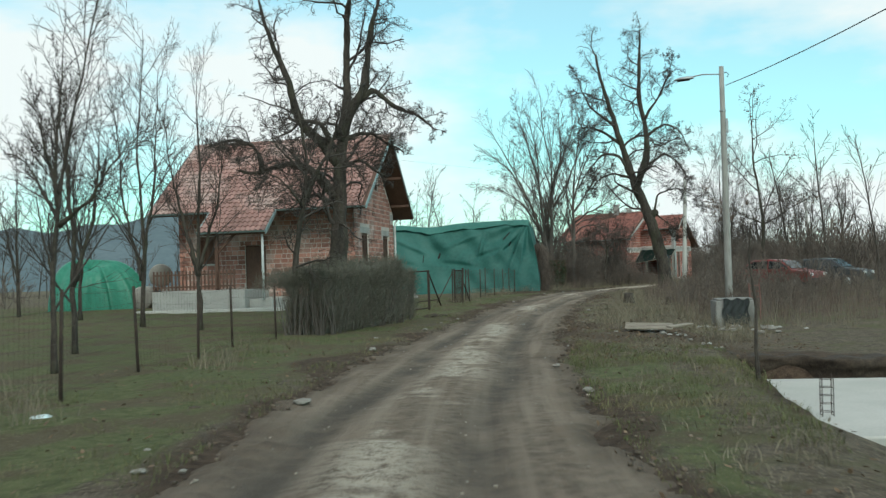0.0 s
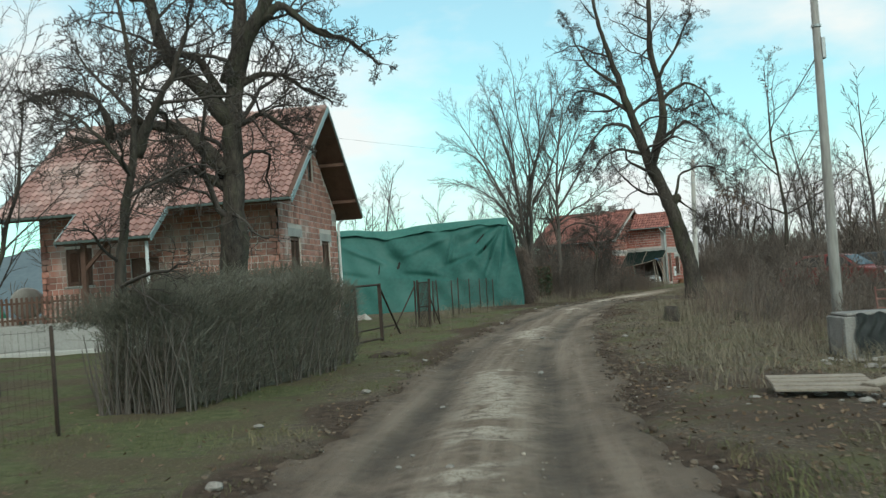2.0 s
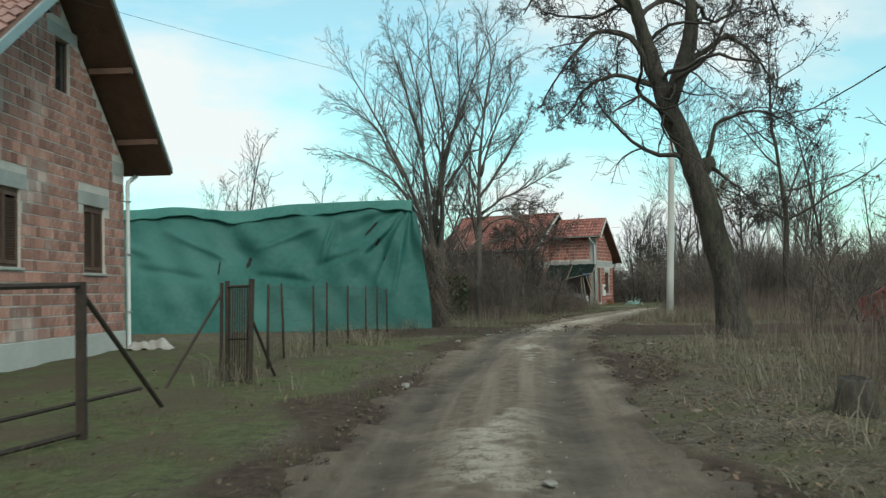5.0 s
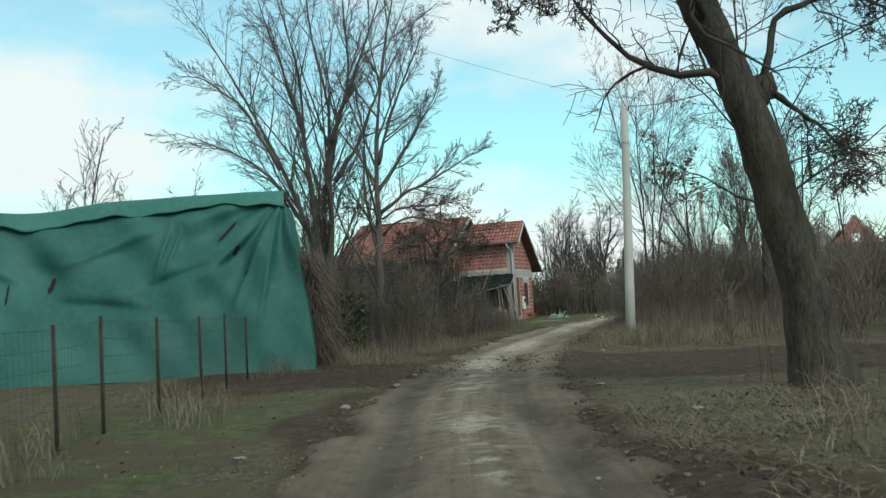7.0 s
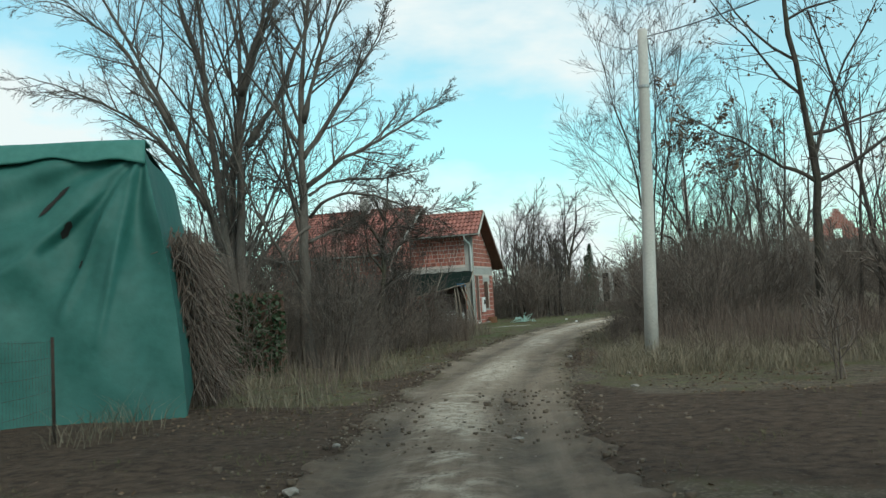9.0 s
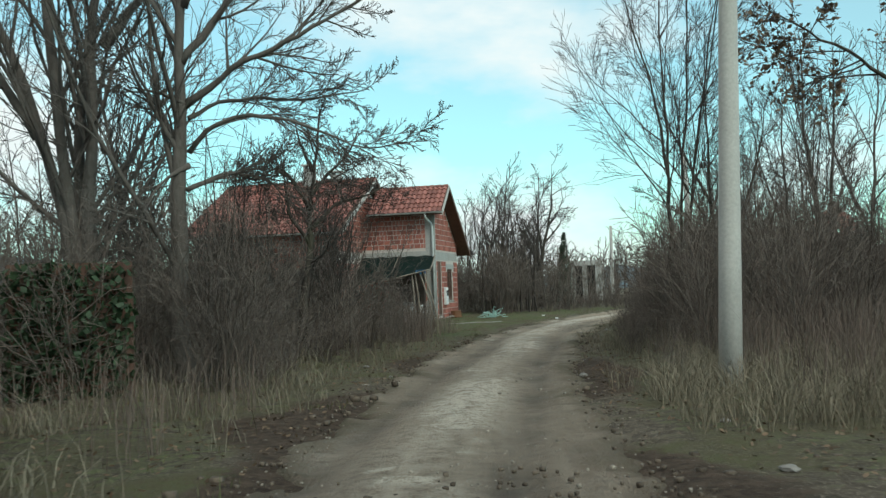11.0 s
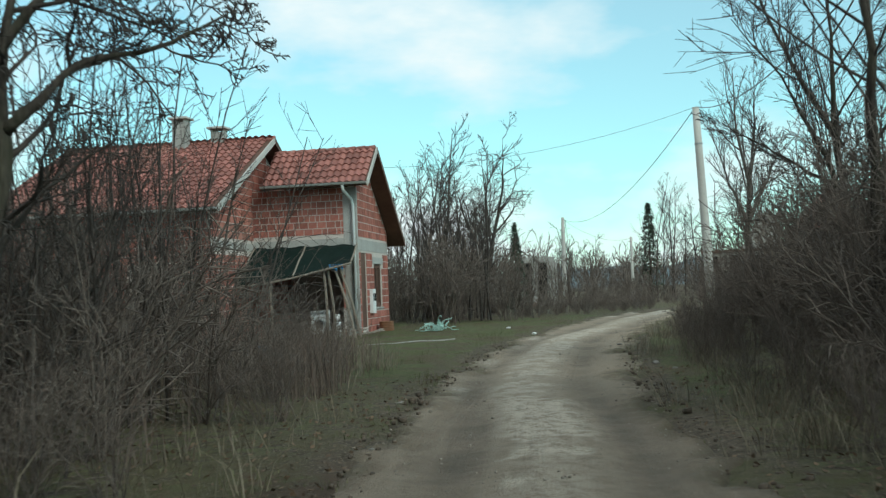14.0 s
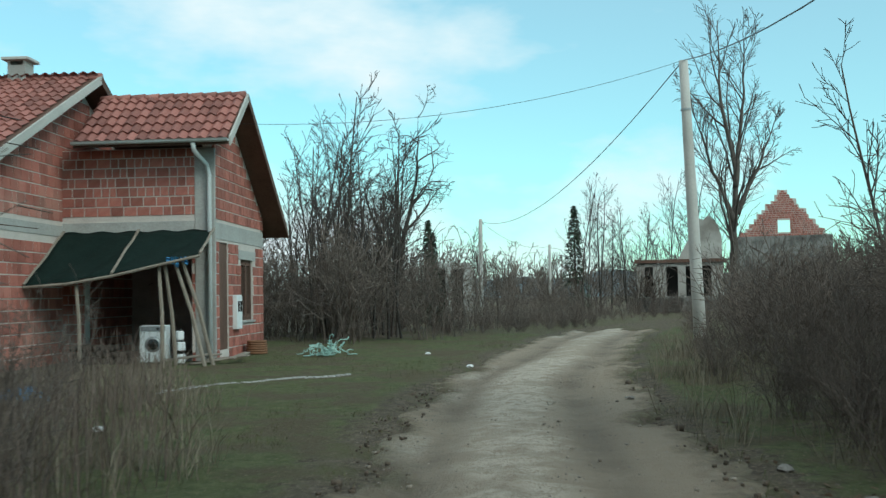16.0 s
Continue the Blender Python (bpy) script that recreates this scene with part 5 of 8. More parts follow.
# the small green tarpaulin and wrapped bales behind the first house
def mound(u, v):
    a = 2 * math.pi * u
    r = 1.0 - 0.72 * v ** 1.6 if v < 0.8 else (1.0 - 0.72 * 0.8 ** 1.6) * (1 - v) / 0.2
    k = 1 + 0.10 * math.sin(3 * a + 1) + 0.22 * noise.noise(Vector((2.6 * math.cos(a), 2.6 * math.sin(a), 0.8 * v))) + 0.10 * noise.noise(Vector((7 * math.cos(a), 7 * math.sin(a), v)))
    z = 2.25 * (1 - (1 - v) ** 2.2) + 0.22 * math.sin(2 * a + 1) * v + 0.12 * math.sin(5 * a) * v * (1 - v) + 0.25 * v * noise.noise(Vector((2 * math.cos(a), 2 * math.sin(a), 5)))
    return (-19.4 + 2.4 * r * k * math.cos(a), 47.6 + 1.4 * r * k * math.sin(a), z)


small = thing("tarpaulin", "small bright green tarpaulin over a heap of firewood", "tarpaulin", (0, 0, 0))
part("sheet", Shape().sheet(mound, 120, 24), M_TARP_BRIGHT, small, "", True)
for k, (x, y, z) in enumerate(((-16.6, 47.8, 0.55), (-15.3, 48.0, 0.55), (-15.9, 47.9, 1.6))):
    bale = thing("bale", "round straw bale wrapped in pale film", "bale", (x, y, z), 12 * k, group="straw bales")
    part("wrap", Shape().tube([(0, -0.6, 0), (0, -0.55, 0), (0, 0, 0), (0, 0.55, 0), (0, 0.6, 0)], [0.48, 0.55, 0.56, 0.55, 0.48], 24), M_PLASTER, bale, "", True)

# ---- fences, gate and hedge along the track ----
def rail_between(a, b, r=0.012, sides=5, n=2, sag=0.0):
    a, b = Vector(a), Vector(b)
    return [(a.lerp(b, k / n) - Vector((0, 0, 4 * sag * (k / n) * (1 - k / n)))) for k in range(n + 1)]


def wire_fence(label, posts, height, lean_seed=1, net=True, r=0.025):
    rs = random.Random(lean_seed)
    fence = thing("fence", label, "fence")
    tops = []
    for x, y in posts:
        z = land_at(x, y)
        lx, ly = rs.uniform(-0.05, 0.05), rs.uniform(-0.05, 0.05)
        h = height * rs.uniform(0.94, 1.06)
        p = part("post", Shape().tube([(x, y, z - 0.2), (x + lx * 0.5, y + ly * 0.5, z + h / 2), (x + lx, y + ly, z + h)], [r * 1.1, r, r * 0.95], 8), M_RUST, fence, "rusty dark iron post", True)
        tops.append((Vector((x, y, z)), Vector((x + lx, y + ly, z + h))))
    for (a0, a1), (b0, b1) in zip(tops, tops[1:]):
        s = Shape()
        for k in range(7):
            f = 0.06 + 0.9 * k / 6
            s.tube(rail_between(a0.lerp(a1, f), b0.lerp(b1, f), n=4, sag=0.02), 0.0022, 3, False)
        if net:
            n = int((b0 - a0).length / 0.11)
            for k in range(1, n):
                f = k / n
                s.tube([a0.lerp(b0, f), a1.lerp(b1, f) - Vector((0, 0, 0.04))], 0.0016, 3, False)
        part("netting", s, M_RUST, fence, "thin rusty wire netting")
    return fence


wire_fence("old wire fence on dark iron posts beside the verge", [(-0.8, 11.2), (-1.02, 13.9), (-1.74, 17.4), (-1.78, 19.8), (-2.15, 22.4), (-1.9, 24.4)], 1.3, 5)
wire_fence("low wire fence on thin iron posts before the tarpaulin", [(-0.72, 45.4), (-0.85, 47.5), (-0.6, 49.3), (-0.6, 51.0), (-0.43, 53.2), (-0.26, 55.6), (-0.18, 57.7), (-0.12, 60.2)], 1.34, 6, True, 0.022)

gate = thing("gate", "open rusty iron gate frame without panel", "gate")
gz = land_at(-1.1, 38.0)
part("post", Shape().box((-1.40, 37.27, gz - 0.2), (-1.34, 37.33, gz + 1.40)), M_RUST, gate)
part("post", Shape().box((-1.09, 38.66, gz - 0.2), (-1.01, 38.74, gz + 1.44)), M_RUST, gate)
part("rail", Shape().tube([(-1.62, 36.2, gz + 1.38), (-1.37, 37.3, gz + 1.39), (-1.05, 38.7, gz + 1.41)], 0.03, 6), M_RUST, gate)
part("rail", Shape().tube([(-1.62, 36.2, gz - 0.0), (-1.37, 37.3, gz + 0.04), (-1.05, 38.7, gz + 0.06)], 0.026, 6), M_RUST, gate)
part("brace", Shape().tube([(-1.04, 38.73, gz + 1.32), (-1.0, 40.9, gz + 0.05)], 0.028, 6), M_RUST, gate)
part("brace", Shape().tube([(-1.36, 37.33, gz + 0.3), (-1.0, 40.2, gz + 0.32)], 0.02, 6), M_RUST, gate)

leaf = thing("gate", "upright rusty gate leaf of narrow vertical bars", "gate")
lz = land_at(-0.7, 43.3) - 0.1
A, B = Vector((-0.88, 43.45, lz)), Vector((-0.52, 43.2, lz))
part("stile", Shape().tube([A - Vector((0, 0, 0.15)), A + Vector((0.02, 0, 1.5))], 0.032, 6), M_RUST, leaf)
part("stile", Shape().tube([B - Vector((0, 0, 0.15)), B + Vector((0.06, 0, 1.52))], 0.04, 6), M_RUST, leaf)
part("stile", Shape().tube([A + Vector((-0.10, 0.05, -0.15)), A + Vector((-0.07, 0.05, 1.48))], 0.026, 6), M_RUST, leaf)
for z in (0.12, 0.7, 1.42):
    part("crossbar", Shape().tube([A + Vector((0.01, 0, z)), B + Vector((0.03, 0, z))], 0.018, 6), M_RUST, leaf)
for k in range(1, 9):
    p = A.lerp(B, k / 9)
    part("bar", Shape().tube([p + Vector((0, 0, 0.1)), p + Vector((0.03, 0, 1.44))], 0.012, 5), M_RUST, leaf)
part("prop", Shape().tube([A + Vector((-0.06, 0.05, 1.35)), (-1.55, 42.5, lz - 0.05)], 0.022, 6), M_RUST, leaf)
part("prop", Shape().tube([B + Vector((0.04, 0, 1.0)), (-0.3, 44.2, lz - 0.05)], 0.022, 6), M_RUST, leaf)

# the clipped hedge: a dense body of twigs
rs = np.random.RandomState(41)
hedge = thing("hedge", "dense clipped leafless brown hedge", "hedge", (0, 0, 0.0))
HX0, HX1, HY0, HY1, HH = -2.3, -1.3, 26.3, 33.0, 1.95


def hedge_front_x(y):
    return HX1 + 0.138 * (y - 25) - 0.12 * max(0, y - 31.6) + 0.10 * math.sin(y * 1.7) + 0.06 * math.sin(y * 4.1)


def hedge_top(y):
    return HH * np.interp(y, (26, 27.5, 29.5, 31.5, 32.5, 33.2), (0.86, 0.94, 0.99, 1.0, 0.93, 0.82)) + 0.05 * np.sin(np.asarray(y) * 2.3)


def hedge_core(u, v):
    y = HY0 + 0.25 + (HY1 - HY0 - 0.5) * u
    a = math.pi * v
    xm = (HX0 + hedge_front_x(y)) / 2
    w = (hedge_front_x(y) - HX0) / 2 - 0.22
    end = min(1, 6 * u, 6 * (1 - u)) ** 0.4
    c, s = math.cos(a), math.sin(a)
    k = 1 + 0.10 * noise.noise(Vector((y * 2.0, v * 6, 0.3)))
    return (xm + w * math.copysign(abs(c) ** 0.35, c) * k * end, y, -0.2 + (float(hedge_top(y)) - 0.22) * s ** 0.3 * k * (0.4 + 0.6 * end))


part("inner_growth", Shape().sheet(hedge_core, 60, 24), M_HEDGE, hedge, "dark inner stems", True)
n = 23000
py = rs.uniform(HY0, HY1, n)
ht = hedge_top(py)
fx = np.array([hedge_front_x(y) for y in py])
face = rs.rand(n)
px = np.where(face < 0.55, fx - np.abs(rs.normal(0, 0.13, n)), rs.uniform(HX0, 1, n) * (fx - HX0) / 3.0 + HX0 + rs.rand(n) * (fx - HX0) * 0.7)
px = np.minimum(px, fx) + 0.22 * (field(py * 1.0, face * 3 + py * 0.3, 1.3, 45) - 0.6)
pz = np.where(face < 0.55, rs.uniform(0.0, 1, n) * (ht - 0.15) + 0.05, ht - np.abs(rs.normal(0, 0.16, n)) - 0.14)
south = rs.rand(n) < 0.16
py = np.where(south, HY0 + np.abs(rs.normal(0, 0.12, n)), py)
pz = np.where(south, rs.uniform(0.05, 1.55, n), pz)
px = np.where(south, rs.uniform(HX0, HX1, n), px)
pz = pz * (1 + 0.14 * (field(py, px, 1.7, 46) - 0.6)) + land(px, py)
pz = pz - 0.25 * smooth01((np.abs(px - 0.5 * (HX0 + fx)) / (0.5 * (fx - HX0)) - 0.55) / 0.5) * (pz > 1.2)
way = np.stack([rs.normal(0.25, 0.6, n), rs.normal(0, 0.6, n), rs.uniform(0.2, 1.2, n)], -1)
lines = run(rs, np.stack([px, py, pz], -1), way, rs.uniform(0.12, 0.34, n) * (1 + 0.5 * (rs.rand(n) < 0.12)), 2, 0.25, 0.05)
v, q = tubes(lines, np.full(n, 0.0042), np.full(n, 0.0022), 3)
tagged(child("brushwood", fast_mesh(v, q, M_HEDGE, "brushwood"), hedge, "tangle of fine brown twigs"), kind="stuff")
m = 150
sy = rs.uniform(HY0 - 0.1, HY1, m)
sx = np.array([hedge_front_x(y) for y in sy]) - np.abs(rs.normal(0.08, 0.12, m))
sx[:60], sy[:60] = rs.uniform(HX0, HX1, 60), HY0 - rs.uniform(-0.1, 0.15, 60)
lines = run(rs, np.stack([sx, sy, land(sx, sy) - 0.05], -1), np.stack([rs.normal(0, 0.12, m), rs.normal(0, 0.12, m), np.ones(m)], -1), rs.uniform(0.8, 1.5, m), 5, 0.08, 0.02)
v, q = tubes(lines, np.full(m, 0.016), np.full(m, 0.006), 4)
tagged(child("stem_growth", fast_mesh(v, q, M_BARK_PALE, "stem_growth"), hedge, "bare upright stems"), kind="stuff")


# ---- poles and wires ----
def concrete_pole(label, x, y, height, lean=(0, 0), r0=0.15, r1=0.10, mat=None, lamp=False):
    z = land_at(x, y)
    pole = thing("street_lamp" if lamp else "utility_pole", label, "street lamp" if lamp else "pole", (x, y, z))
    pts = [(lean[0] * k / 4, lean[1] * k / 4, -0.3 + (height + 0.3) * k / 4) for k in range(5)]
    part("shaft", Shape().tube(pts, [r0 + (r1 - r0) * k / 4 for k in range(5)], 14), mat or M_CONC_PALE, pole, "", True)
    tx, ty = lean
    part("clamp", Shape().tube([(tx * 0.82, ty * 0.82, height * 0.82), (tx * 0.825, ty * 0.825, height * 0.82 + 0.05)], r1 + 0.03, 12), M_STEEL, pole)
    part("hook", Shape().tube([(tx, ty, height - 0.22), (tx + 0.16, ty - 0.02, height - 0.2), (tx + 0.22, ty - 0.02, height - 0.28), (tx + 0.17, ty - 0.02, height - 0.36)], 0.014, 6), M_RUST, pole)
    return pole


lamp = concrete_pole("tall grey wooden street lamp pole beside a concrete well", 9.3, 35.95, 8.15, (0.04, 0), 0.125, 0.075, M_GREY_WOOD, True)
part("arm", Shape().tube([(0.04, 0, 7.9), (-0.55, -0.05, 7.92), (-1.0, -0.1, 7.84)], 0.022, 6), M_STEEL, lamp, "thin steel arm")


def lamp_head(u, v):
    a = 2 * math.pi * v
    w = math.sin(math.pi * min(1, 0.12 + 0.86 * u)) ** 0.6
    return (-0.85 - 0.62 * u, -0.08 - 0.05 * u + 0.13 * w * math.cos(a), 7.82 - 0.05 * u + 0.075 * w * math.sin(a) * (1.0 if math.sin(a) > 0 else 0.6))


head = part("head", Shape().sheet(lamp_head, 12, 16), M_STEEL, lamp, "grey lamp head", True)
part("lens", Shape().sheet(lambda u, v: (-0.98 - 0.4 * u, -0.10 - 0.03 * u + 0.09 * math.cos(math.pi * v), 7.775 - 0.03 * u - 0.035 * math.sin(math.pi * v)), 6, 8), M_GLASS, head, "dark lamp glass", True)
part("junction_box", Shape().box((0.1, -0.08, 6.0), (0.18, 0.08, 6.45), bevel=0.01), M_STEEL, lamp)
concrete_pole("round pale concrete utility pole in dry grass", 9.82, 67.5, 6.85, (0.3, 0.0), 0.15, 0.10)
concrete_pole("pale concrete utility pole on the overgrown bank", 23.33, 100.5, 7.2, (-0.27, 0), 0.17, 0.115)
concrete_pole("slim pale concrete pole far along the track", 33.9, 144.5, 6.7, (0.1, 0), 0.19, 0.13)
concrete_pole("slim pale concrete pole far behind the bushes", 50.6, 169.3, 6.2, (0, 0), 0.17, 0.13)
concrete_pole("grey wooden pole at the start of the track", 17.0, -6.0, 7.8, (0, 0), 0.14, 0.09, M_GREY_WOOD)


def cable(a, b, sag, r=0.011):
    n = 18
    a, b = Vector(a), Vector(b)
    pts = [a.lerp(b, k / n) - Vector((0, 0, 4 * sag * (k / n) * (1 - k / n))) for k in range(n + 1)]
    return tagged(new("cable", Shape().tube(pts, r, 5, False).mesh(M_BLACK)), "sagging black overhead cable between poles", "cable", group="overhead cables")


P1, P2, P3, P4, P5 = (9.45, 35.9, 7.0), (10.2, 67.5, 6.72), (23.06, 100.5, 7.3), (34.0, 144.5, 6.5), (50.6, 169.3, 6.0)
cable((16.9, -6, 7.4), P1, 0.9, 0.014)
cable((9.4, 35.95, 5.7), P2, 1.3, 0.013)
cable(P2, P3, 1.6, 0.014)
cable(P3, P4, 1.5, 0.014)
cable(P4, P5, 0.8, 0.012)
cable((10.02, 67.5, 6.85), (-4.6, 47.0, 6.6), 0.3, 0.0035)
cable(P3, at_b(0.2, 1.2, 5.3), 0.5, 0.006)

# ---- the well, the pit and what lies about them ----
# Real stains on the well; on the ruin its dark grey paints shadow.
M_WELL = material("stain_and_shade_concrete", (0.13, 0.125, 0.115), (0.30, 0.29, 0.27), 3, 0.95, 0.6, 30, c3=(0.06, 0.058, 0.052), stain=0.7)
well = thing("well", "square concrete well ring half covered with black sheet", "well", (9.08, 32.95, land_at(9.08, 32.95)), 4)
for x0, y0, x1, y1 in ((-0.56, -0.5, 0.56, -0.4), (-0.56, 0.4, 0.56, 0.5), (-0.56, -0.395, -0.46, 0.395), (0.46, -0.395, 0.56, 0.395)):
    part("panel", Shape().box((x0, y0, -0.25), (x1, y1, 0.74), bevel=0.02), M_WELL, well, "weathered grey concrete panel")
part("cover", Shape().sheet(lambda u, v: (-0.36 + 0.72 * u + 0.03 * math.sin(v * 9), -0.53 - 0.035 * abs(math.sin(u * 11 + v * 4)) - 0.02 * v, 0.78 - 0.70 * v + 0.03 * math.sin(u * 14)), 24, 14), M_BLACK, well, "crumpled black plastic sheet", True)
part("lid", Shape().box((-0.5, -0.45, 0.742), (0.5, 0.45, 0.80), bevel=0.02), M_WELL, well)
rub = random.Random(8)


def lump(r, seed, flat=0.6):
    g = random.Random(seed)
    bm = bmesh.new()
    bmesh.ops.create_icosphere(bm, subdivisions=2, radius=r)
    for vv in bm.verts:
        vv.co *= 1 + g.uniform(-0.16, 0.16) + 0.25 * noise.noise(vv.co * (2.2 / r) + Vector((seed, 0, 0)))
        vv.co.z *= flat
    me_ = bpy.data.meshes.new("lump")
    bm.to_mesh(me_)
    bm.free()
    return me_


stone_meshes = []
for k in range(6):
    me_ = lump(0.1, 50 + k)
    me_.materials.append((M_STONE, M_STONE, M_CONC)[k % 3])
    stone_meshes.append(me_)
field_stones = []
for k in range(4):
    me_ = lump(0.1, 70 + k)
    me_.materials.append(M_STONE)
    field_stones.append(me_)


def stone(x, y, size, label="pale lump of rubble on the bare earth", group="rubble", dz=0.0):
    ob = new("stone", stone_meshes[rub.randrange(6)] if group == "rubble" else field_stones[rub.randrange(4)])
    ob.matrix_world = Matrix.Translation((x, y, land_at(x, y) + 0.02 * size + dz)) @ Matrix.Rotation(rub.uniform(0, 6.28), 4, "Z") @ Matrix.Diagonal((size, size * rub.uniform(0.7, 1.2), size * rub.uniform(0.5, 1), 1))
    return tagged(ob, label, "stone", group)


for k in range(34):
    stone(8.4 + rub.gauss(0.6, 0.7), 31.7 + rub.gauss(0, 0.6), rub.uniform(0.4, 1.5))
for k in range(26):
    stone(5.9 + rub.gauss(1.0, 0.9), 24.3 + rub.gauss(0.3, 0.5), rub.uniform(0.2, 0.75))
for k in range(40):
    y = rub.uniform(8, 90)
    stone(float(track_x(y)) + rub.choice((-1, 1)) * rub.uniform(1.3, 2.6), y, rub.uniform(0.2, 0.8), "small stone at the edge of the track", "track stones")
for k in range(16):
    y = rub.uniform(8, 60)
    stone(float(track_x(y)) + rub.gauss(0, 0.5), y, rub.uniform(0.2, 0.6), "small pale stone pressed into the track", "track stones", -0.015)
stone(2.3, 13.3, 0.9, "grey stone lying on the muddy verge")

door_p = thing("board_pile", "old weathered boards lying flat on rubble", "boards", (6.55, 24.85, land_at(6.55, 24.85) + 0.08), -4)
for k in range(4):
    part("board", Shape().box((-0.6, -0.36 + 0.19 * k, 0), (0.42, -0.19 + 0.19 * k, 0.03), pose(0, 0, 0.012 * k, 3, 2, 1.5 * k), bevel=0.004), M_WOOD, door_p, "grey weathered board")
part("board", Shape().box((-0.3, -0.1, 0), (0.3, 0.08, 0.03), pose(0.56, -0.05, 0.03, 3, -4, 38), bevel=0.004), M_WOOD, door_p, "broken grey board")
slab = thing("concrete_slab", "pale poured concrete foundation slab", "slab")
part("top", Shape().box((7.87, 12.75, -1.3), (16.0, 17.95, -0.50), bevel=0.02), M_CONC_PALE, slab, "smooth grey concrete")
lat = thing("rebar_cage", "thin steel rebar cage standing at the slab edge", "rebar cage", (8.02, 14.1, -0.5))
for dx, dy in ((0, 0), (0.12, 0), (0.12, 0.12), (0, 0.12)):
    part("rod", Shape().tube([(dx, dy, -0.1), (dx + 0.01, dy, 0.46)], 0.006, 5), M_RUST, lat)
for k in range(5):
    part("stirrup", Shape().tube([(0, 0, 0.05 + 0.09 * k), (0.12, 0, 0.05 + 0.09 * k), (0.12, 0.12, 0.05 + 0.09 * k), (0, 0.12, 0.05 + 0.09 * k), (0, 0, 0.05 + 0.09 * k)], 0.004, 4), M_RUST, lat)
stake = thing("stake", "thin rough wooden stake with bare twigs", "stake", (7.5, 15.2, land_at(7.5, 15.2)))
part("rod", Shape().tube([(0, 0, -0.1), (-0.02, 0, 0.4), (0.0, 0, 0.9), (-0.06, 0, 1.5), (-0.02, 0, 1.95)], [0.03, 0.022, 0.018, 0.012, 0.006], 6), M_BARK, stake)
frame_t = thing("metal_frame", "small rusty red metal frame like a short ladder", "metal frame", (9.95, 34.9, land_at(9.95, 34.9)), 10)
for x in (-0.16, 0.16):
    part("rail", Shape().tube([(x, 0, 0.0), (x + 0.03, 0, 0.6), (x, 0, 1.15)], 0.018, 6), M_RUST_RED, frame_t)
for z in (0.72, 0.9, 1.08):
    part("rung", Shape().tube([(-0.15, 0, z), (0.17, 0, z)], 0.014, 6), M_RUST_RED, frame_t)
bag = thing("plastic_bag", "crumpled pale plastic bag lying in the grass", "bag", (-0.23, 12.2, land_at(-0.23, 12.2)))
me_ = lump(0.13, 91, 0.42)
me_.materials.append(material("pale_plastic", (0.5, 0.62, 0.64), (0.68, 0.78, 0.79), 5, 0.35, 0.5, 18))
child("film", me_, bag)
net_heap = thing("net_heap", "heap of tangled pale green netting on the lawn", "netting", (13.9, 101.8, land_at(13.9, 101.8)))
rn = np.random.RandomState(12)
nl = run(rn, np.column_stack([rn.normal(0, 0.2, 60), rn.normal(0, 0.2, 60), np.abs(rn.normal(0.1, 0.12, 60))]), rn.normal(0, 1, (60, 3)), rn.uniform(0.25, 0.6, 60), 8, 0.6, -0.06)
nl[..., 2] = np.clip(nl[..., 2], 0.02, 0.5)
v, q = tubes(nl, np.full(60, 0.013), np.full(60, 0.013), 4)
child("net", fast_mesh(v, q, M_NET, "net"), net_heap)
for k, (x, y) in enumerate(((8.8, 89.4), (15.4, 96.0), (16.0, 100.5))):
    b = thing("paper_scrap", "small white scrap lying on the grass", "scrap", (x, y, land_at(x, y) + 0.03), 30 * k, group="white scraps")
    me_ = lump(0.07, 200 + k, 0.5)
    me_.materials.append(M_WHITE)
    child("scrap", me_, b)
blue = thing("blue_sheet", "crumpled blue plastic sheet in the weeds", "plastic sheet", (7.6, 93.4, land_at(7.6, 93.4)))
part("film", Shape().sheet(lambda u, v: (-0.55 + 1.1 * u, -0.3 + 0.6 * v, 0.05 + 0.22 * abs(math.sin(5 * u + 2 * v)) * math.sin(math.pi * v) * math.sin(math.pi * u) + 0.03 * math.sin(17 * u)), 24, 14), M_BLUE, blue, "", True)
foil = thing("plastic_sheet", "crumpled pale plastic sheet by the house corner", "plastic sheet", (-4.5, 51.4, land_at(-4.5, 51.4)))
part("film", Shape().sheet(lambda u, v: (-0.5 + 1.0 * u, -0.25 + 0.5 * v, 0.03 + 0.25 * abs(math.sin(4 * u + 3 * v)) * math.sin(math.pi * v) ** 0.5 * math.sin(math.pi * u) ** 0.5 + 0.03 * math.sin(19 * u)), 24, 14), M_PLASTER, foil, "", True)


for x, y, h, r in ((6.15, 39.2, 0.34, 0.17), (7.5, 37.4, 0.26, 0.13)):
    stump = thing("stump", "short dark rotten tree stump in dry grass", "stump", (x, y, land_at(x, y)), 40 * x, group="stumps")
    part("wood", Shape().tube([(0, 0, -0.1), (0, 0, 0.04), (0.02, 0, h * 0.6), (0.03, 0.01, h), (0.03, 0.01, h - 0.05)], [r * 1.5, r * 1.25, r, r * 0.95, r * 0.5], 11), M_BARK, stump, "", True)
for x, y, r in ((0.02, 33.5, 0.3), (0.3, 33.9, 0.16)):
    heap = thing("earth_heap", "small heap of fresh dark earth on the verge", "earth heap", (x, y, land_at(x, y) + 0.02), 0, group="earth heaps")
    me_ = lump(r, int(400 + 10 * x), 0.32)
    me_.materials.append(M_MUD)
    child("earth", me_, heap)


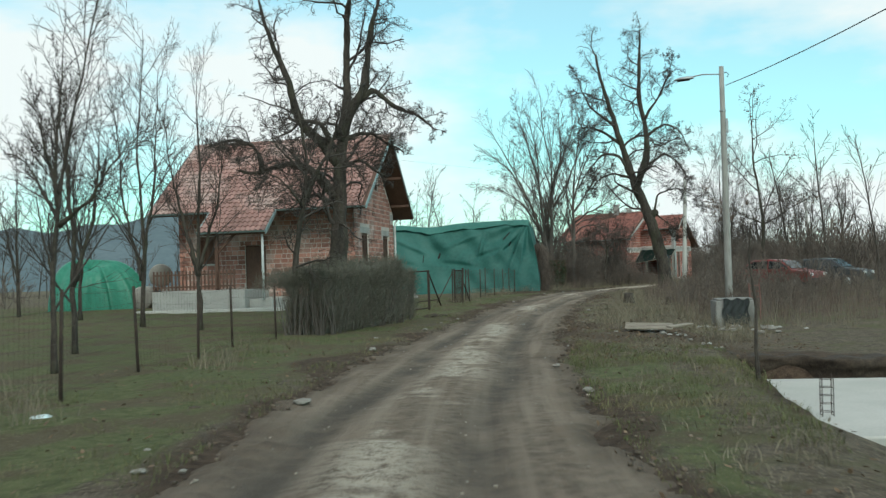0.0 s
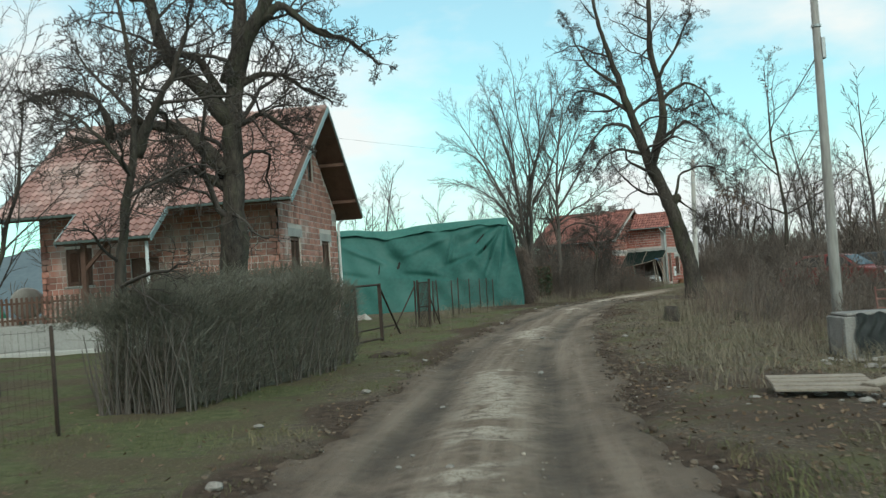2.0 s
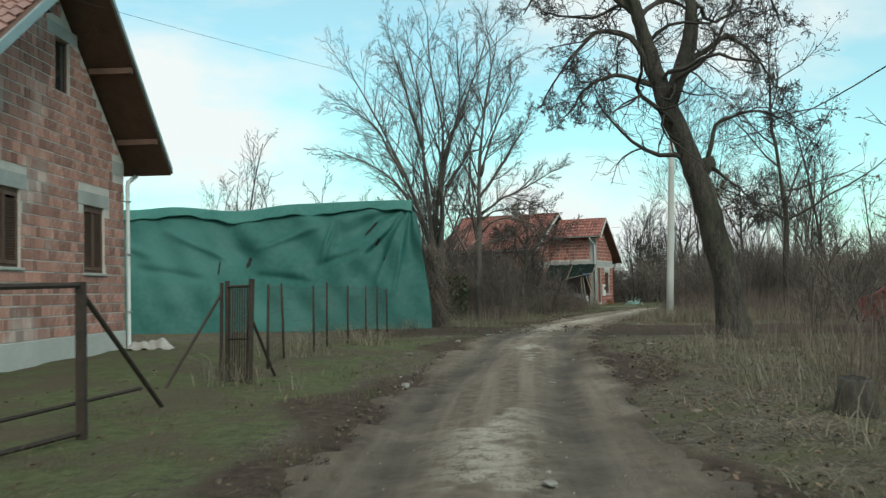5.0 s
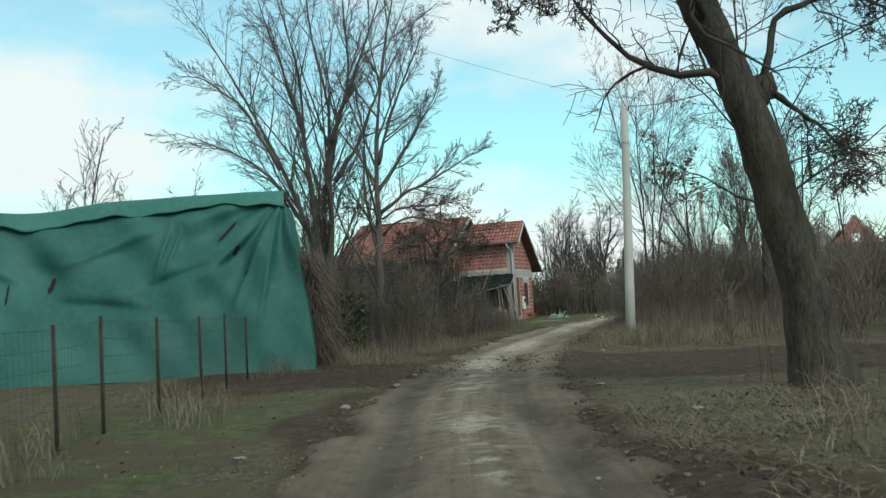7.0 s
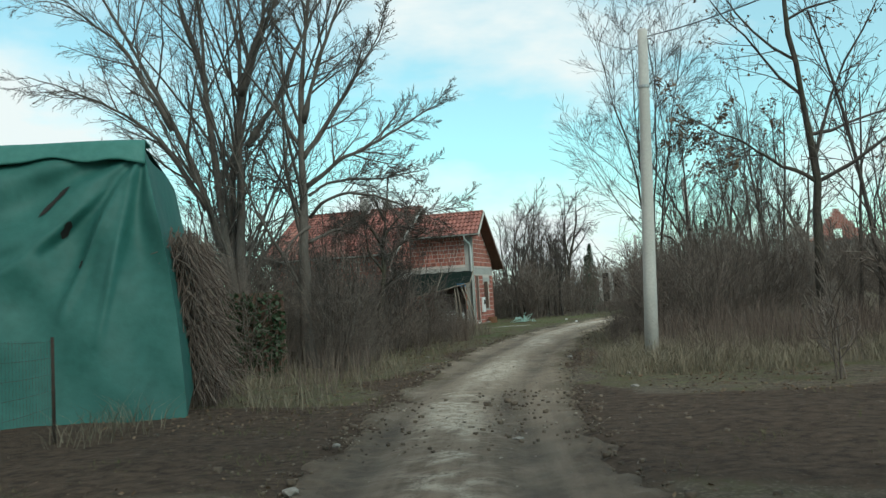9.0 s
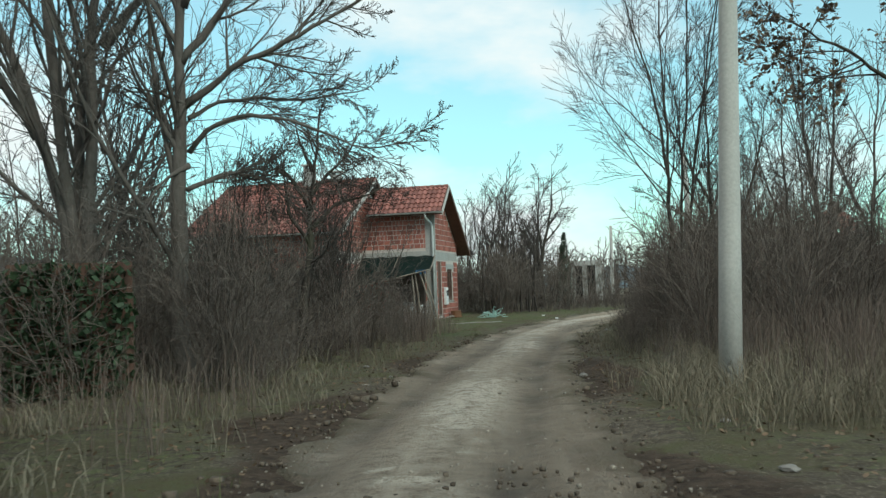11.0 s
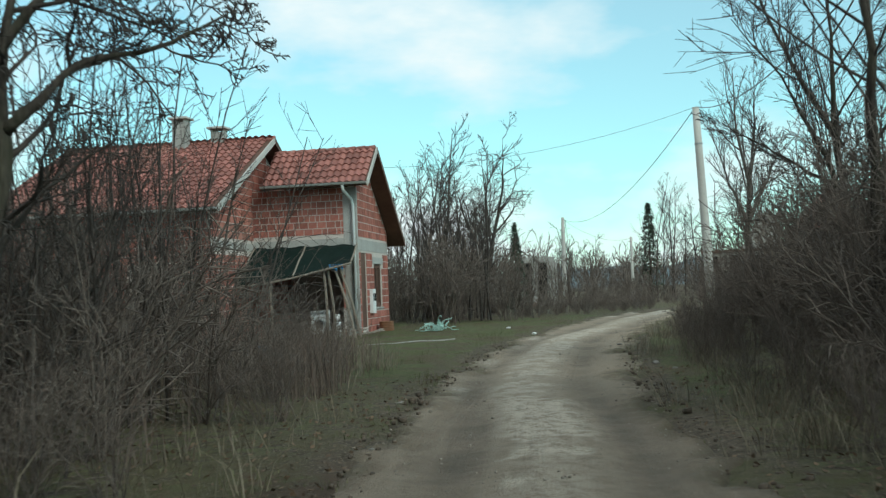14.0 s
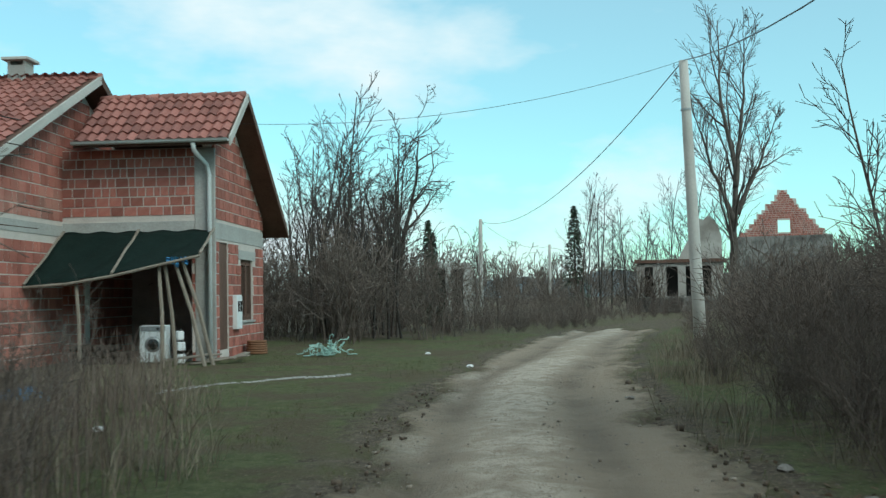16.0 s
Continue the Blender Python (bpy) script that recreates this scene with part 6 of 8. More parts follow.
# ---- parked cars in the brush ----
def car(label, at, rz, paint, lift=0.0):
    body_w, ln = 0.80, 3.9
    c = thing("car", label, "car", at, rz)
    prof = [(-1.95, 0.35), (-1.95, 0.62), (-1.88, 0.80), (-1.05, 0.92), (-0.45, 1.36), (0.15, 1.43), (1.05, 1.40), (1.62, 0.98), (1.90, 0.92), (1.95, 0.55), (1.93, 0.33)]
    s = Shape()
    inset = [0.06, 0.02, 0.02, 0.03, 0.17, 0.19, 0.18, 0.05, 0.04, 0.02, 0.05]
    for sgn in (-1, 1):
        s.v += [Vector((x, sgn * (body_w - i), z)) for (x, z), i in zip(prof, inset)]
    n = len(prof)
    for k in range(n):
        j = (k + 1) % n
        s.f.append((k, j, n + j, n + k))
    mid = len(s.v)
    s.f.append(tuple(range(n - 1, -1, -1)))
    s.f.append(tuple(range(n, 2 * n)))
    bd = part("body", s, paint, c)
    bv = bd.modifiers.new("round", "BEVEL")
    bv.width, bv.segments, bv.limit_method = 0.04, 2, "ANGLE"
    for sgn in (-1, 1):
        for k, poly in enumerate(([(-0.92, 0.96), (-0.45, 1.30), (0.12, 1.36), (0.12, 0.98)], [(0.2, 0.98), (0.2, 1.36), (0.98, 1.33), (1.45, 1.0)])):
            w = [Vector((x, sgn * (body_w - 0.03 - 0.14 * max(0, (z - 0.93)) / 0.45 + 0.012), z)) for x, z in poly]
            part("side_window", Shape().prism(w, (0, sgn * 0.008, 0)), M_GLASS, c, "dark side window")
        for x in (-1.2, 1.22):
            wh = part("wheel", Shape().tube([(x, sgn * 0.62, 0.29), (x, sgn * 0.82, 0.29)], 0.29, 20), M_TYRE, c, "", True)
            part("rim", Shape().tube([(x, sgn * 0.815, 0.29), (x, sgn * 0.835, 0.29)], [0.18, 0.16], 16), M_STEEL, wh, "", True)
        part("headlight", Shape().box((-1.99, sgn * 0.62 - 0.13, 0.62), (-1.92, sgn * 0.62 + 0.13, 0.76), bevel=0.02), M_WHITE, c, "clouded headlight")
        part("tail_light", Shape().box((1.90, sgn * 0.66 - 0.09, 0.66), (1.97, sgn * 0.66 + 0.09, 0.86), bevel=0.02), M_RED, c)
        part("mirror", Shape().box((-0.72, sgn * 0.86 - 0.07, 0.95), (-0.58, sgn * 0.86 + 0.07, 1.05), bevel=0.02), paint, c)
    part("windscreen", Shape().prism([(-1.0, -0.66, 0.965), (-1.0, 0.66, 0.965), (-0.47, 0.56, 1.345), (-0.47, -0.56, 1.345)], (-0.012, 0, 0.016)), M_GLASS, c, "dusty windscreen")
    part("rear_window", Shape().prism([(1.14, -0.54, 1.345), (1.14, 0.54, 1.345), (1.58, 0.62, 1.03), (1.58, -0.62, 1.03)], (0.012, 0, 0.014)), M_GLASS, c)
    part("bumper", Shape().box((-2.03, -0.74, 0.32), (-1.9, 0.74, 0.52), bevel=0.03), M_BLACK, c)
    part("bumper", Shape().box((1.9, -0.74, 0.32), (2.03, 0.74, 0.52), bevel=0.03), M_BLACK, c)
    return c


car("red hatchback parked in leafless brush", (13.3, 52.2, land_at(13.3, 52.2) - 0.1), 142, M_RED)
car("dark estate car parked behind a red one", (15.9, 54.4, land_at(15.9, 54.4) - 0.1), 150, material("dark_paint", (0.03, 0.035, 0.04), (0.06, 0.065, 0.07), 3, 0.35, 0.05, 30, spec=0.5))

# ---- old pear trees and wild trees, one by one ----
PEAR = [(15, 0.24, 1.0, 0.27, 9, 0.30, 0.02, 5), (8, 0.12, 0.95, 0.46, 6, 0.34, 0.0, 4), (6, 0.08, 0.95, 0.5, 4, 0.34, -0.01, 3), (1, 0.2, 0.95, 0.6, 2, 0.3, 0.02, 3)]
FAN = [(11, 0.26, 0.68, 0.40, 7, 0.10, 0.05, 4), (6, 0.15, 0.55, 0.46, 5, 0.12, 0.03, 3), (6, 0.15, 0.55, 0.55, 3, 0.13, 0.02, 3), (2, 0.2, 0.5, 0.6, 2, 0.12, 0.02, 3)]
SMALL = [(10, 0.25, 0.85, 0.32, 7, 0.24, 0.03, 4), (7, 0.12, 0.8, 0.5, 5, 0.26, 0.01, 3), (6, 0.1, 0.85, 0.5, 3, 0.28, 0.0, 3), (2, 0.2, 0.75, 0.5, 2, 0.22, 0.0, 3)]
WALNUT = [(15, 0.14, 0.62, 0.36, 7, 0.07, 0.03, 4), (9, 0.12, 0.62, 0.42, 5, 0.09, 0.012, 3), (7, 0.12, 0.65, 0.42, 3, 0.1, 0.01, 3)]
YOUNG = [(14, 0.16, 0.55, 0.36, 7, 0.10, 0.07, 4), (8, 0.12, 0.6, 0.42, 5, 0.13, 0.04, 3), (5, 0.15, 0.6, 0.48, 3, 0.14, 0.02, 3)]
DROOP = [(10, 0.25, 0.95, 0.42, 6, 0.14, -0.02, 4), (8, 0.12, 0.7, 0.42, 4, 0.18, 0.0, 3), (5, 0.15, 0.7, 0.45, 3, 0.2, 0.0, 3)]

tree("tree", "old gnarled pear tree with mossy trunk beside the hedge", (-2.8, 33.3, 0.0), 1, [
    ([(0, 0, -0.1), (-0.17, 0.0, 2.22), (-0.13, 0.0, 3.0), (-0.1, 0.0, 3.92), (0.03, 0.0, 4.96), (0.04, 0.0, 5.74), (0.19, 0.0, 6.45), (0.3, 0.0, 8.25), (0.42, 0.0, 9.51), (0.58, 0.0, 11.12)], 0.36, 0.15),
    ([(0.04, 0.0, 5.74), (0.32, 0.0, 6.44), (0.86, 0.0, 7.13), (1.09, 0.0, 8.56), (1.32, 0.0, 9.98), (1.57, 0.0, 11.04)], 0.22, 0.12),
    ([(0.03, 0.0, 4.96), (-0.63, 0.0, 5.85), (-1.28, 0.0, 6.25), (-1.48, 0.0, 7.08), (-1.61, 0.0, 7.82), (-2.05, 0.0, 8.77), (-2.5, 0.0, 9.9), (-2.66, 0.0, 10.84)], 0.2, 0.12),
    ([(-0.1, 0.0, 3.92), (-0.49, 0.0, 4.4), (-0.81, 0.0, 4.75), (-1.41, 0.0, 5.06), (-1.97, 0.0, 5.03), (-2.6, 0.0, 4.95), (-3.02, 0.0, 4.91), (-3.37, 0.0, 5.07)], 0.19, 0.12),
    ([(-2.59, 0.0, 4.81), (-2.53, -0.2, 5.32), (-2.65, -0.3, 5.71), (-3.12, -0.3, 5.94), (-3.77, -0.4, 5.97), (-4.28, -0.5, 5.73)], 0.1, 0.08),
    ([(0.03, 0.0, 4.89), (0.77, -0.3, 5.05), (1.09, -0.5, 4.88), (1.36, -0.6, 4.59), (1.64, -0.7, 4.49)], 0.09, 0.07),
    ([(0.07, 0.0, 5.68), (0.64, 0.3, 5.99), (1.1, 0.6, 5.96), (1.44, 0.8, 5.7), (1.95, 0.9, 5.41)], 0.08, 0.06),
    ([(0.74, 0.0, 6.94), (1.2, 0.0, 7.36), (1.53, 0.2, 6.98), (1.76, 0.3, 6.72), (2.53, 0.4, 6.41), (3.03, 0.4, 5.84)], 0.12, 0.06),
    ([(-0.11, 0.0, 5.49), (-0.41, -0.2, 6.14), (-0.53, -0.4, 6.31), (-0.98, -0.8, 6.27), (-1.19, -1.0, 5.93), (-1.64, -1.2, 5.74)], 0.12, 0.06),
    ([(-0.2, 0.0, 3.66), (-0.58, -0.4, 3.98), (-0.93, -0.9, 3.89), (-1.22, -1.2, 3.51)], 0.1, 0.05)], PEAR, 0.0062, wob=0.4, least=4.6)
tree("tree", "slender forked tree growing out of the hedge", (-2.1, 26.6, 0.0), 2, [
    ([(0, 0, -0.1), (-0.06, 0.0, 1.15), (0.01, 0.0, 2.26), (0.19, 0.0, 2.94), (0.3, 0.0, 3.43), (0.44, 0.0, 3.79), (0.41, 0.0, 4.49), (0.3, 0.0, 5.13), (0.26, 0.0, 5.64)], 0.13, 0.06),
    ([(0.32, 0.0, 3.46), (0.73, 0.0, 4.21), (1.04, 0.0, 4.56), (1.23, 0.0, 5.04), (1.31, 0.0, 5.54)], 0.09, 0.05),
    ([(0.26, 0.0, 3.18), (0.02, -0.3, 3.65), (-0.3, -0.4, 3.96), (-0.62, -0.5, 4.09)], 0.05, 0.03),
    ([(0.42, 0.0, 3.92), (-0.16, 0.3, 4.42), (-0.61, 0.5, 4.84), (-0.74, 0.5, 5.25)], 0.05, 0.03)], SMALL, 0.0055, wob=0.5, least=4.2)
tree("tree", "leaning old pear tree with forked crown beside the track", (8.07, 51.0, 0.0), 3, [
    ([(0, 0, -0.1), (-0.02, 0.0, 0.02), (-0.14, 0.0, 0.73), (-0.31, 0.0, 1.93), (-0.54, 0.0, 3.02), (-0.74, 0.0, 3.62), (-1.03, 0.0, 4.36), (-1.33, 0.0, 4.97), (-1.58, 0.0, 5.99), (-1.79, 0.0, 6.66), (-2.07, 0.0, 7.67), (-2.21, 0.0, 8.33), (-2.49, 0.0, 9.35), (-2.78, 0.0, 10.36), (-2.89, 0.0, 11.54)], 0.36, 0.15),
    ([(-1.33, 0.0, 4.97), (-1.0, 0.0, 5.64), (-0.72, 0.0, 6.52), (-0.68, 0.0, 7.58), (-0.88, 0.0, 8.42), (-1.09, 0.0, 9.25), (-0.96, 0.0, 10.57), (-0.96, 0.0, 12.4)], 0.2, 0.15),
    ([(-0.74, 0.0, 3.62), (-0.54, -0.12, 3.78), (-0.42, -0.25, 3.87)], 0.24, 0.55),
    ([(-0.51, -0.1, 3.79), (-0.33, -0.15, 4.61), (0.42, -0.2, 4.88), (1.24, -0.2, 4.56), (1.69, -0.2, 4.13)], 0.055, 0.04),
    ([(-0.48, -0.1, 3.7), (0.24, -0.2, 3.04), (0.79, -0.3, 2.66)], 0.045, 0.03),
    ([(-1.33, 0.0, 4.97), (-2.0, -0.1, 6.55), (-2.74, -0.3, 6.64), (-3.49, -0.5, 5.89), (-4.05, -0.6, 5.0)], 0.1, 0.05),
    ([(-1.51, 0.0, 5.44), (-2.45, -0.2, 5.69), (-3.02, -0.4, 5.42), (-3.52, -0.5, 4.76)], 0.08, 0.04),
    ([(-0.86, 0.0, 5.93), (0.11, 0.2, 6.56), (0.72, 0.3, 6.07), (1.06, 0.3, 5.45)], 0.08, 0.04),
    ([(-1.93, 0.0, 7.02), (-2.83, 0.0, 7.81), (-3.8, 0.0, 8.03), (-4.32, 0.0, 7.06)], 0.09, 0.04),
    ([(-0.8, 0.0, 7.36), (0.2, 0.0, 7.96), (0.82, 0.0, 7.6), (1.24, 0.0, 6.6)], 0.08, 0.04),
    ([(-2.18, 0.0, 7.94), (-3.28, 0.0, 8.83), (-3.73, 0.0, 9.69), (-4.02, 0.0, 10.71)], 0.08, 0.04),
    ([(-0.82, 0.0, 8.19), (-0.06, 0.0, 9.29), (0.47, 0.0, 10.41), (0.66, 0.0, 11.22)], 0.08, 0.04)], [(13, 0.3, 1.0, 0.30, 8, 0.30, -0.01, 4)] + PEAR[1:3] + [(2, 0.2, 0.9, 0.9, 3, 0.28, -0.06, 3)], 0.0058, wob=0.35, least=3.8)
tree("tree", "tall many-stemmed bare tree behind the tarpaulin", (1.25, 73.8, 0.0), 4, [
    ([(0.05, 0, -0.1), (-0.17, 0.0, 2.38), (0.01, 0.0, 4.57), (-0.03, 0.0, 6.6), (0.43, 0.0, 8.24), (1.27, 0.0, 10.08), (1.81, 0.0, 11.56), (2.16, 0.0, 12.68)], 0.17, 0.05),
    ([(-0.05, 0.1, -0.1), (-0.27, 0.2, 2.4), (-0.34, 0.3, 4.62), (0.07, 0.4, 7.03), (0.07, 0.5, 8.93), (-0.39, 0.5, 10.66), (-0.51, 0.5, 11.8), (-0.52, 0.5, 13.52)], 0.15, 0.05),
    ([(-0.1, 0, -0.1), (-0.34, 0.0, 2.58), (-0.59, 0.0, 4.6), (-0.75, 0.0, 6.63), (-0.82, 0.0, 8.86), (-1.0, 0.0, 10.54), (-1.54, 0.0, 12.44)], 0.15, 0.05),
    ([(-0.15, 0, -0.1), (-0.5, 0.0, 2.95), (-0.87, 0.0, 4.43), (-1.5, 0.0, 6.12), (-2.47, 0.0, 8.38), (-3.46, 0.0, 10.27), (-4.12, 0.0, 11.42)], 0.14, 0.05),
    ([(-0.87, -0.2, 4.23), (-1.82, -0.5, 5.89), (-2.8, -0.8, 6.7), (-4.13, -1.0, 7.27), (-4.94, -1.2, 7.54)], 0.09, 0.03),
    ([(0.2, 0.0, 5.85), (1.09, 0.4, 7.17), (1.96, 0.8, 9.3), (2.8, 1.0, 10.66), (3.24, 1.0, 11.62)], 0.1, 0.03),
    ([(-1.66, -0.2, 6.28), (-2.76, -0.5, 8.47), (-4.08, -0.7, 9.57), (-4.76, -0.8, 9.58)], 0.08, 0.03),
    ([(0.11, -0.3, 7.09), (0.88, -0.9, 9.13), (0.81, -1.3, 10.83), (0.73, -1.5, 12.4)], 0.09, 0.03),
    ([(-0.82, 0.3, 7.62), (-1.56, 0.8, 10.22), (-2.06, 1.0, 11.83), (-2.37, 1.1, 13.22)], 0.09, 0.03)], WALNUT, 0.006, M_BARK_PALE, M_BARK_PALE, wob=0.3, least=5.5)
tree("tree", "straight bare tree with spreading branches", (2.92, 72.4, 0.0), 5, [
    ([(0, 0, -0.15), (-0.22, 0.0, 0.5), (-0.1, 0.0, 3.12), (-0.02, 0.0, 5.23), (0.12, 0.0, 7.54), (0.36, 0.0, 9.32), (0.73, 0.0, 11.1), (0.89, 0.0, 12.19)], 0.17, 0.05),
    ([(-0.02, 0.0, 4.52), (0.92, -0.3, 5.14), (1.98, -0.6, 5.58), (3.41, -0.8, 6.35)], 0.08, 0.03),
    ([(-0.02, 0.0, 5.23), (0.84, 0.3, 6.48), (2.03, 0.5, 8.27), (2.37, 0.6, 9.2)], 0.08, 0.03),
    ([(0.03, 0.0, 6.11), (0.55, -0.4, 7.79), (1.34, -0.7, 9.45), (1.75, -0.8, 10.46)], 0.08, 0.03),
    ([(-0.07, 0.0, 3.64), (-0.66, -0.5, 4.86), (-1.1, -0.8, 5.88)], 0.045, 0.03),
    ([(0.04, 0.0, 3.77), (0.41, -0.2, 4.14), (1.02, -0.4, 4.3), (1.75, -0.6, 4.13), (2.2, -0.7, 3.91), (2.78, -0.8, 3.63), (3.57, -0.9, 3.75)], 0.045, 0.03),
    ([(0.06, 0.0, 4.32), (0.48, 0.3, 4.61), (1.01, 0.5, 4.74), (2.0, 0.7, 4.73), (3.04, 0.8, 4.93)], 0.045, 0.03),
    ([(0.01, 0.0, 3.15), (0.66, 0.4, 3.46), (1.18, 0.7, 3.4), (1.81, 0.9, 3.05)], 0.05, 0.03),
    ([(0.04, 0.0, 3.56), (-0.34, -0.3, 3.24), (-0.67, -0.5, 2.76), (-1.01, -0.6, 2.63)], 0.045, 0.03),
    ([(0.06, 0.0, 4.52), (-0.33, -0.3, 4.64), (-0.78, -0.5, 4.71)], 0.045, 0.03)], WALNUT, 0.006, M_BARK_PALE, M_BARK_PALE, wob=0.3, least=3.4)
tree("tree", "crooked wild fruit tree in the thicket before a house", (4.75, 77.0, 0.0), 6, [
    ([(0.01, 0.0, 0.4), (0.15, 0.0, 1.71), (0.25, 0.0, 2.47), (0.21, 0.0, 3.33), (0.36, 0.0, 3.9), (0.42, 0.0, 4.67), (0.48, 0.0, 5.25)], 0.12, 0.04),
    ([(0.27, 0.0, 3.43), (0.64, 0.0, 3.9), (1.03, 0.0, 4.19), (1.25, 0.0, 4.58), (1.33, 0.0, 4.87)], 0.055, 0.03),
    ([(0.23, 0.0, 3.23), (-0.11, 0.0, 3.81), (-0.43, 0.0, 4.1), (-0.85, 0.0, 3.81), (-1.12, 0.0, 3.91)], 0.055, 0.03),
    ([(0.19, 0.0, 2.47), (-0.17, 0.0, 3.14), (-0.29, 0.0, 3.91), (-0.38, 0.0, 4.38)], 0.055, 0.03),
    ([(0.26, 0.0, 2.76), (0.82, 0.0, 3.33), (1.39, 0.0, 3.42), (1.98, 0.0, 3.71)], 0.05, 0.03),
    ([(0.34, 0.0, 4.0), (0.09, 0.0, 4.58), (0.01, 0.0, 5.05)], 0.06, 0.02)], SMALL, 0.006, wob=0.4, least=3.4)
tree("tree", "upright bunch of slim bare trunks on the bank", (13.25, 77.9, 0.3), 7, [
    ([(0, 0, -0.1), (-0.1, 0, 4.2), (-0.7, 0, 7.0), (-1.2, 0, 9.4)], 0.06, 0.025),
    ([(0.1, 0.1, -0.1), (0.1, 0, 4.2), (0.0, 0, 7.2), (-0.1, 0, 9.6)], 0.06, 0.025),
    ([(0.2, 0, -0.1), (0.3, 0, 4.0), (0.6, 0, 7.0), (0.8, 0, 9.5)], 0.055, 0.025),
    ([(0.3, 0, -0.1), (0.6, 0, 3.8), (1.1, 0, 6.8), (1.6, 0, 9.0)], 0.055, 0.025)], FAN, 0.005, M_BARK, M_TWIG, wob=1.5)
tree("tree", "young oak with withered leaves in the brush", (15.05, 70.3, 0.2), 8, [
    ([(0, 0, -0.1), (0.05, 0, 1.4), (0.0, 0, 4.6), (-0.35, 0, 8.0), (-0.5, 0, 11.2)], 0.17, 0.04),
    ([(0.02, 0, 3.6), (-1.5, -0.2, 4.4), (-3.4, -0.4, 5.4)], 0.06, 0.02)], DROOP, 0.007, None, None, 1700, M_LEAF)
tree("tree", "thin bare young tree behind a wire fence", (-3.38, 17.7, 0.0), 9, [
    ([(0, 0, -0.1), (-0.01, 0.0, 0.18), (0.03, 0.0, 1.3), (0.05, 0.0, 2.43), (0.16, 0.0, 2.98), (0.34, 0.0, 3.82), (0.57, 0.0, 4.84), (0.85, 0.0, 5.94), (0.97, 0.0, 6.5)], 0.06, 0.03),
    ([(0.08, 0.0, 2.52), (-0.14, 0.0, 3.09), (-0.39, 0.0, 3.48), (-0.69, 0.0, 3.69)], 0.035, 0.02),
    ([(0.11, 0.0, 2.7), (0.08, 0.0, 3.83), (0.21, 0.0, 4.58), (0.17, 0.0, 5.15)], 0.04, 0.02),
    ([(0.1, 0.0, 2.42), (0.72, 0.0, 2.86), (1.19, 0.0, 3.49), (1.74, 0.0, 3.97)], 0.045, 0.02),
    ([(0.16, 0.0, 2.98), (-0.17, 0.0, 3.94), (-0.3, 0.0, 4.71)], 0.035, 0.02)], YOUNG, 0.0042, wob=0.5, least=1.6)
tree("tree", "tall thin bare tree in the yard", (-9.3, 32.7, 0.0), 10, [([(0, 0, -0.1), (0.05, 0, 3), (-0.1, 0, 6), (0.2, 0, 9.6)], 0.085, 0.02), ([(0.02, 0, 1.8), (0.5, 0, 4.5), (0.7, 0, 8.4)], 0.065, 0.02), ([(0.0, 0, 1.5), (-0.6, 0, 4.2), (-0.8, 0, 7.5)], 0.06, 0.02)], YOUNG, 0.0055)
tree("tree", "thin bare tree before the house porch", (-6.2, 30.1, 0.0), 11, [([(0, 0, -0.1), (0.0, 0, 2.2), (0.2, 0, 5), (0.1, 0, 7.6)], 0.075, 0.02), ([(0.0, 0, 1.6), (-0.6, 0, 3.8), (-1.0, 0, 6.4)], 0.07, 0.02), ([(0.0, 0, 1.8), (0.6, 0, 3.6), (0.9, 0, 5.6)], 0.06, 0.02)], YOUNG, 0.005)
tree("tree", "thin bare tree at the corner of the yard", (-5.2, 21.5, 0.0), 12, [([(0, 0, -0.1), (0.0, 0, 2.2), (-0.2, 0, 4.6), (0.1, 0, 7.0)], 0.068, 0.02), ([(0.0, 0, 1.4), (0.5, 0, 3.2), (0.7, 0, 5.2)], 0.06, 0.015)], YOUNG, 0.0042)
for k, (x, y) in enumerate(((-16.5, 39.5), (-19.0, 41.0), (-14.5, 38.0))):
    tree("tree", "thin bare tree standing in the grassy yard", (x, y, 0.0), 40 + k, [([(0, 0, -0.1), (0.0, 0, 2.2), (0.2 - 0.2 * k, 0, 4.8), (0.1, 0, 7.4)], 0.085, 0.02), ([(0.0, 0, 1.5), (-0.5, 0, 3.6), (-0.8, 0, 5.8)], 0.06, 0.015)], YOUNG, 0.0055)
tree("tree", "bare spreading tree on the bank behind a pole", (26.9, 104.0, 0.1), 13, [([(0, 0, -0.1), (-0.05, 0, 2.5), (0.1, 0, 4.5), (-0.3, 0, 6.5), (-0.4, 0, 9.3)], 0.17, 0.03), ([(0.05, 0, 3.4), (0.9, 0, 5.0), (1.6, 0, 6.6)], 0.09, 0.02), ([(0.02, 0, 3.0), (-0.8, 0, 5.0), (-1.3, 0, 7.0)], 0.09, 0.02), ([(0.05, 0, 4.2), (0.5, 0.1, 6.4), (0.6, 0.1, 9.0)], 0.09, 0.02)], YOUNG, 0.007, M_BARK_PALE, M_BARK_PALE)
for k, (x, y, h) in enumerate(((19.4, 84.0, 7.4), (19.6, 80.0, 7.4), (18.0, 79.6, 7.6))):
    d = 0.35 * math.sin(2.3 * k)
    tree("tree", "slim bare wild tree on the overgrown bank", (x, y, 0.2), 60 + k, [([(0, 0, -0.1), (0.1 * d, 0, 0.3 * h), (d, 0.1, 0.65 * h), (1.4 * d, 0, h)], 0.085, 0.02), ([(0.1 * d, 0, 0.28 * h), (-0.6 - d, 0.2, 0.6 * h), (-0.9 - d, 0.2, 0.85 * h)], 0.05, 0.02)], YOUNG, 0.0065, M_BARK_PALE, M_BARK_PALE)
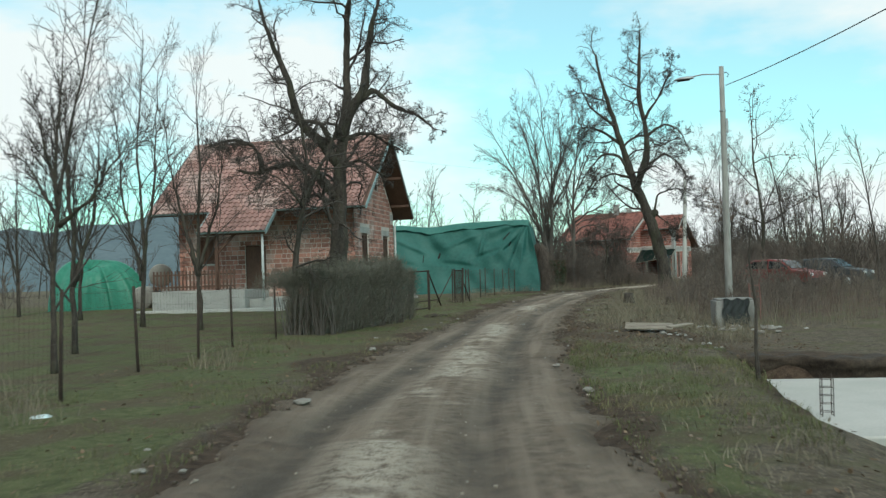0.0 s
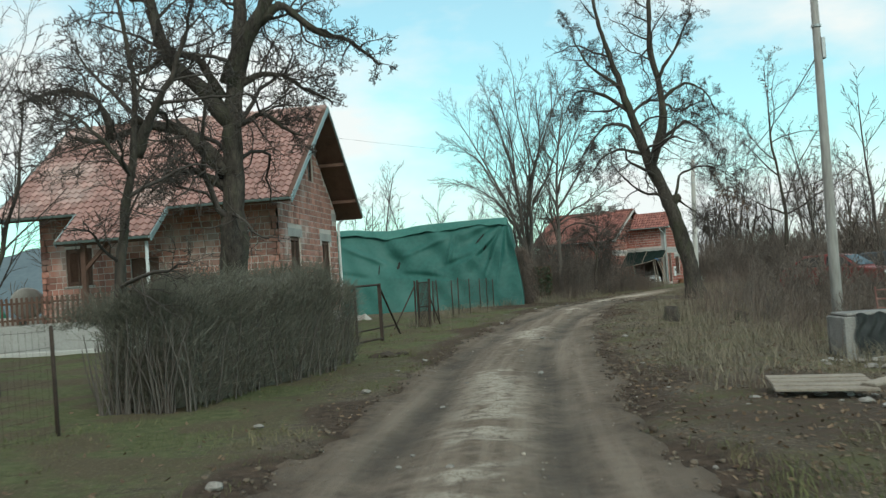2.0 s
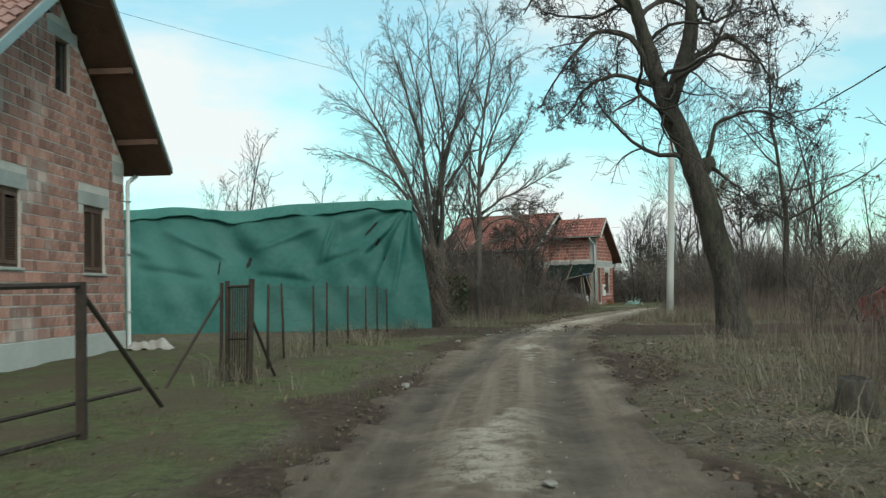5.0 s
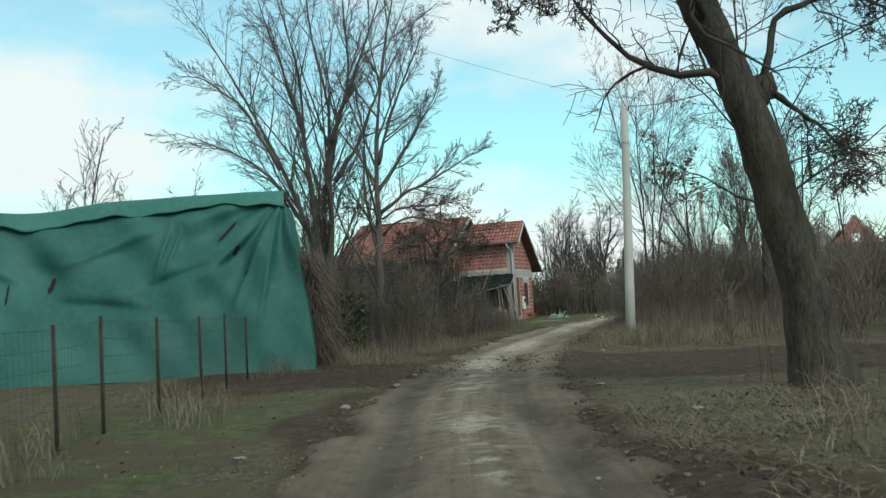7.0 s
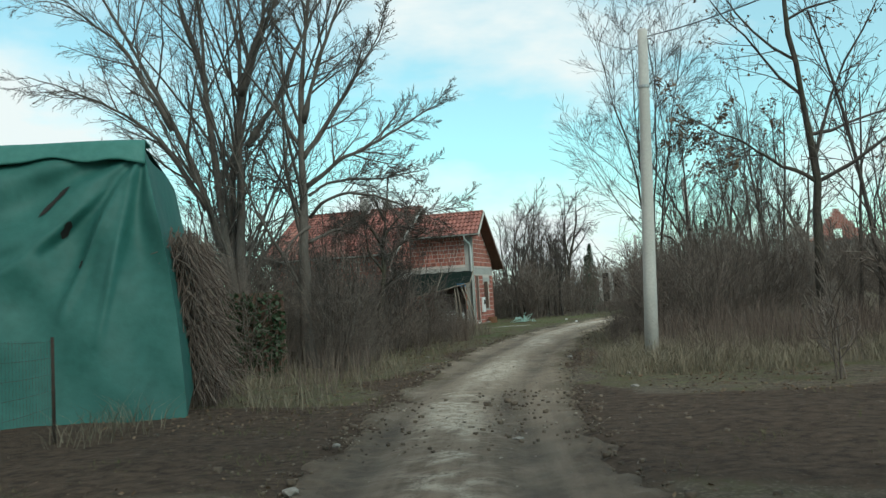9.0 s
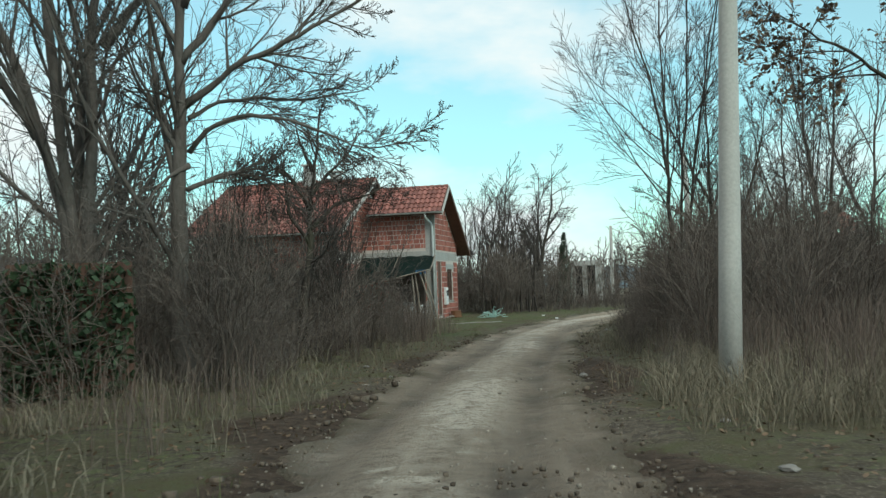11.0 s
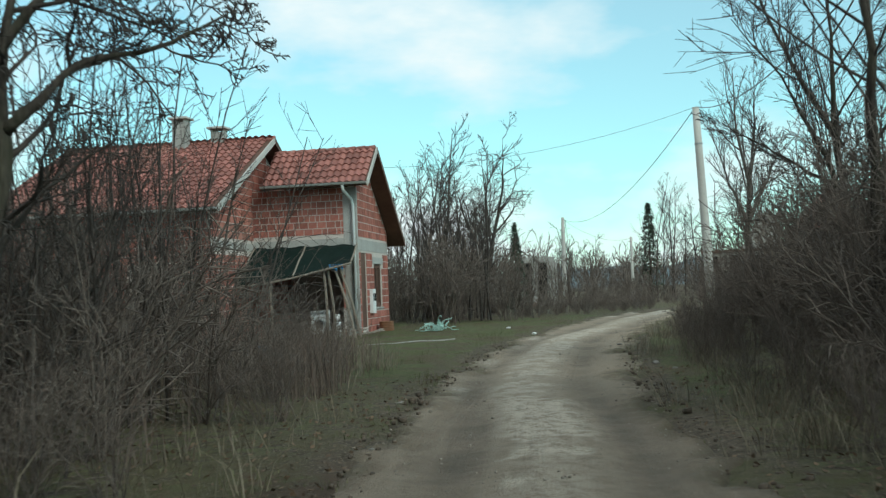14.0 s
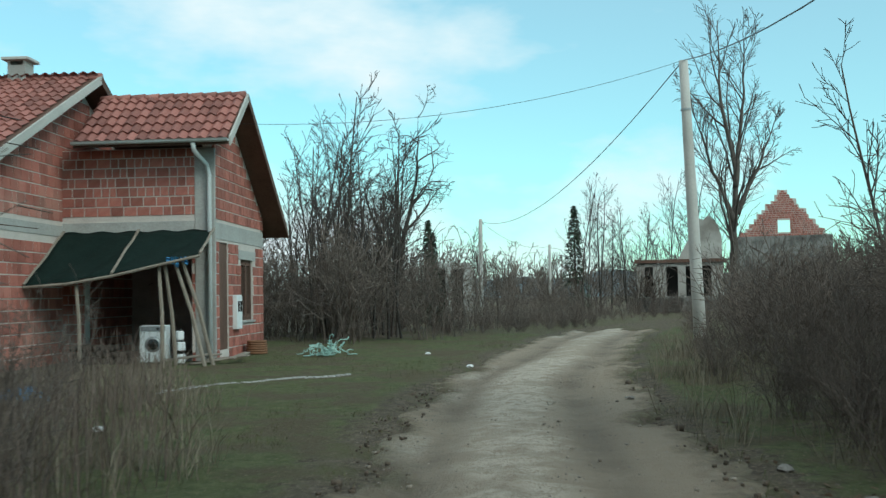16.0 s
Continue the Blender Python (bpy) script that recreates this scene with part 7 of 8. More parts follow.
tree("tree", "bare wild tree leaning its limbs over the track", (17.2, 83.6, 0.25), 66, [
    ([(0, 0, -0.1), (-0.1, 0, 1.6), (-0.35, 0, 3.6), (-0.3, 0, 5.6), (-0.5, 0, 7.4)], 0.10, 0.03),
    ([(-0.15, 0, 1.9), (-0.9, -0.2, 3.2), (-1.7, -0.4, 4.3), (-2.7, -0.5, 5.3)], 0.06, 0.02),
    ([(-0.3, 0, 3.2), (-1.0, 0.3, 4.6), (-1.6, 0.4, 6.0), (-2.0, 0.4, 7.2)], 0.055, 0.02),
    ([(-0.1, 0, 1.5), (0.7, 0.1, 3.0), (1.3, 0.1, 4.8), (1.6, 0.1, 6.4)], 0.06, 0.02),
    ([(-0.2, 0, 2.4), (-1.1, 0.5, 3.1), (-2.2, 0.8, 3.8)], 0.045, 0.02)], YOUNG, 0.0055)
tree("tree", "gnarled bare tree at the edge of the lawn", (21.4, 121.5, -0.2), 14, [([(0, 0, -0.1), (-0.1, 0, 2.6), (0.3, 0, 4.6), (0.9, 0, 7.0), (1.0, 0, 9.4)], 0.22, 0.03), ([(0, 0, 2.7), (-1.0, 0, 4.6), (-1.7, 0, 6.9)], 0.13, 0.03), ([(0.1, 0, 3.4), (-0.1, 0, 6.0), (-0.3, 0, 8.6)], 0.1, 0.03), ([(0.2, 0, 4.2), (1.3, 0.2, 5.4), (2.2, 0.2, 6.6)], 0.08, 0.03)], [(9, 0.25, 0.9, 0.36, 7, 0.24, 0.03, 4), (6, 0.12, 0.8, 0.5, 5, 0.26, 0.01, 3), (4, 0.1, 0.8, 0.5, 3, 0.26, 0.0, 3)], 0.010, wob=0.6, least=4.0)

tree("shrub", "pale leafless elder shrub with crooked stems on the bank", (12.3, 73.8, 0.0), 81, [
    ([(0, 0, -0.1), (-0.3, 0, 0.7), (-0.75, 0, 1.3), (-1.2, 0, 1.6)], 0.028, 0.02),
    ([(0.1, 0, -0.1), (0.1, 0, 0.8), (-0.15, 0, 1.6), (-0.2, 0, 2.3)], 0.03, 0.02),
    ([(0.2, 0, -0.1), (0.6, 0, 0.8), (1.0, 0, 1.7), (1.3, 0, 2.2)], 0.03, 0.02),
    ([(0.25, 0.2, -0.1), (0.9, 0.2, 0.6), (1.6, 0.2, 1.2), (1.9, 0.2, 1.9)], 0.028, 0.02)],
    [(6, 0.3, 0.8, 0.45, 5, 0.2, 0.03, 4), (4, 0.2, 0.8, 0.5, 3, 0.2, 0.02, 3)], 0.005, M_PALE_TWIG, M_PALE_TWIG)

# ---- thickets and far woods ----
UP3 = [(12, 0.25, 0.55, 0.34, 5, 0.10, 0.06, 3), (7, 0.15, 0.6, 0.42, 3, 0.12, 0.04, 3), (1, 0.3, 0.6, 0.6, 3, 0.12, 0.03, 3)]
BUSH = [(6, 0.15, 0.5, 0.5, 3, 0.14, 0.05, 3), (3, 0.15, 0.6, 0.65, 2, 0.16, 0.03, 3)]
LIGHT = [(6, 0.15, 0.5, 0.5, 3, 0.14, 0.05, 3), (3, 0.15, 0.6, 0.6, 2, 0.16, 0.03, 3)]
slim = [wood_piece(100 + k, 9.0, 1, UP3, 0.011, 0.05, 0.07) for k in range(5)]
bushes = [wood_piece(130 + k, 2.4, 7, BUSH, 0.005, 0.36, 0.0105, 3) for k in range(5)]
light = [wood_piece(140 + k, 2.6, 5, LIGHT, 0.013, 0.34, 0.02, 3) for k in range(5)]
tangle = [wood_piece(160 + k, 2.6, 8, [(6, 0.2, 0.7, 0.4, 3, 0.2, 0.03, 3), (3, 0.15, 0.8, 0.5, 2, 0.2, 0.0, 3)], 0.008, 0.28, 0.012, 3) for k in range(5)]
dense = [wood_piece(190 + k, 2.6, 11, [(7, 0.1, 0.6, 0.42, 3, 0.16, 0.04, 3), (4, 0.12, 0.7, 0.5, 2, 0.18, 0.02, 3)], 0.0075, 0.34, 0.014, 3) for k in range(5)]
far_scrub = [wood_piece(200 + k, 2.2, 7, [(6, 0.1, 0.6, 0.45, 2, 0.16, 0.04, 3), (2, 0.12, 0.7, 0.6, 2, 0.18, 0.02, 3)], 0.015, 0.36, 0.016, 3) for k in range(5)]
saplings = [wood_piece(180 + k, 5.0, 3, [(10, 0.22, 0.65, 0.3, 4, 0.14, 0.04, 3), (5, 0.15, 0.7, 0.45, 2, 0.15, 0.02, 3)], 0.0048, 0.16, 0.024, 4) for k in range(5)]
shrubs = [wood_piece(170 + k, 2.9, 13, [(8, 0.16, 0.7, 0.36, 3, 0.2, 0.03, 3), (4, 0.15, 0.8, 0.5, 2, 0.2, 0.0, 3)], 0.0042, 0.42, 0.011, 3) for k in range(6)]
low_far = [wood_piece(145 + k, 2.6, 4, LIGHT, 0.018, 0.36, 0.024, 3) for k in range(5)]
far_kinds = [wood_piece(150 + k, 10.0, 1, [(11, 0.2, 0.55, 0.36, 3, 0.1, 0.06, 3), (8, 0.15, 0.6, 0.42, 2, 0.12, 0.04, 3)], 0.022, 0.05, 0.09, 3) for k in range(5)]


def view_wedge(x, y):
    """Bearing wedge from the camera beyond the bend, kept low so poles show."""
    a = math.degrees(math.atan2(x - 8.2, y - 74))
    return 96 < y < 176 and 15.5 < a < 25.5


def yard_b(x, y):
    return 9.0 < x < 25 and 88 < y < 108 and off_track(x, y) < 0


clear = lambda lo, hi=99: (lambda x, y: lo < off_track(x, y) < hi and not yard_b(x, y) and not view_wedge(x, y))
rows = scatter(21, 44, 10.4, 24, 68.5, 77, (0.8, 1.3), 5, clear(3.2)) + scatter(22, 20, 13, 30, 72, 90, (1.0, 1.4), 5, clear(6, 12)) + scatter(44, 14, 13, 32, 79, 92, (0.9, 1.2), 5, clear(5, 9)) + scatter(52, 14, 10, 22, 75, 88, (0.4, 0.7), 5, clear(3.2, 5))
thicket("thicket", "dense leafless brown bushes on the bank", "bushes", bushes, rows, M_BRUSH)
rows = scatter(71, 24, 9.5, 20, 71, 85, (0.75, 1.3), 6, lambda x, y: 3.4 < off_track(x, y) < 6.5) + scatter(72, 12, 10, 24, 70, 94, (0.3, 0.5), 6, lambda x, y: 2.5 < off_track(x, y) < 3.6)
thicket("thicket", "tangled leafless shrubs crowding the bank", "bushes", shrubs, rows, M_BRUSH)
rows = scatter(81, 30, 11, 20, 75.8, 84, (0.85, 1.15), 5, lambda x, y: 3.7 < off_track(x, y) < 7.5) + scatter(82, 62, 14, 30, 83.5, 99, (0.62, 0.86), 5, lambda x, y: 3.5 < off_track(x, y) < 8.5 and not view_wedge(x, y)) + scatter(83, 16, 12, 24, 76, 96, (0.25, 0.4), 5, lambda x, y: 2.6 < off_track(x, y) < 3.6)
thicket("thicket", "dense brown leafless bramble on the bank beside the track", "bushes", dense, rows, M_BRUSH)
rows = scatter(74, 120, 19, 50, 111, 132, (0.22, 0.42), 5, lambda x, y: view_wedge(x, y) and (y > 113 or abs(off_track(x, y)) > 2.4)) + scatter(75, 44, 20, 42, 97, 116, (0.35, 0.7), 5, lambda x, y: 3.2 < off_track(x, y) < 13) + scatter(90, 60, 24, 40, 104.5, 122, (0.22, 0.42), 5, lambda x, y: abs(off_track(x, y)) > 2.2 and y > 95 + 0.42 * (x - 8)) + scatter(84, 36, 30, 56, 112, 133, (0.7, 1.15), 5, lambda x, y: off_track(x, y) > 3 and not view_wedge(x, y)) + scatter(85, 26, 30, 60, 139, 160, (0.9, 1.5), 5) + scatter(86, 24, 39, 48, 126.5, 134.5, (0.5, 0.75), 5) + scatter(91, 56, 29, 45, 117, 132, (0.26, 0.5), 5, lambda x, y: abs(off_track(x, y)) > 1.8 or y > 119)
thicket("scrub", "low brown leafless scrub beyond the bend", "scrub", far_scrub, rows, M_BRUSH)
rows = scatter(23, 20, -3, 4.2, 69.5, 80, (0.8, 1.2), 6, lambda x, y: -8 < off_track(x, y) < -3.6) + scatter(56, 20, 0.5, 6.6, 79, 92, (0.6, 1.25), 6, lambda x, y: -9 < off_track(x, y) < -3.6) + scatter(54, 18, 3.0, 8.5, 70, 88, (0.35, 0.65), 6, lambda x, y: -4.2 < off_track(x, y) < -2.5)
thicket("thicket", "dense leafless shrubs with thin upright stems along the track", "bushes", shrubs, rows, M_BRUSH)
rows = scatter(87, 22, 0.5, 6.5, 74, 83, (0.8, 1.15), 5, lambda x, y: -9 < off_track(x, y) < -3.5) + scatter(88, 10, 2, 6, 83, 90, (0.45, 0.7), 5, lambda x, y: off_track(x, y) < -4)
thicket("thicket", "brown leafless bramble tangled before the house", "bushes", dense, rows, M_BRUSH)
rows = scatter(24, 44, -8, 3.0, 69, 84, (0.8, 1.35), 5, lambda x, y: off_track(x, y) < -5) + scatter(55, 24, 8, 14, 68, 82, (0.2, 0.4), 5, lambda x, y: 2.4 < off_track(x, y) < 4) + scatter(45, 12, 4.5, 8.6, 90, 98, (0.35, 0.55), 5, lambda x, y: off_track(x, y) < -3.6)
thicket("brush", "dense leafless bushes along the track edge", "bushes", bushes, rows, M_BRUSH)
rows = scatter(25, 46, 9, 20, 40, 50.5, (0.36, 0.6), 5) + scatter(26, 30, 7.6, 12, 34.5, 44, (0.25, 0.42), 5, clear(3.8)) + scatter(58, 14, 9.6, 13, 39.5, 43, (0.36, 0.52), 5) + scatter(27, 46, 15, 36, 56.5, 68, (0.9, 1.4), 5) + scatter(40, 26, 9, 15, 44, 62, (0.4, 0.8), 5, clear(5))
thicket("brush", "low brown leafless brush", "brush", light, rows, M_BRUSH)
rows = scatter(42, 66, 8, 24, 107.5, 117, (1.0, 1.6), 5, lambda x, y: off_track(x, y) < -4.5) + scatter(48, 28, 14, 26, 113, 122, (0.8, 1.2), 5, lambda x, y: off_track(x, y) < -5 and not view_wedge(x, y)) + scatter(60, 22, 38.5, 48, 113, 122, (1.15, 1.65), 5, lambda x, y: abs(off_track(x, y)) > 3.4)
thicket("thicket", "tangled leafless bushes behind the lawn", "bushes", tangle, rows, M_BRUSH)
rows = scatter(76, 36, 0.5, 6.9, 76.5, 93, (0.65, 1.05), 5, lambda x, y: -9 < off_track(x, y) < -3.4) + scatter(77, 18, -3, 4.5, 71, 80, (0.7, 1.0), 5, lambda x, y: off_track(x, y) < -3.2) + scatter(78, 12, 11, 18, 71, 84, (0.6, 0.9), 5, lambda x, y: 3.6 < off_track(x, y) < 7)
thicket("thicket", "thin leafless saplings standing in the brush", "saplings", saplings, rows, M_TWIG)
wild = lambda x, y: not view_wedge(x, y)
rows = scatter(28, 40, 4, 45, 112, 150, (0.9, 1.5), 5, lambda x, y: wild(x, y) and off_track(x, y) < -5) + scatter(29, 22, 16, 50, 60, 110, (0.9, 1.6), 5, clear(9)) + scatter(30, 26, -26, 2, 78, 100, (1.2, 2.0), 5) + scatter(31, 34, -50, -21, 48, 72, (0.7, 1.3), 5) + scatter(41, 40, 26, 62, 130, 165, (0.4, 0.8), 5, view_wedge) + scatter(46, 60, 30, 90, 174, 205, (1.5, 2.6), 5)
thicket("brush", "brown winter undergrowth of the wood", "brush", low_far, rows, M_BRUSH)
rows = scatter(32, 14, 13, 40, 50, 66, (0.7, 1.15), 5) + scatter(33, 12, 14, 36, 66, 104, (0.6, 1.1), 5, clear(6)) + scatter(34, 30, -24, 2, 80, 100, (0.85, 1.2), 5) + scatter(50, 16, -2, 4.5, 81, 92, (0.4, 0.6), 5) + scatter(35, 18, 6, 30, 111, 130, (0.75, 1.1), 5, clear(-60, -5)) + scatter(89, 30, 15, 27, 109.5, 120, (0.55, 0.95), 5, lambda x, y: off_track(x, y) < -4.5 and not view_wedge(x, y)) + scatter(59, 20, 40, 53, 141, 150, (0.8, 1.3), 5)
thicket("wood", "slim bare winter trees standing close together", "trees", slim, rows, M_TWIG)
rows = scatter(36, 30, 20, 90, 40, 140, (0.7, 1.25), 5, clear(8, 300)) + scatter(37, 60, -40, 40, 116, 190, (0.6, 1.15), 5, lambda x, y: off_track(x, y) < -6 and wild(x, y)) + scatter(38, 56, -80, -24, 40, 120, (0.6, 1.0), 5) + scatter(39, 46, 20, 150, 178, 260, (0.6, 1.0), 5) + scatter(92, 60, 40, 120, 168, 215, (0.45, 0.75), 5)
thicket("far_wood", "bare grey-brown woodland in the distance", "woodland", far_kinds, rows, M_TWIG)


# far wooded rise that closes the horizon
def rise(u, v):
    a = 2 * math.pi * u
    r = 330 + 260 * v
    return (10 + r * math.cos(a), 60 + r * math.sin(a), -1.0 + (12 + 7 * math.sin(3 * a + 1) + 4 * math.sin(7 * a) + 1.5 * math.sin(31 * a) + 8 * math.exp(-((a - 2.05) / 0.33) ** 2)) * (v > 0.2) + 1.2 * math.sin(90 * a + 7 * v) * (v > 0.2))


# Distance haze is put into the rise's blue-grey base colour.
tagged(new("backdrop", Shape().sheet(rise, 360, 4).mesh(material("hazy_wood_cover", (0.085, 0.115, 0.13), (0.13, 0.165, 0.18), 0.05, 1.0, 0, 0.5), True)), "distant wooded rise, haze in its blue-grey colour", "woodland", kind="structure")


# evergreens
def spruce(at, height, seed):
    rs = np.random.RandomState(seed)
    root = thing("tree", "narrow dark green spruce", "tree", at)
    part("trunk", Shape().tube([(0, 0, -0.1), (0, 0, height)], [0.012 * height + 0.03, 0.01], 6), M_BARK, root, "", True)
    n = 1500
    t = rs.uniform(0.08, 1, n)
    a = rs.uniform(0, 6.28, n)
    r = (1 - t) ** 0.8 * 0.16 * height * rs.uniform(0.3, 1, n)
    p = np.stack([r * np.cos(a), r * np.sin(a), t * height - 0.25 * r], -1)
    d = np.stack([np.cos(a), np.sin(a), rs.normal(-0.3, 0.2, n)], -1) * 0.035 * height
    w = np.stack([-np.sin(a), np.cos(a), rs.normal(0, 0.3, n)], -1) * 0.014 * height
    v = np.stack([p - w, p + d * 0.6 - w * 0.3, p + d, p + w], 1).reshape(-1, 3)
    child("crown", fast_mesh(v, np.arange(n * 4).reshape(-1, 4), M_IVY, "crown"), root, "dark green needles")
    return root


spruce((42.0, 146.0, -0.2), 8.0, 3)
spruce((22.0, 118.5, -0.2), 4.2, 4)
spruce((25.0, 128.5, -0.2), 5.5, 5)


# ---- leaves, dry reeds and grass ----
def blades(name, label, category, mat, x, y, h, w, lean, rs, dz=0.0):
    n = len(x)
    z = land(x, y) + ripple(x, y) - 0.03 + dz
    a = rs.uniform(0, 6.28, n)
    side = np.stack([np.cos(a), np.sin(a), np.zeros(n)], -1) * w[:, None]
    b = rs.uniform(0, 6.28, n)
    bend = np.stack([np.cos(b), np.sin(b), np.zeros(n)], -1) * (lean * h)[:, None]
    p0 = np.stack([x, y, z], -1)
    p1 = p0 + bend * 0.3 + np.stack([0 * x, 0 * x, h * 0.6], -1)
    p2 = p0 + bend + np.stack([0 * x, 0 * x, h * 0.95], -1)
    v = np.stack([p0 - side, p0 + side, p1 + side * 0.8, p1 - side * 0.8, p2 + side * 0.15, p2 - side * 0.15], 1).reshape(-1, 3)
    o = (np.arange(n) * 6)[:, None]
    q = np.concatenate([o + np.array([[0, 1, 2, 3]]), o + np.array([[3, 2, 4, 5]])])
    return tagged(new(name, fast_mesh(v, q, mat, name)), label, category, kind="stuff")


rs = np.random.RandomState(61)


def patch(n, x0, x1, y0, y1, keep, clump=0.0):
    x, y = rs.uniform(x0, x1, n), rs.uniform(y0, y1, n)
    if clump:
        c = rs.randint(0, max(1, n // 40), n)
        cx, cy = rs.uniform(x0, x1, n // 40 + 1), rs.uniform(y0, y1, n // 40 + 1)
        x, y = cx[c] + rs.normal(0, clump, n), cy[c] + rs.normal(0, clump, n)
    k = keep(x, y, off_track(x, y))
    return x[k], y[k]


def gather(*lists):
    return np.concatenate([a for a, b in lists]), np.concatenate([b for a, b in lists])


x, y = gather(
    patch(36000, -4, 3, 7, 34, lambda x, y, o: (o < -1.75) & (o > -5.5)),
    patch(26000, -4, 3, 30, 61, lambda x, y, o: (o < -1.5) & (o > -5.5) & ~((y > 58) & (x > -2))),
    patch(22000, 5, 7.8, 6, 22, lambda x, y, o: (o > 1.7) & (x < 7.62)),
    patch(9000, 8, 20, 84, 106, lambda x, y, o: (o < -1.6) & (o > -8)),
    patch(15000, 7, 24, 64, 104, lambda x, y, o: (o > 1.4) & (o < 3.6)),
    patch(8000, 6, 18, 76, 100, lambda x, y, o: (o < -1.4) & (o > -4)),
    patch(16000, 0, 12, 58, 90, lambda x, y, o: (o < -1.5) & (o > -5.5), 0.35),
    patch(5000, 4, 10, 20, 60, lambda x, y, o: (o > 1.7) & (o < 5), 0.3))
n = len(x)
turf = field(x, y, 0.8, 31) * 0.6 + field(x, y, 2.4, 32) * 0.4
blades("grass", "short rough winter grass", "grass", M_GRASS, x, y, rs.uniform(0.03, 0.085, n) * (0.5 + 1.2 * smooth01((turf - 0.42) / 0.3)) * (1 + 0.6 * (rs.rand(n) < 0.08)), rs.uniform(0.002, 0.0045, n), rs.uniform(0.2, 1.0, n), rs)
x, y = gather(
    patch(8500, 7.6, 15, 63.5, 69.5, lambda x, y, o: o > 2.1, 0.22),
    patch(1600, 5.5, 12, 31, 50, lambda x, y, o: (o > 2.6), 0.25),
    patch(5000, 8, 14, 66, 84, lambda x, y, o: (o > 2.2) & (o < 6), 0.2),
    patch(6000, 4, 10, 82, 98, lambda x, y, o: (o < -2.6), 0.22),
    patch(1100, 5, 9, 24.5, 33, lambda x, y, o: (o > 2.4), 0.2),
    patch(4500, -1, 8, 60, 88, lambda x, y, o: (o < -1.9) & (o > -5.5), 0.25),
    patch(3600, 8, 20, 68, 97, lambda x, y, o: (o > 1.7) & (o < 3.3), 0.16),
    patch(2500, 10, 24, 84, 102, lambda x, y, o: (o > 2.2) & (o < 5), 0.2),
    patch(400, -3, 0, 9, 21, lambda x, y, o: (o < -3.4), 0.25),
    patch(4200, 9, 24, 75, 104, lambda x, y, o: (o > 1.4) & (o < 3.4), 0.25),
    patch(1500, 5, 7.5, 6, 22, lambda x, y, o: (o > 2.0) & (x < 7.4), 0.2),
    patch(1500, 5.2, 9.5, 30, 48, lambda x, y, o: (o > 2.6), 0.22),
    patch(800, -1.5, 0.6, 42, 58, lambda x, y, o: (o < -2.6), 0.15))
n = len(x)
blades("dry_grass", "tall dry straw-coloured grass", "dry grass", M_DRY, x, y, rs.uniform(0.16, 0.55, n) * np.where((y < 23) & (x > 3), 0.32, 1.0), rs.uniform(0.003, 0.006, n), rs.uniform(0.2, 1.1, n), rs)
x, y = gather(
    patch(3600, 6, 16, 32, 52, lambda x, y, o: (o > 3.8), 0.3),
    patch(4200, 9.8, 16, 65.5, 71, lambda x, y, o: o > 3.4, 0.3),
    patch(3500, 4, 9.5, 82, 97, lambda x, y, o: (o < -2.8), 0.3),
    patch(3500, 9, 24, 67, 100, lambda x, y, o: (o > 2.6) & (o < 7), 0.3),
    patch(2500, -3, 6.5, 63, 90, lambda x, y, o: (o < -2.5) & (o > -7), 0.3))
n = len(x)
blades("weeds", "withered brown weed stalks", "weeds", M_TWIG_RED, x, y, rs.uniform(0.4, 1.15, n), rs.uniform(0.003, 0.006, n), rs.uniform(0.05, 0.45, n), rs)
x, y = gather(patch(16000, -6, 14, 6, 108, lambda x, y, o: (np.abs(o) > 1.5) & (np.abs(o) < 6) & ~((y > 82) & (o < 0)) & (np.abs(y - 59.6 + 0.35 * (x - 4)) > 3.6)), patch(7000, 4.5, 10, 18, 50, lambda x, y, o: (o > 1.7) & ~((x > 7.1) & (y < 24))), patch(8000, 0, 12, 60, 84, lambda x, y, o: (o < -1.5) & (o > -7)), patch(5000, 8, 14, 60, 84, lambda x, y, o: (o > 1.6) & (o < 6)))
n = len(x)
p = np.stack([x, y, land(x, y) + ripple(x, y) + 0.015], -1)
u, w = unit(rs.normal(0, 1, (n, 3)) * np.array([1, 1, 0.35])) * 0.03, unit(rs.normal(0, 1, (n, 3)) * np.array([1, 1, 0.35])) * 0.019
tagged(new("fallen_leaves", fast_mesh(np.stack([p - u, p + w, p + u, p - w], 1).reshape(-1, 3), np.arange(n * 4).reshape(-1, 4), M_LEAF, "fallen_leaves")), "fallen brown leaves scattered on the ground", "leaves", kind="stuff")

x, y = gather(patch(6500, 5.0, 8.6, 46.3, 52.0, lambda x, y, o: (o > 1.7) & (np.abs(y - 49.2 - 0.6 * (x - 6.5)) < 1.6), 0.3), patch(7500, 4.4, 9.0, 27, 47, lambda x, y, o: o > 1.8, 0.34))
n = len(x)
blades("straw", "flattened pale straw lying by the track", "straw", M_DRY, x, y, rs.uniform(0.06, 0.14, n), rs.uniform(0.003, 0.006, n), rs.uniform(1.5, 4.0, n), rs)

# thin pale strip of old mortar and gravel along the edge of the yard
lx = rs.uniform(0, 1, 420)
sx, sy = 9.6 + 3.4 * lx, 93.7 + 1.9 * lx ** 0.7 + rs.normal(0, 0.07, 420)
tagged(new("gravel_strip", lumps_mesh("gravel_strip", sx, sy, rs.uniform(0.025, 0.06, 420), 0.4, M_CONC, 91, 0.55)), "thin strip of pale rubble across the lawn", "gravel", kind="stuff")

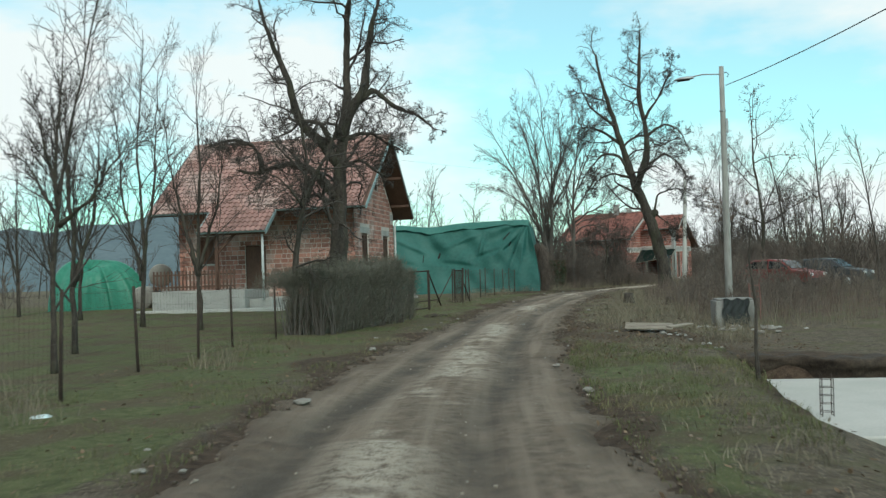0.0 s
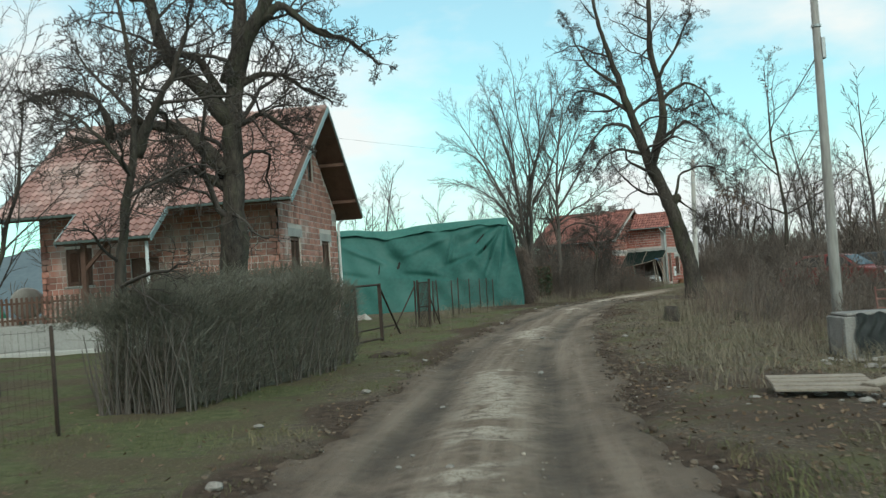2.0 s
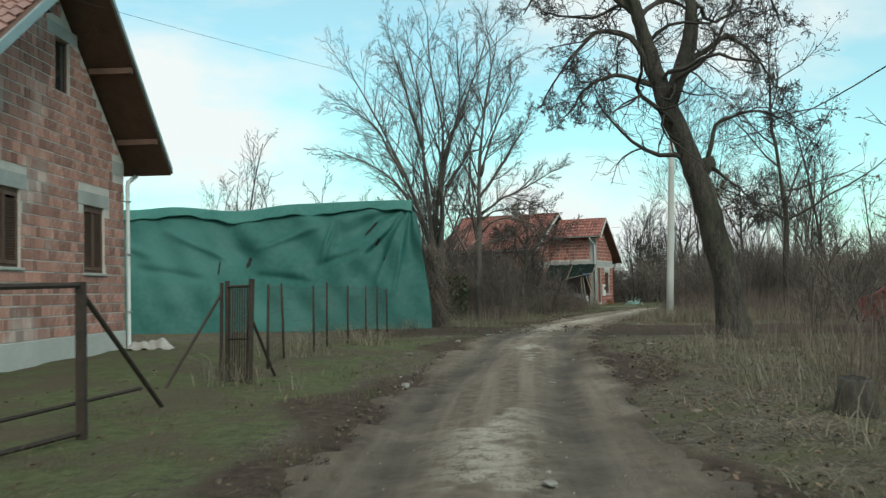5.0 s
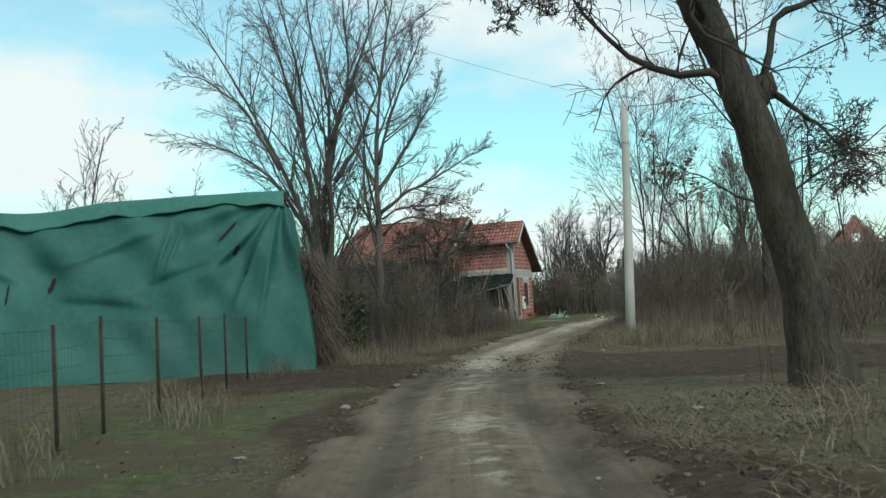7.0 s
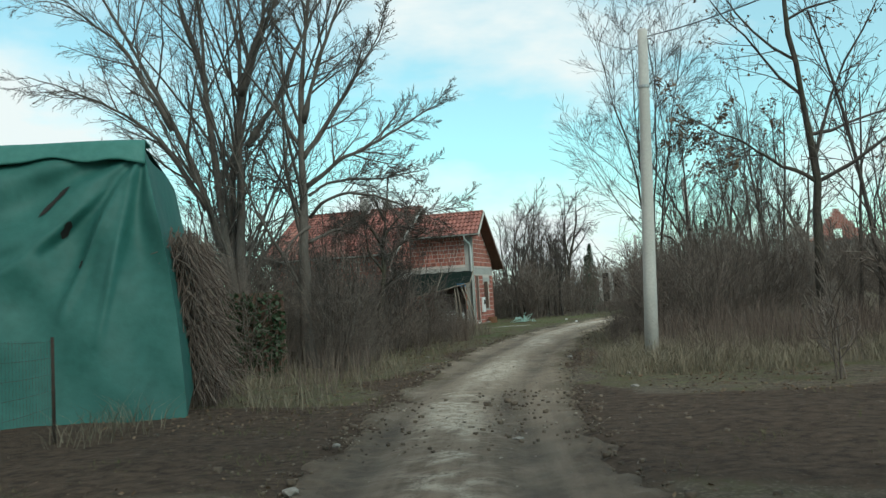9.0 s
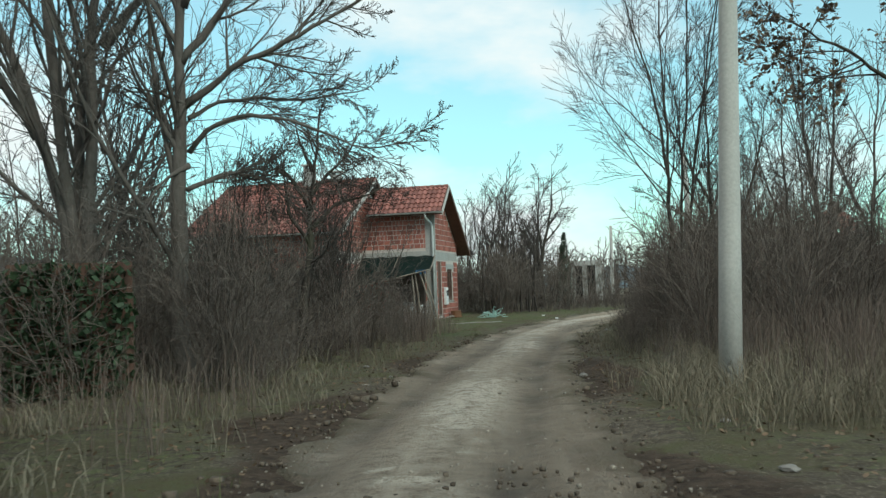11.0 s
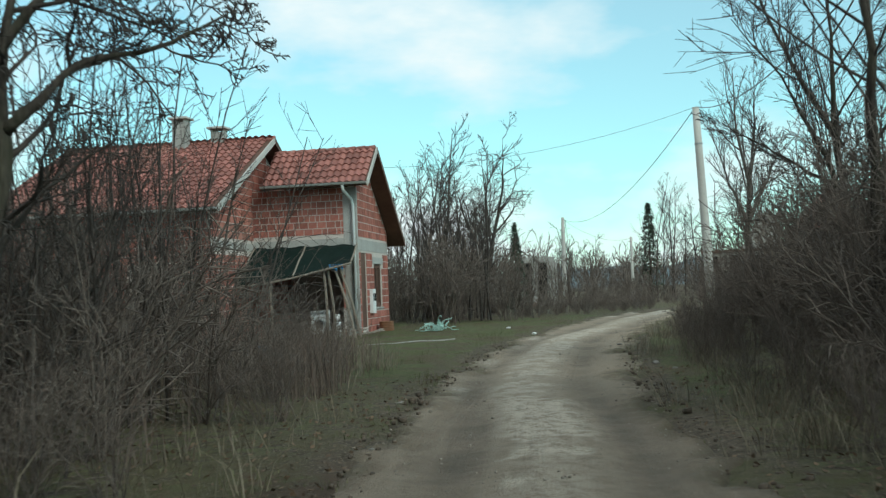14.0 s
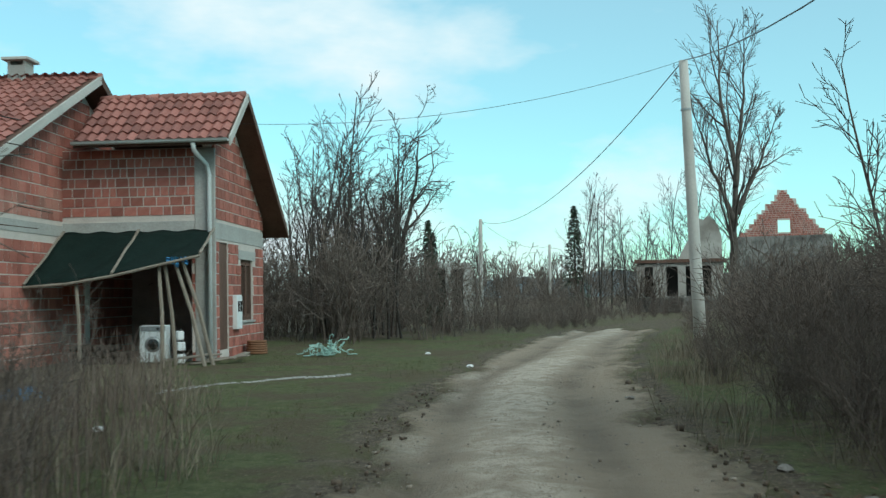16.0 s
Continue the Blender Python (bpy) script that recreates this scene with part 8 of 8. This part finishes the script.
# brown stalks stacked at the open end of the hay stack, and ivy on an old wall stub
m = 2000
sx, sy, sz = 1.2 + rs.normal(0, 0.13, m), rs.uniform(63.6, 66.4, m), rs.uniform(0.25, 2.9, m)
sx = sx - 0.18 * (sz / 2.5)
lines = run(rs, np.stack([sx, sy, land(sx, sy) + sz], -1), np.stack([rs.normal(0.12, 0.3, m), rs.normal(-0.1, 0.3, m), -np.ones(m)], -1), np.minimum(rs.uniform(0.4, 1.0, m), sz + 0.1), 4, 0.22, 0.0)
v, q = tubes(lines, np.full(m, 0.012), np.full(m, 0.007), 3)
tagged(new("hay_fringe", fast_mesh(v, q, M_TWIG_RED, "hay_fringe")), "dry brown stalks hanging out of the hay stack", "hay", kind="stuff")
n = 3200
px, py, pz = rs.uniform(0.6, 2.3, n), 70.6 + rs.normal(0, 0.22, n), rs.uniform(0.0, 1.9, n)
p = np.stack([px, py, pz + land(px, py)], -1)
u, w = unit(rs.normal(0, 1, (n, 3))) * 0.07, unit(rs.normal(0, 1, (n, 3))) * 0.05
ivy = thing("ivy_hedge", "dark evergreen ivy covering an old fence", "ivy")
child("foliage", fast_mesh(np.stack([p - u, p + w, p + u, p - w], 1).reshape(-1, 3), np.arange(n * 4).reshape(-1, 4), M_IVY, "foliage"), ivy)
part("fence_panel", Shape().box((0.6, 70.55, -0.1), (2.3, 70.65, 1.9)), M_WOOD_DARK, ivy, "old dark board fence")

# ---- ruined houses far along the track ----
ruin = thing("ruined_house", "roofless ruined house with a stepped red brick gable", "ruin", (45.3, 126.0, 2.35), -32)
ruin.scale = (0.8, 0.73, 0.77)
steps = [(-3.2, 2.6), (-2.95, 2.95), (-2.55, 3.2), (-2.3, 3.55), (-1.95, 3.9), (-1.75, 4.3), (-1.4, 4.55), (-1.15, 5.0), (-0.75, 5.2), (-0.5, 5.65), (-0.3, 6.0), (0.35, 6.0), (0.5, 5.6), (0.95, 5.3), (1.1, 4.85), (1.6, 4.55), (1.75, 4.1), (2.2, 3.75), (2.4, 3.3), (2.8, 3.05), (3.2, 2.6)]
# each course breaks off in a ragged step
steps = [q for a, b in zip(steps, steps[1:]) for q in ((a, (b[0] - 0.02, a[1] - 0.05)) if b[1] >= a[1] else (a, (a[0] + 0.02, b[1] + 0.08)))] + [steps[-1]]
masonry(ruin, pose(-3.2, 0, 0), 6.4, [(x + 3.2, z) for x, z in steps], [(2.85, 2.85, 3.7, 3.75)], budget=0, seed=51, base=2.6, block=0.25, course=0.16, mats=RED)
# The dark grey carries this wall's shadow in its base colour.
part("lower_wall", Shape().box((-3.3, -0.03, -4.2), (3.3, 0.28, 2.6)), M_WELL, ruin, "grey plaster wall with its shadow put into the colour")
part("side_wall", Shape().box((-3.3, 0.28, -4.2), (-3.0, 6, 2.5)), M_WELL, ruin)
part("side_wall", Shape().box((3.0, 0.28, -4.2), (3.3, 6, 2.3)), M_WELL, ruin)
ruin2 = thing("ruined_house", "low white ruined house with empty window openings", "ruin", (44.8, 136.0, 0.0), -28)
for a, b in ((-2.85, -2.35), (-1.8, -0.95), (-0.2, 0.3), (1.95, 2.7)):
    part("wall_pier", Shape().box((a, 0, 0.9), (b, 0.3, 3.2)), M_PLASTER, ruin2, "flaking white plaster pier")
part("wall_base", Shape().box((-2.85, 0.01, -0.4), (2.7, 0.29, 1.0)), M_WELL, ruin2, "stained grey base wall")
part("lintel", Shape().box((-2.85, 0.0, 2.95), (2.7, 0.28, 3.2)), M_PLASTER, ruin2)
part("cornice", Shape().box((-3.0, -0.14, 3.2), (2.9, 0.45, 3.42)), M_WOOD_DARK, ruin2, "dark broken cornice")
part("gable", Shape().prism([(-0.2, 0.5, 3.3), (2.7, 0.5, 3.3), (2.7, 0.5, 4.9), (2.5, 0.5, 5.6), (1.9, 0.5, 6.3), (1.6, 0.5, 6.0), (1.3, 0.5, 6.1), (0.9, 0.5, 5.0), (0.5, 0.5, 4.6)], (0, 0.3, 0)), M_PLASTER, ruin2, "broken white gable")
part("side_wall", Shape().box((-2.85, 0.3, -0.4), (-2.55, 1.5, 2.6)), M_WELL, ruin2)
# Near-black wall added behind the openings, their inner shade as plain colour.
part("dark_backing", Shape().box((-2.55, 1.2, -0.4), (2.7, 1.5, 3.3)), M_INSIDE_SHADE, ruin2, "near-black backing that paints shade into the empty openings")
ruin3 = thing("ruined_house", "narrow grey ruin with tall dark openings", "ruin", (29.9, 139.0, -0.2), -15)
for a, b in ((-1.4, -1.0), (-0.4, 0.0), (0.7, 1.4)):
    part("wall_pier", Shape().box((a, 0, -0.3), (b, 0.3, 3.2)), M_CONC, ruin3)
part("lintel", Shape().box((-1.4, 0.0, 3.2), (1.2, 0.3, 3.6)), M_CONC, ruin3)
# Again a near-black wall that gives the openings painted shade.
part("dark_backing", Shape().box((-1.4, 2.4, -0.3), (1.4, 2.7, 3.3)), M_INSIDE_SHADE, ruin3)
red_heap = thing("brick_heap", "low heap of red bricks beside the track", "bricks", (27.5, 132.0, land_at(27.5, 132.0)))
me_ = lump(0.55, 300, 0.5)
me_.materials.append(M_BLOCK)
child("heap", me_, red_heap)
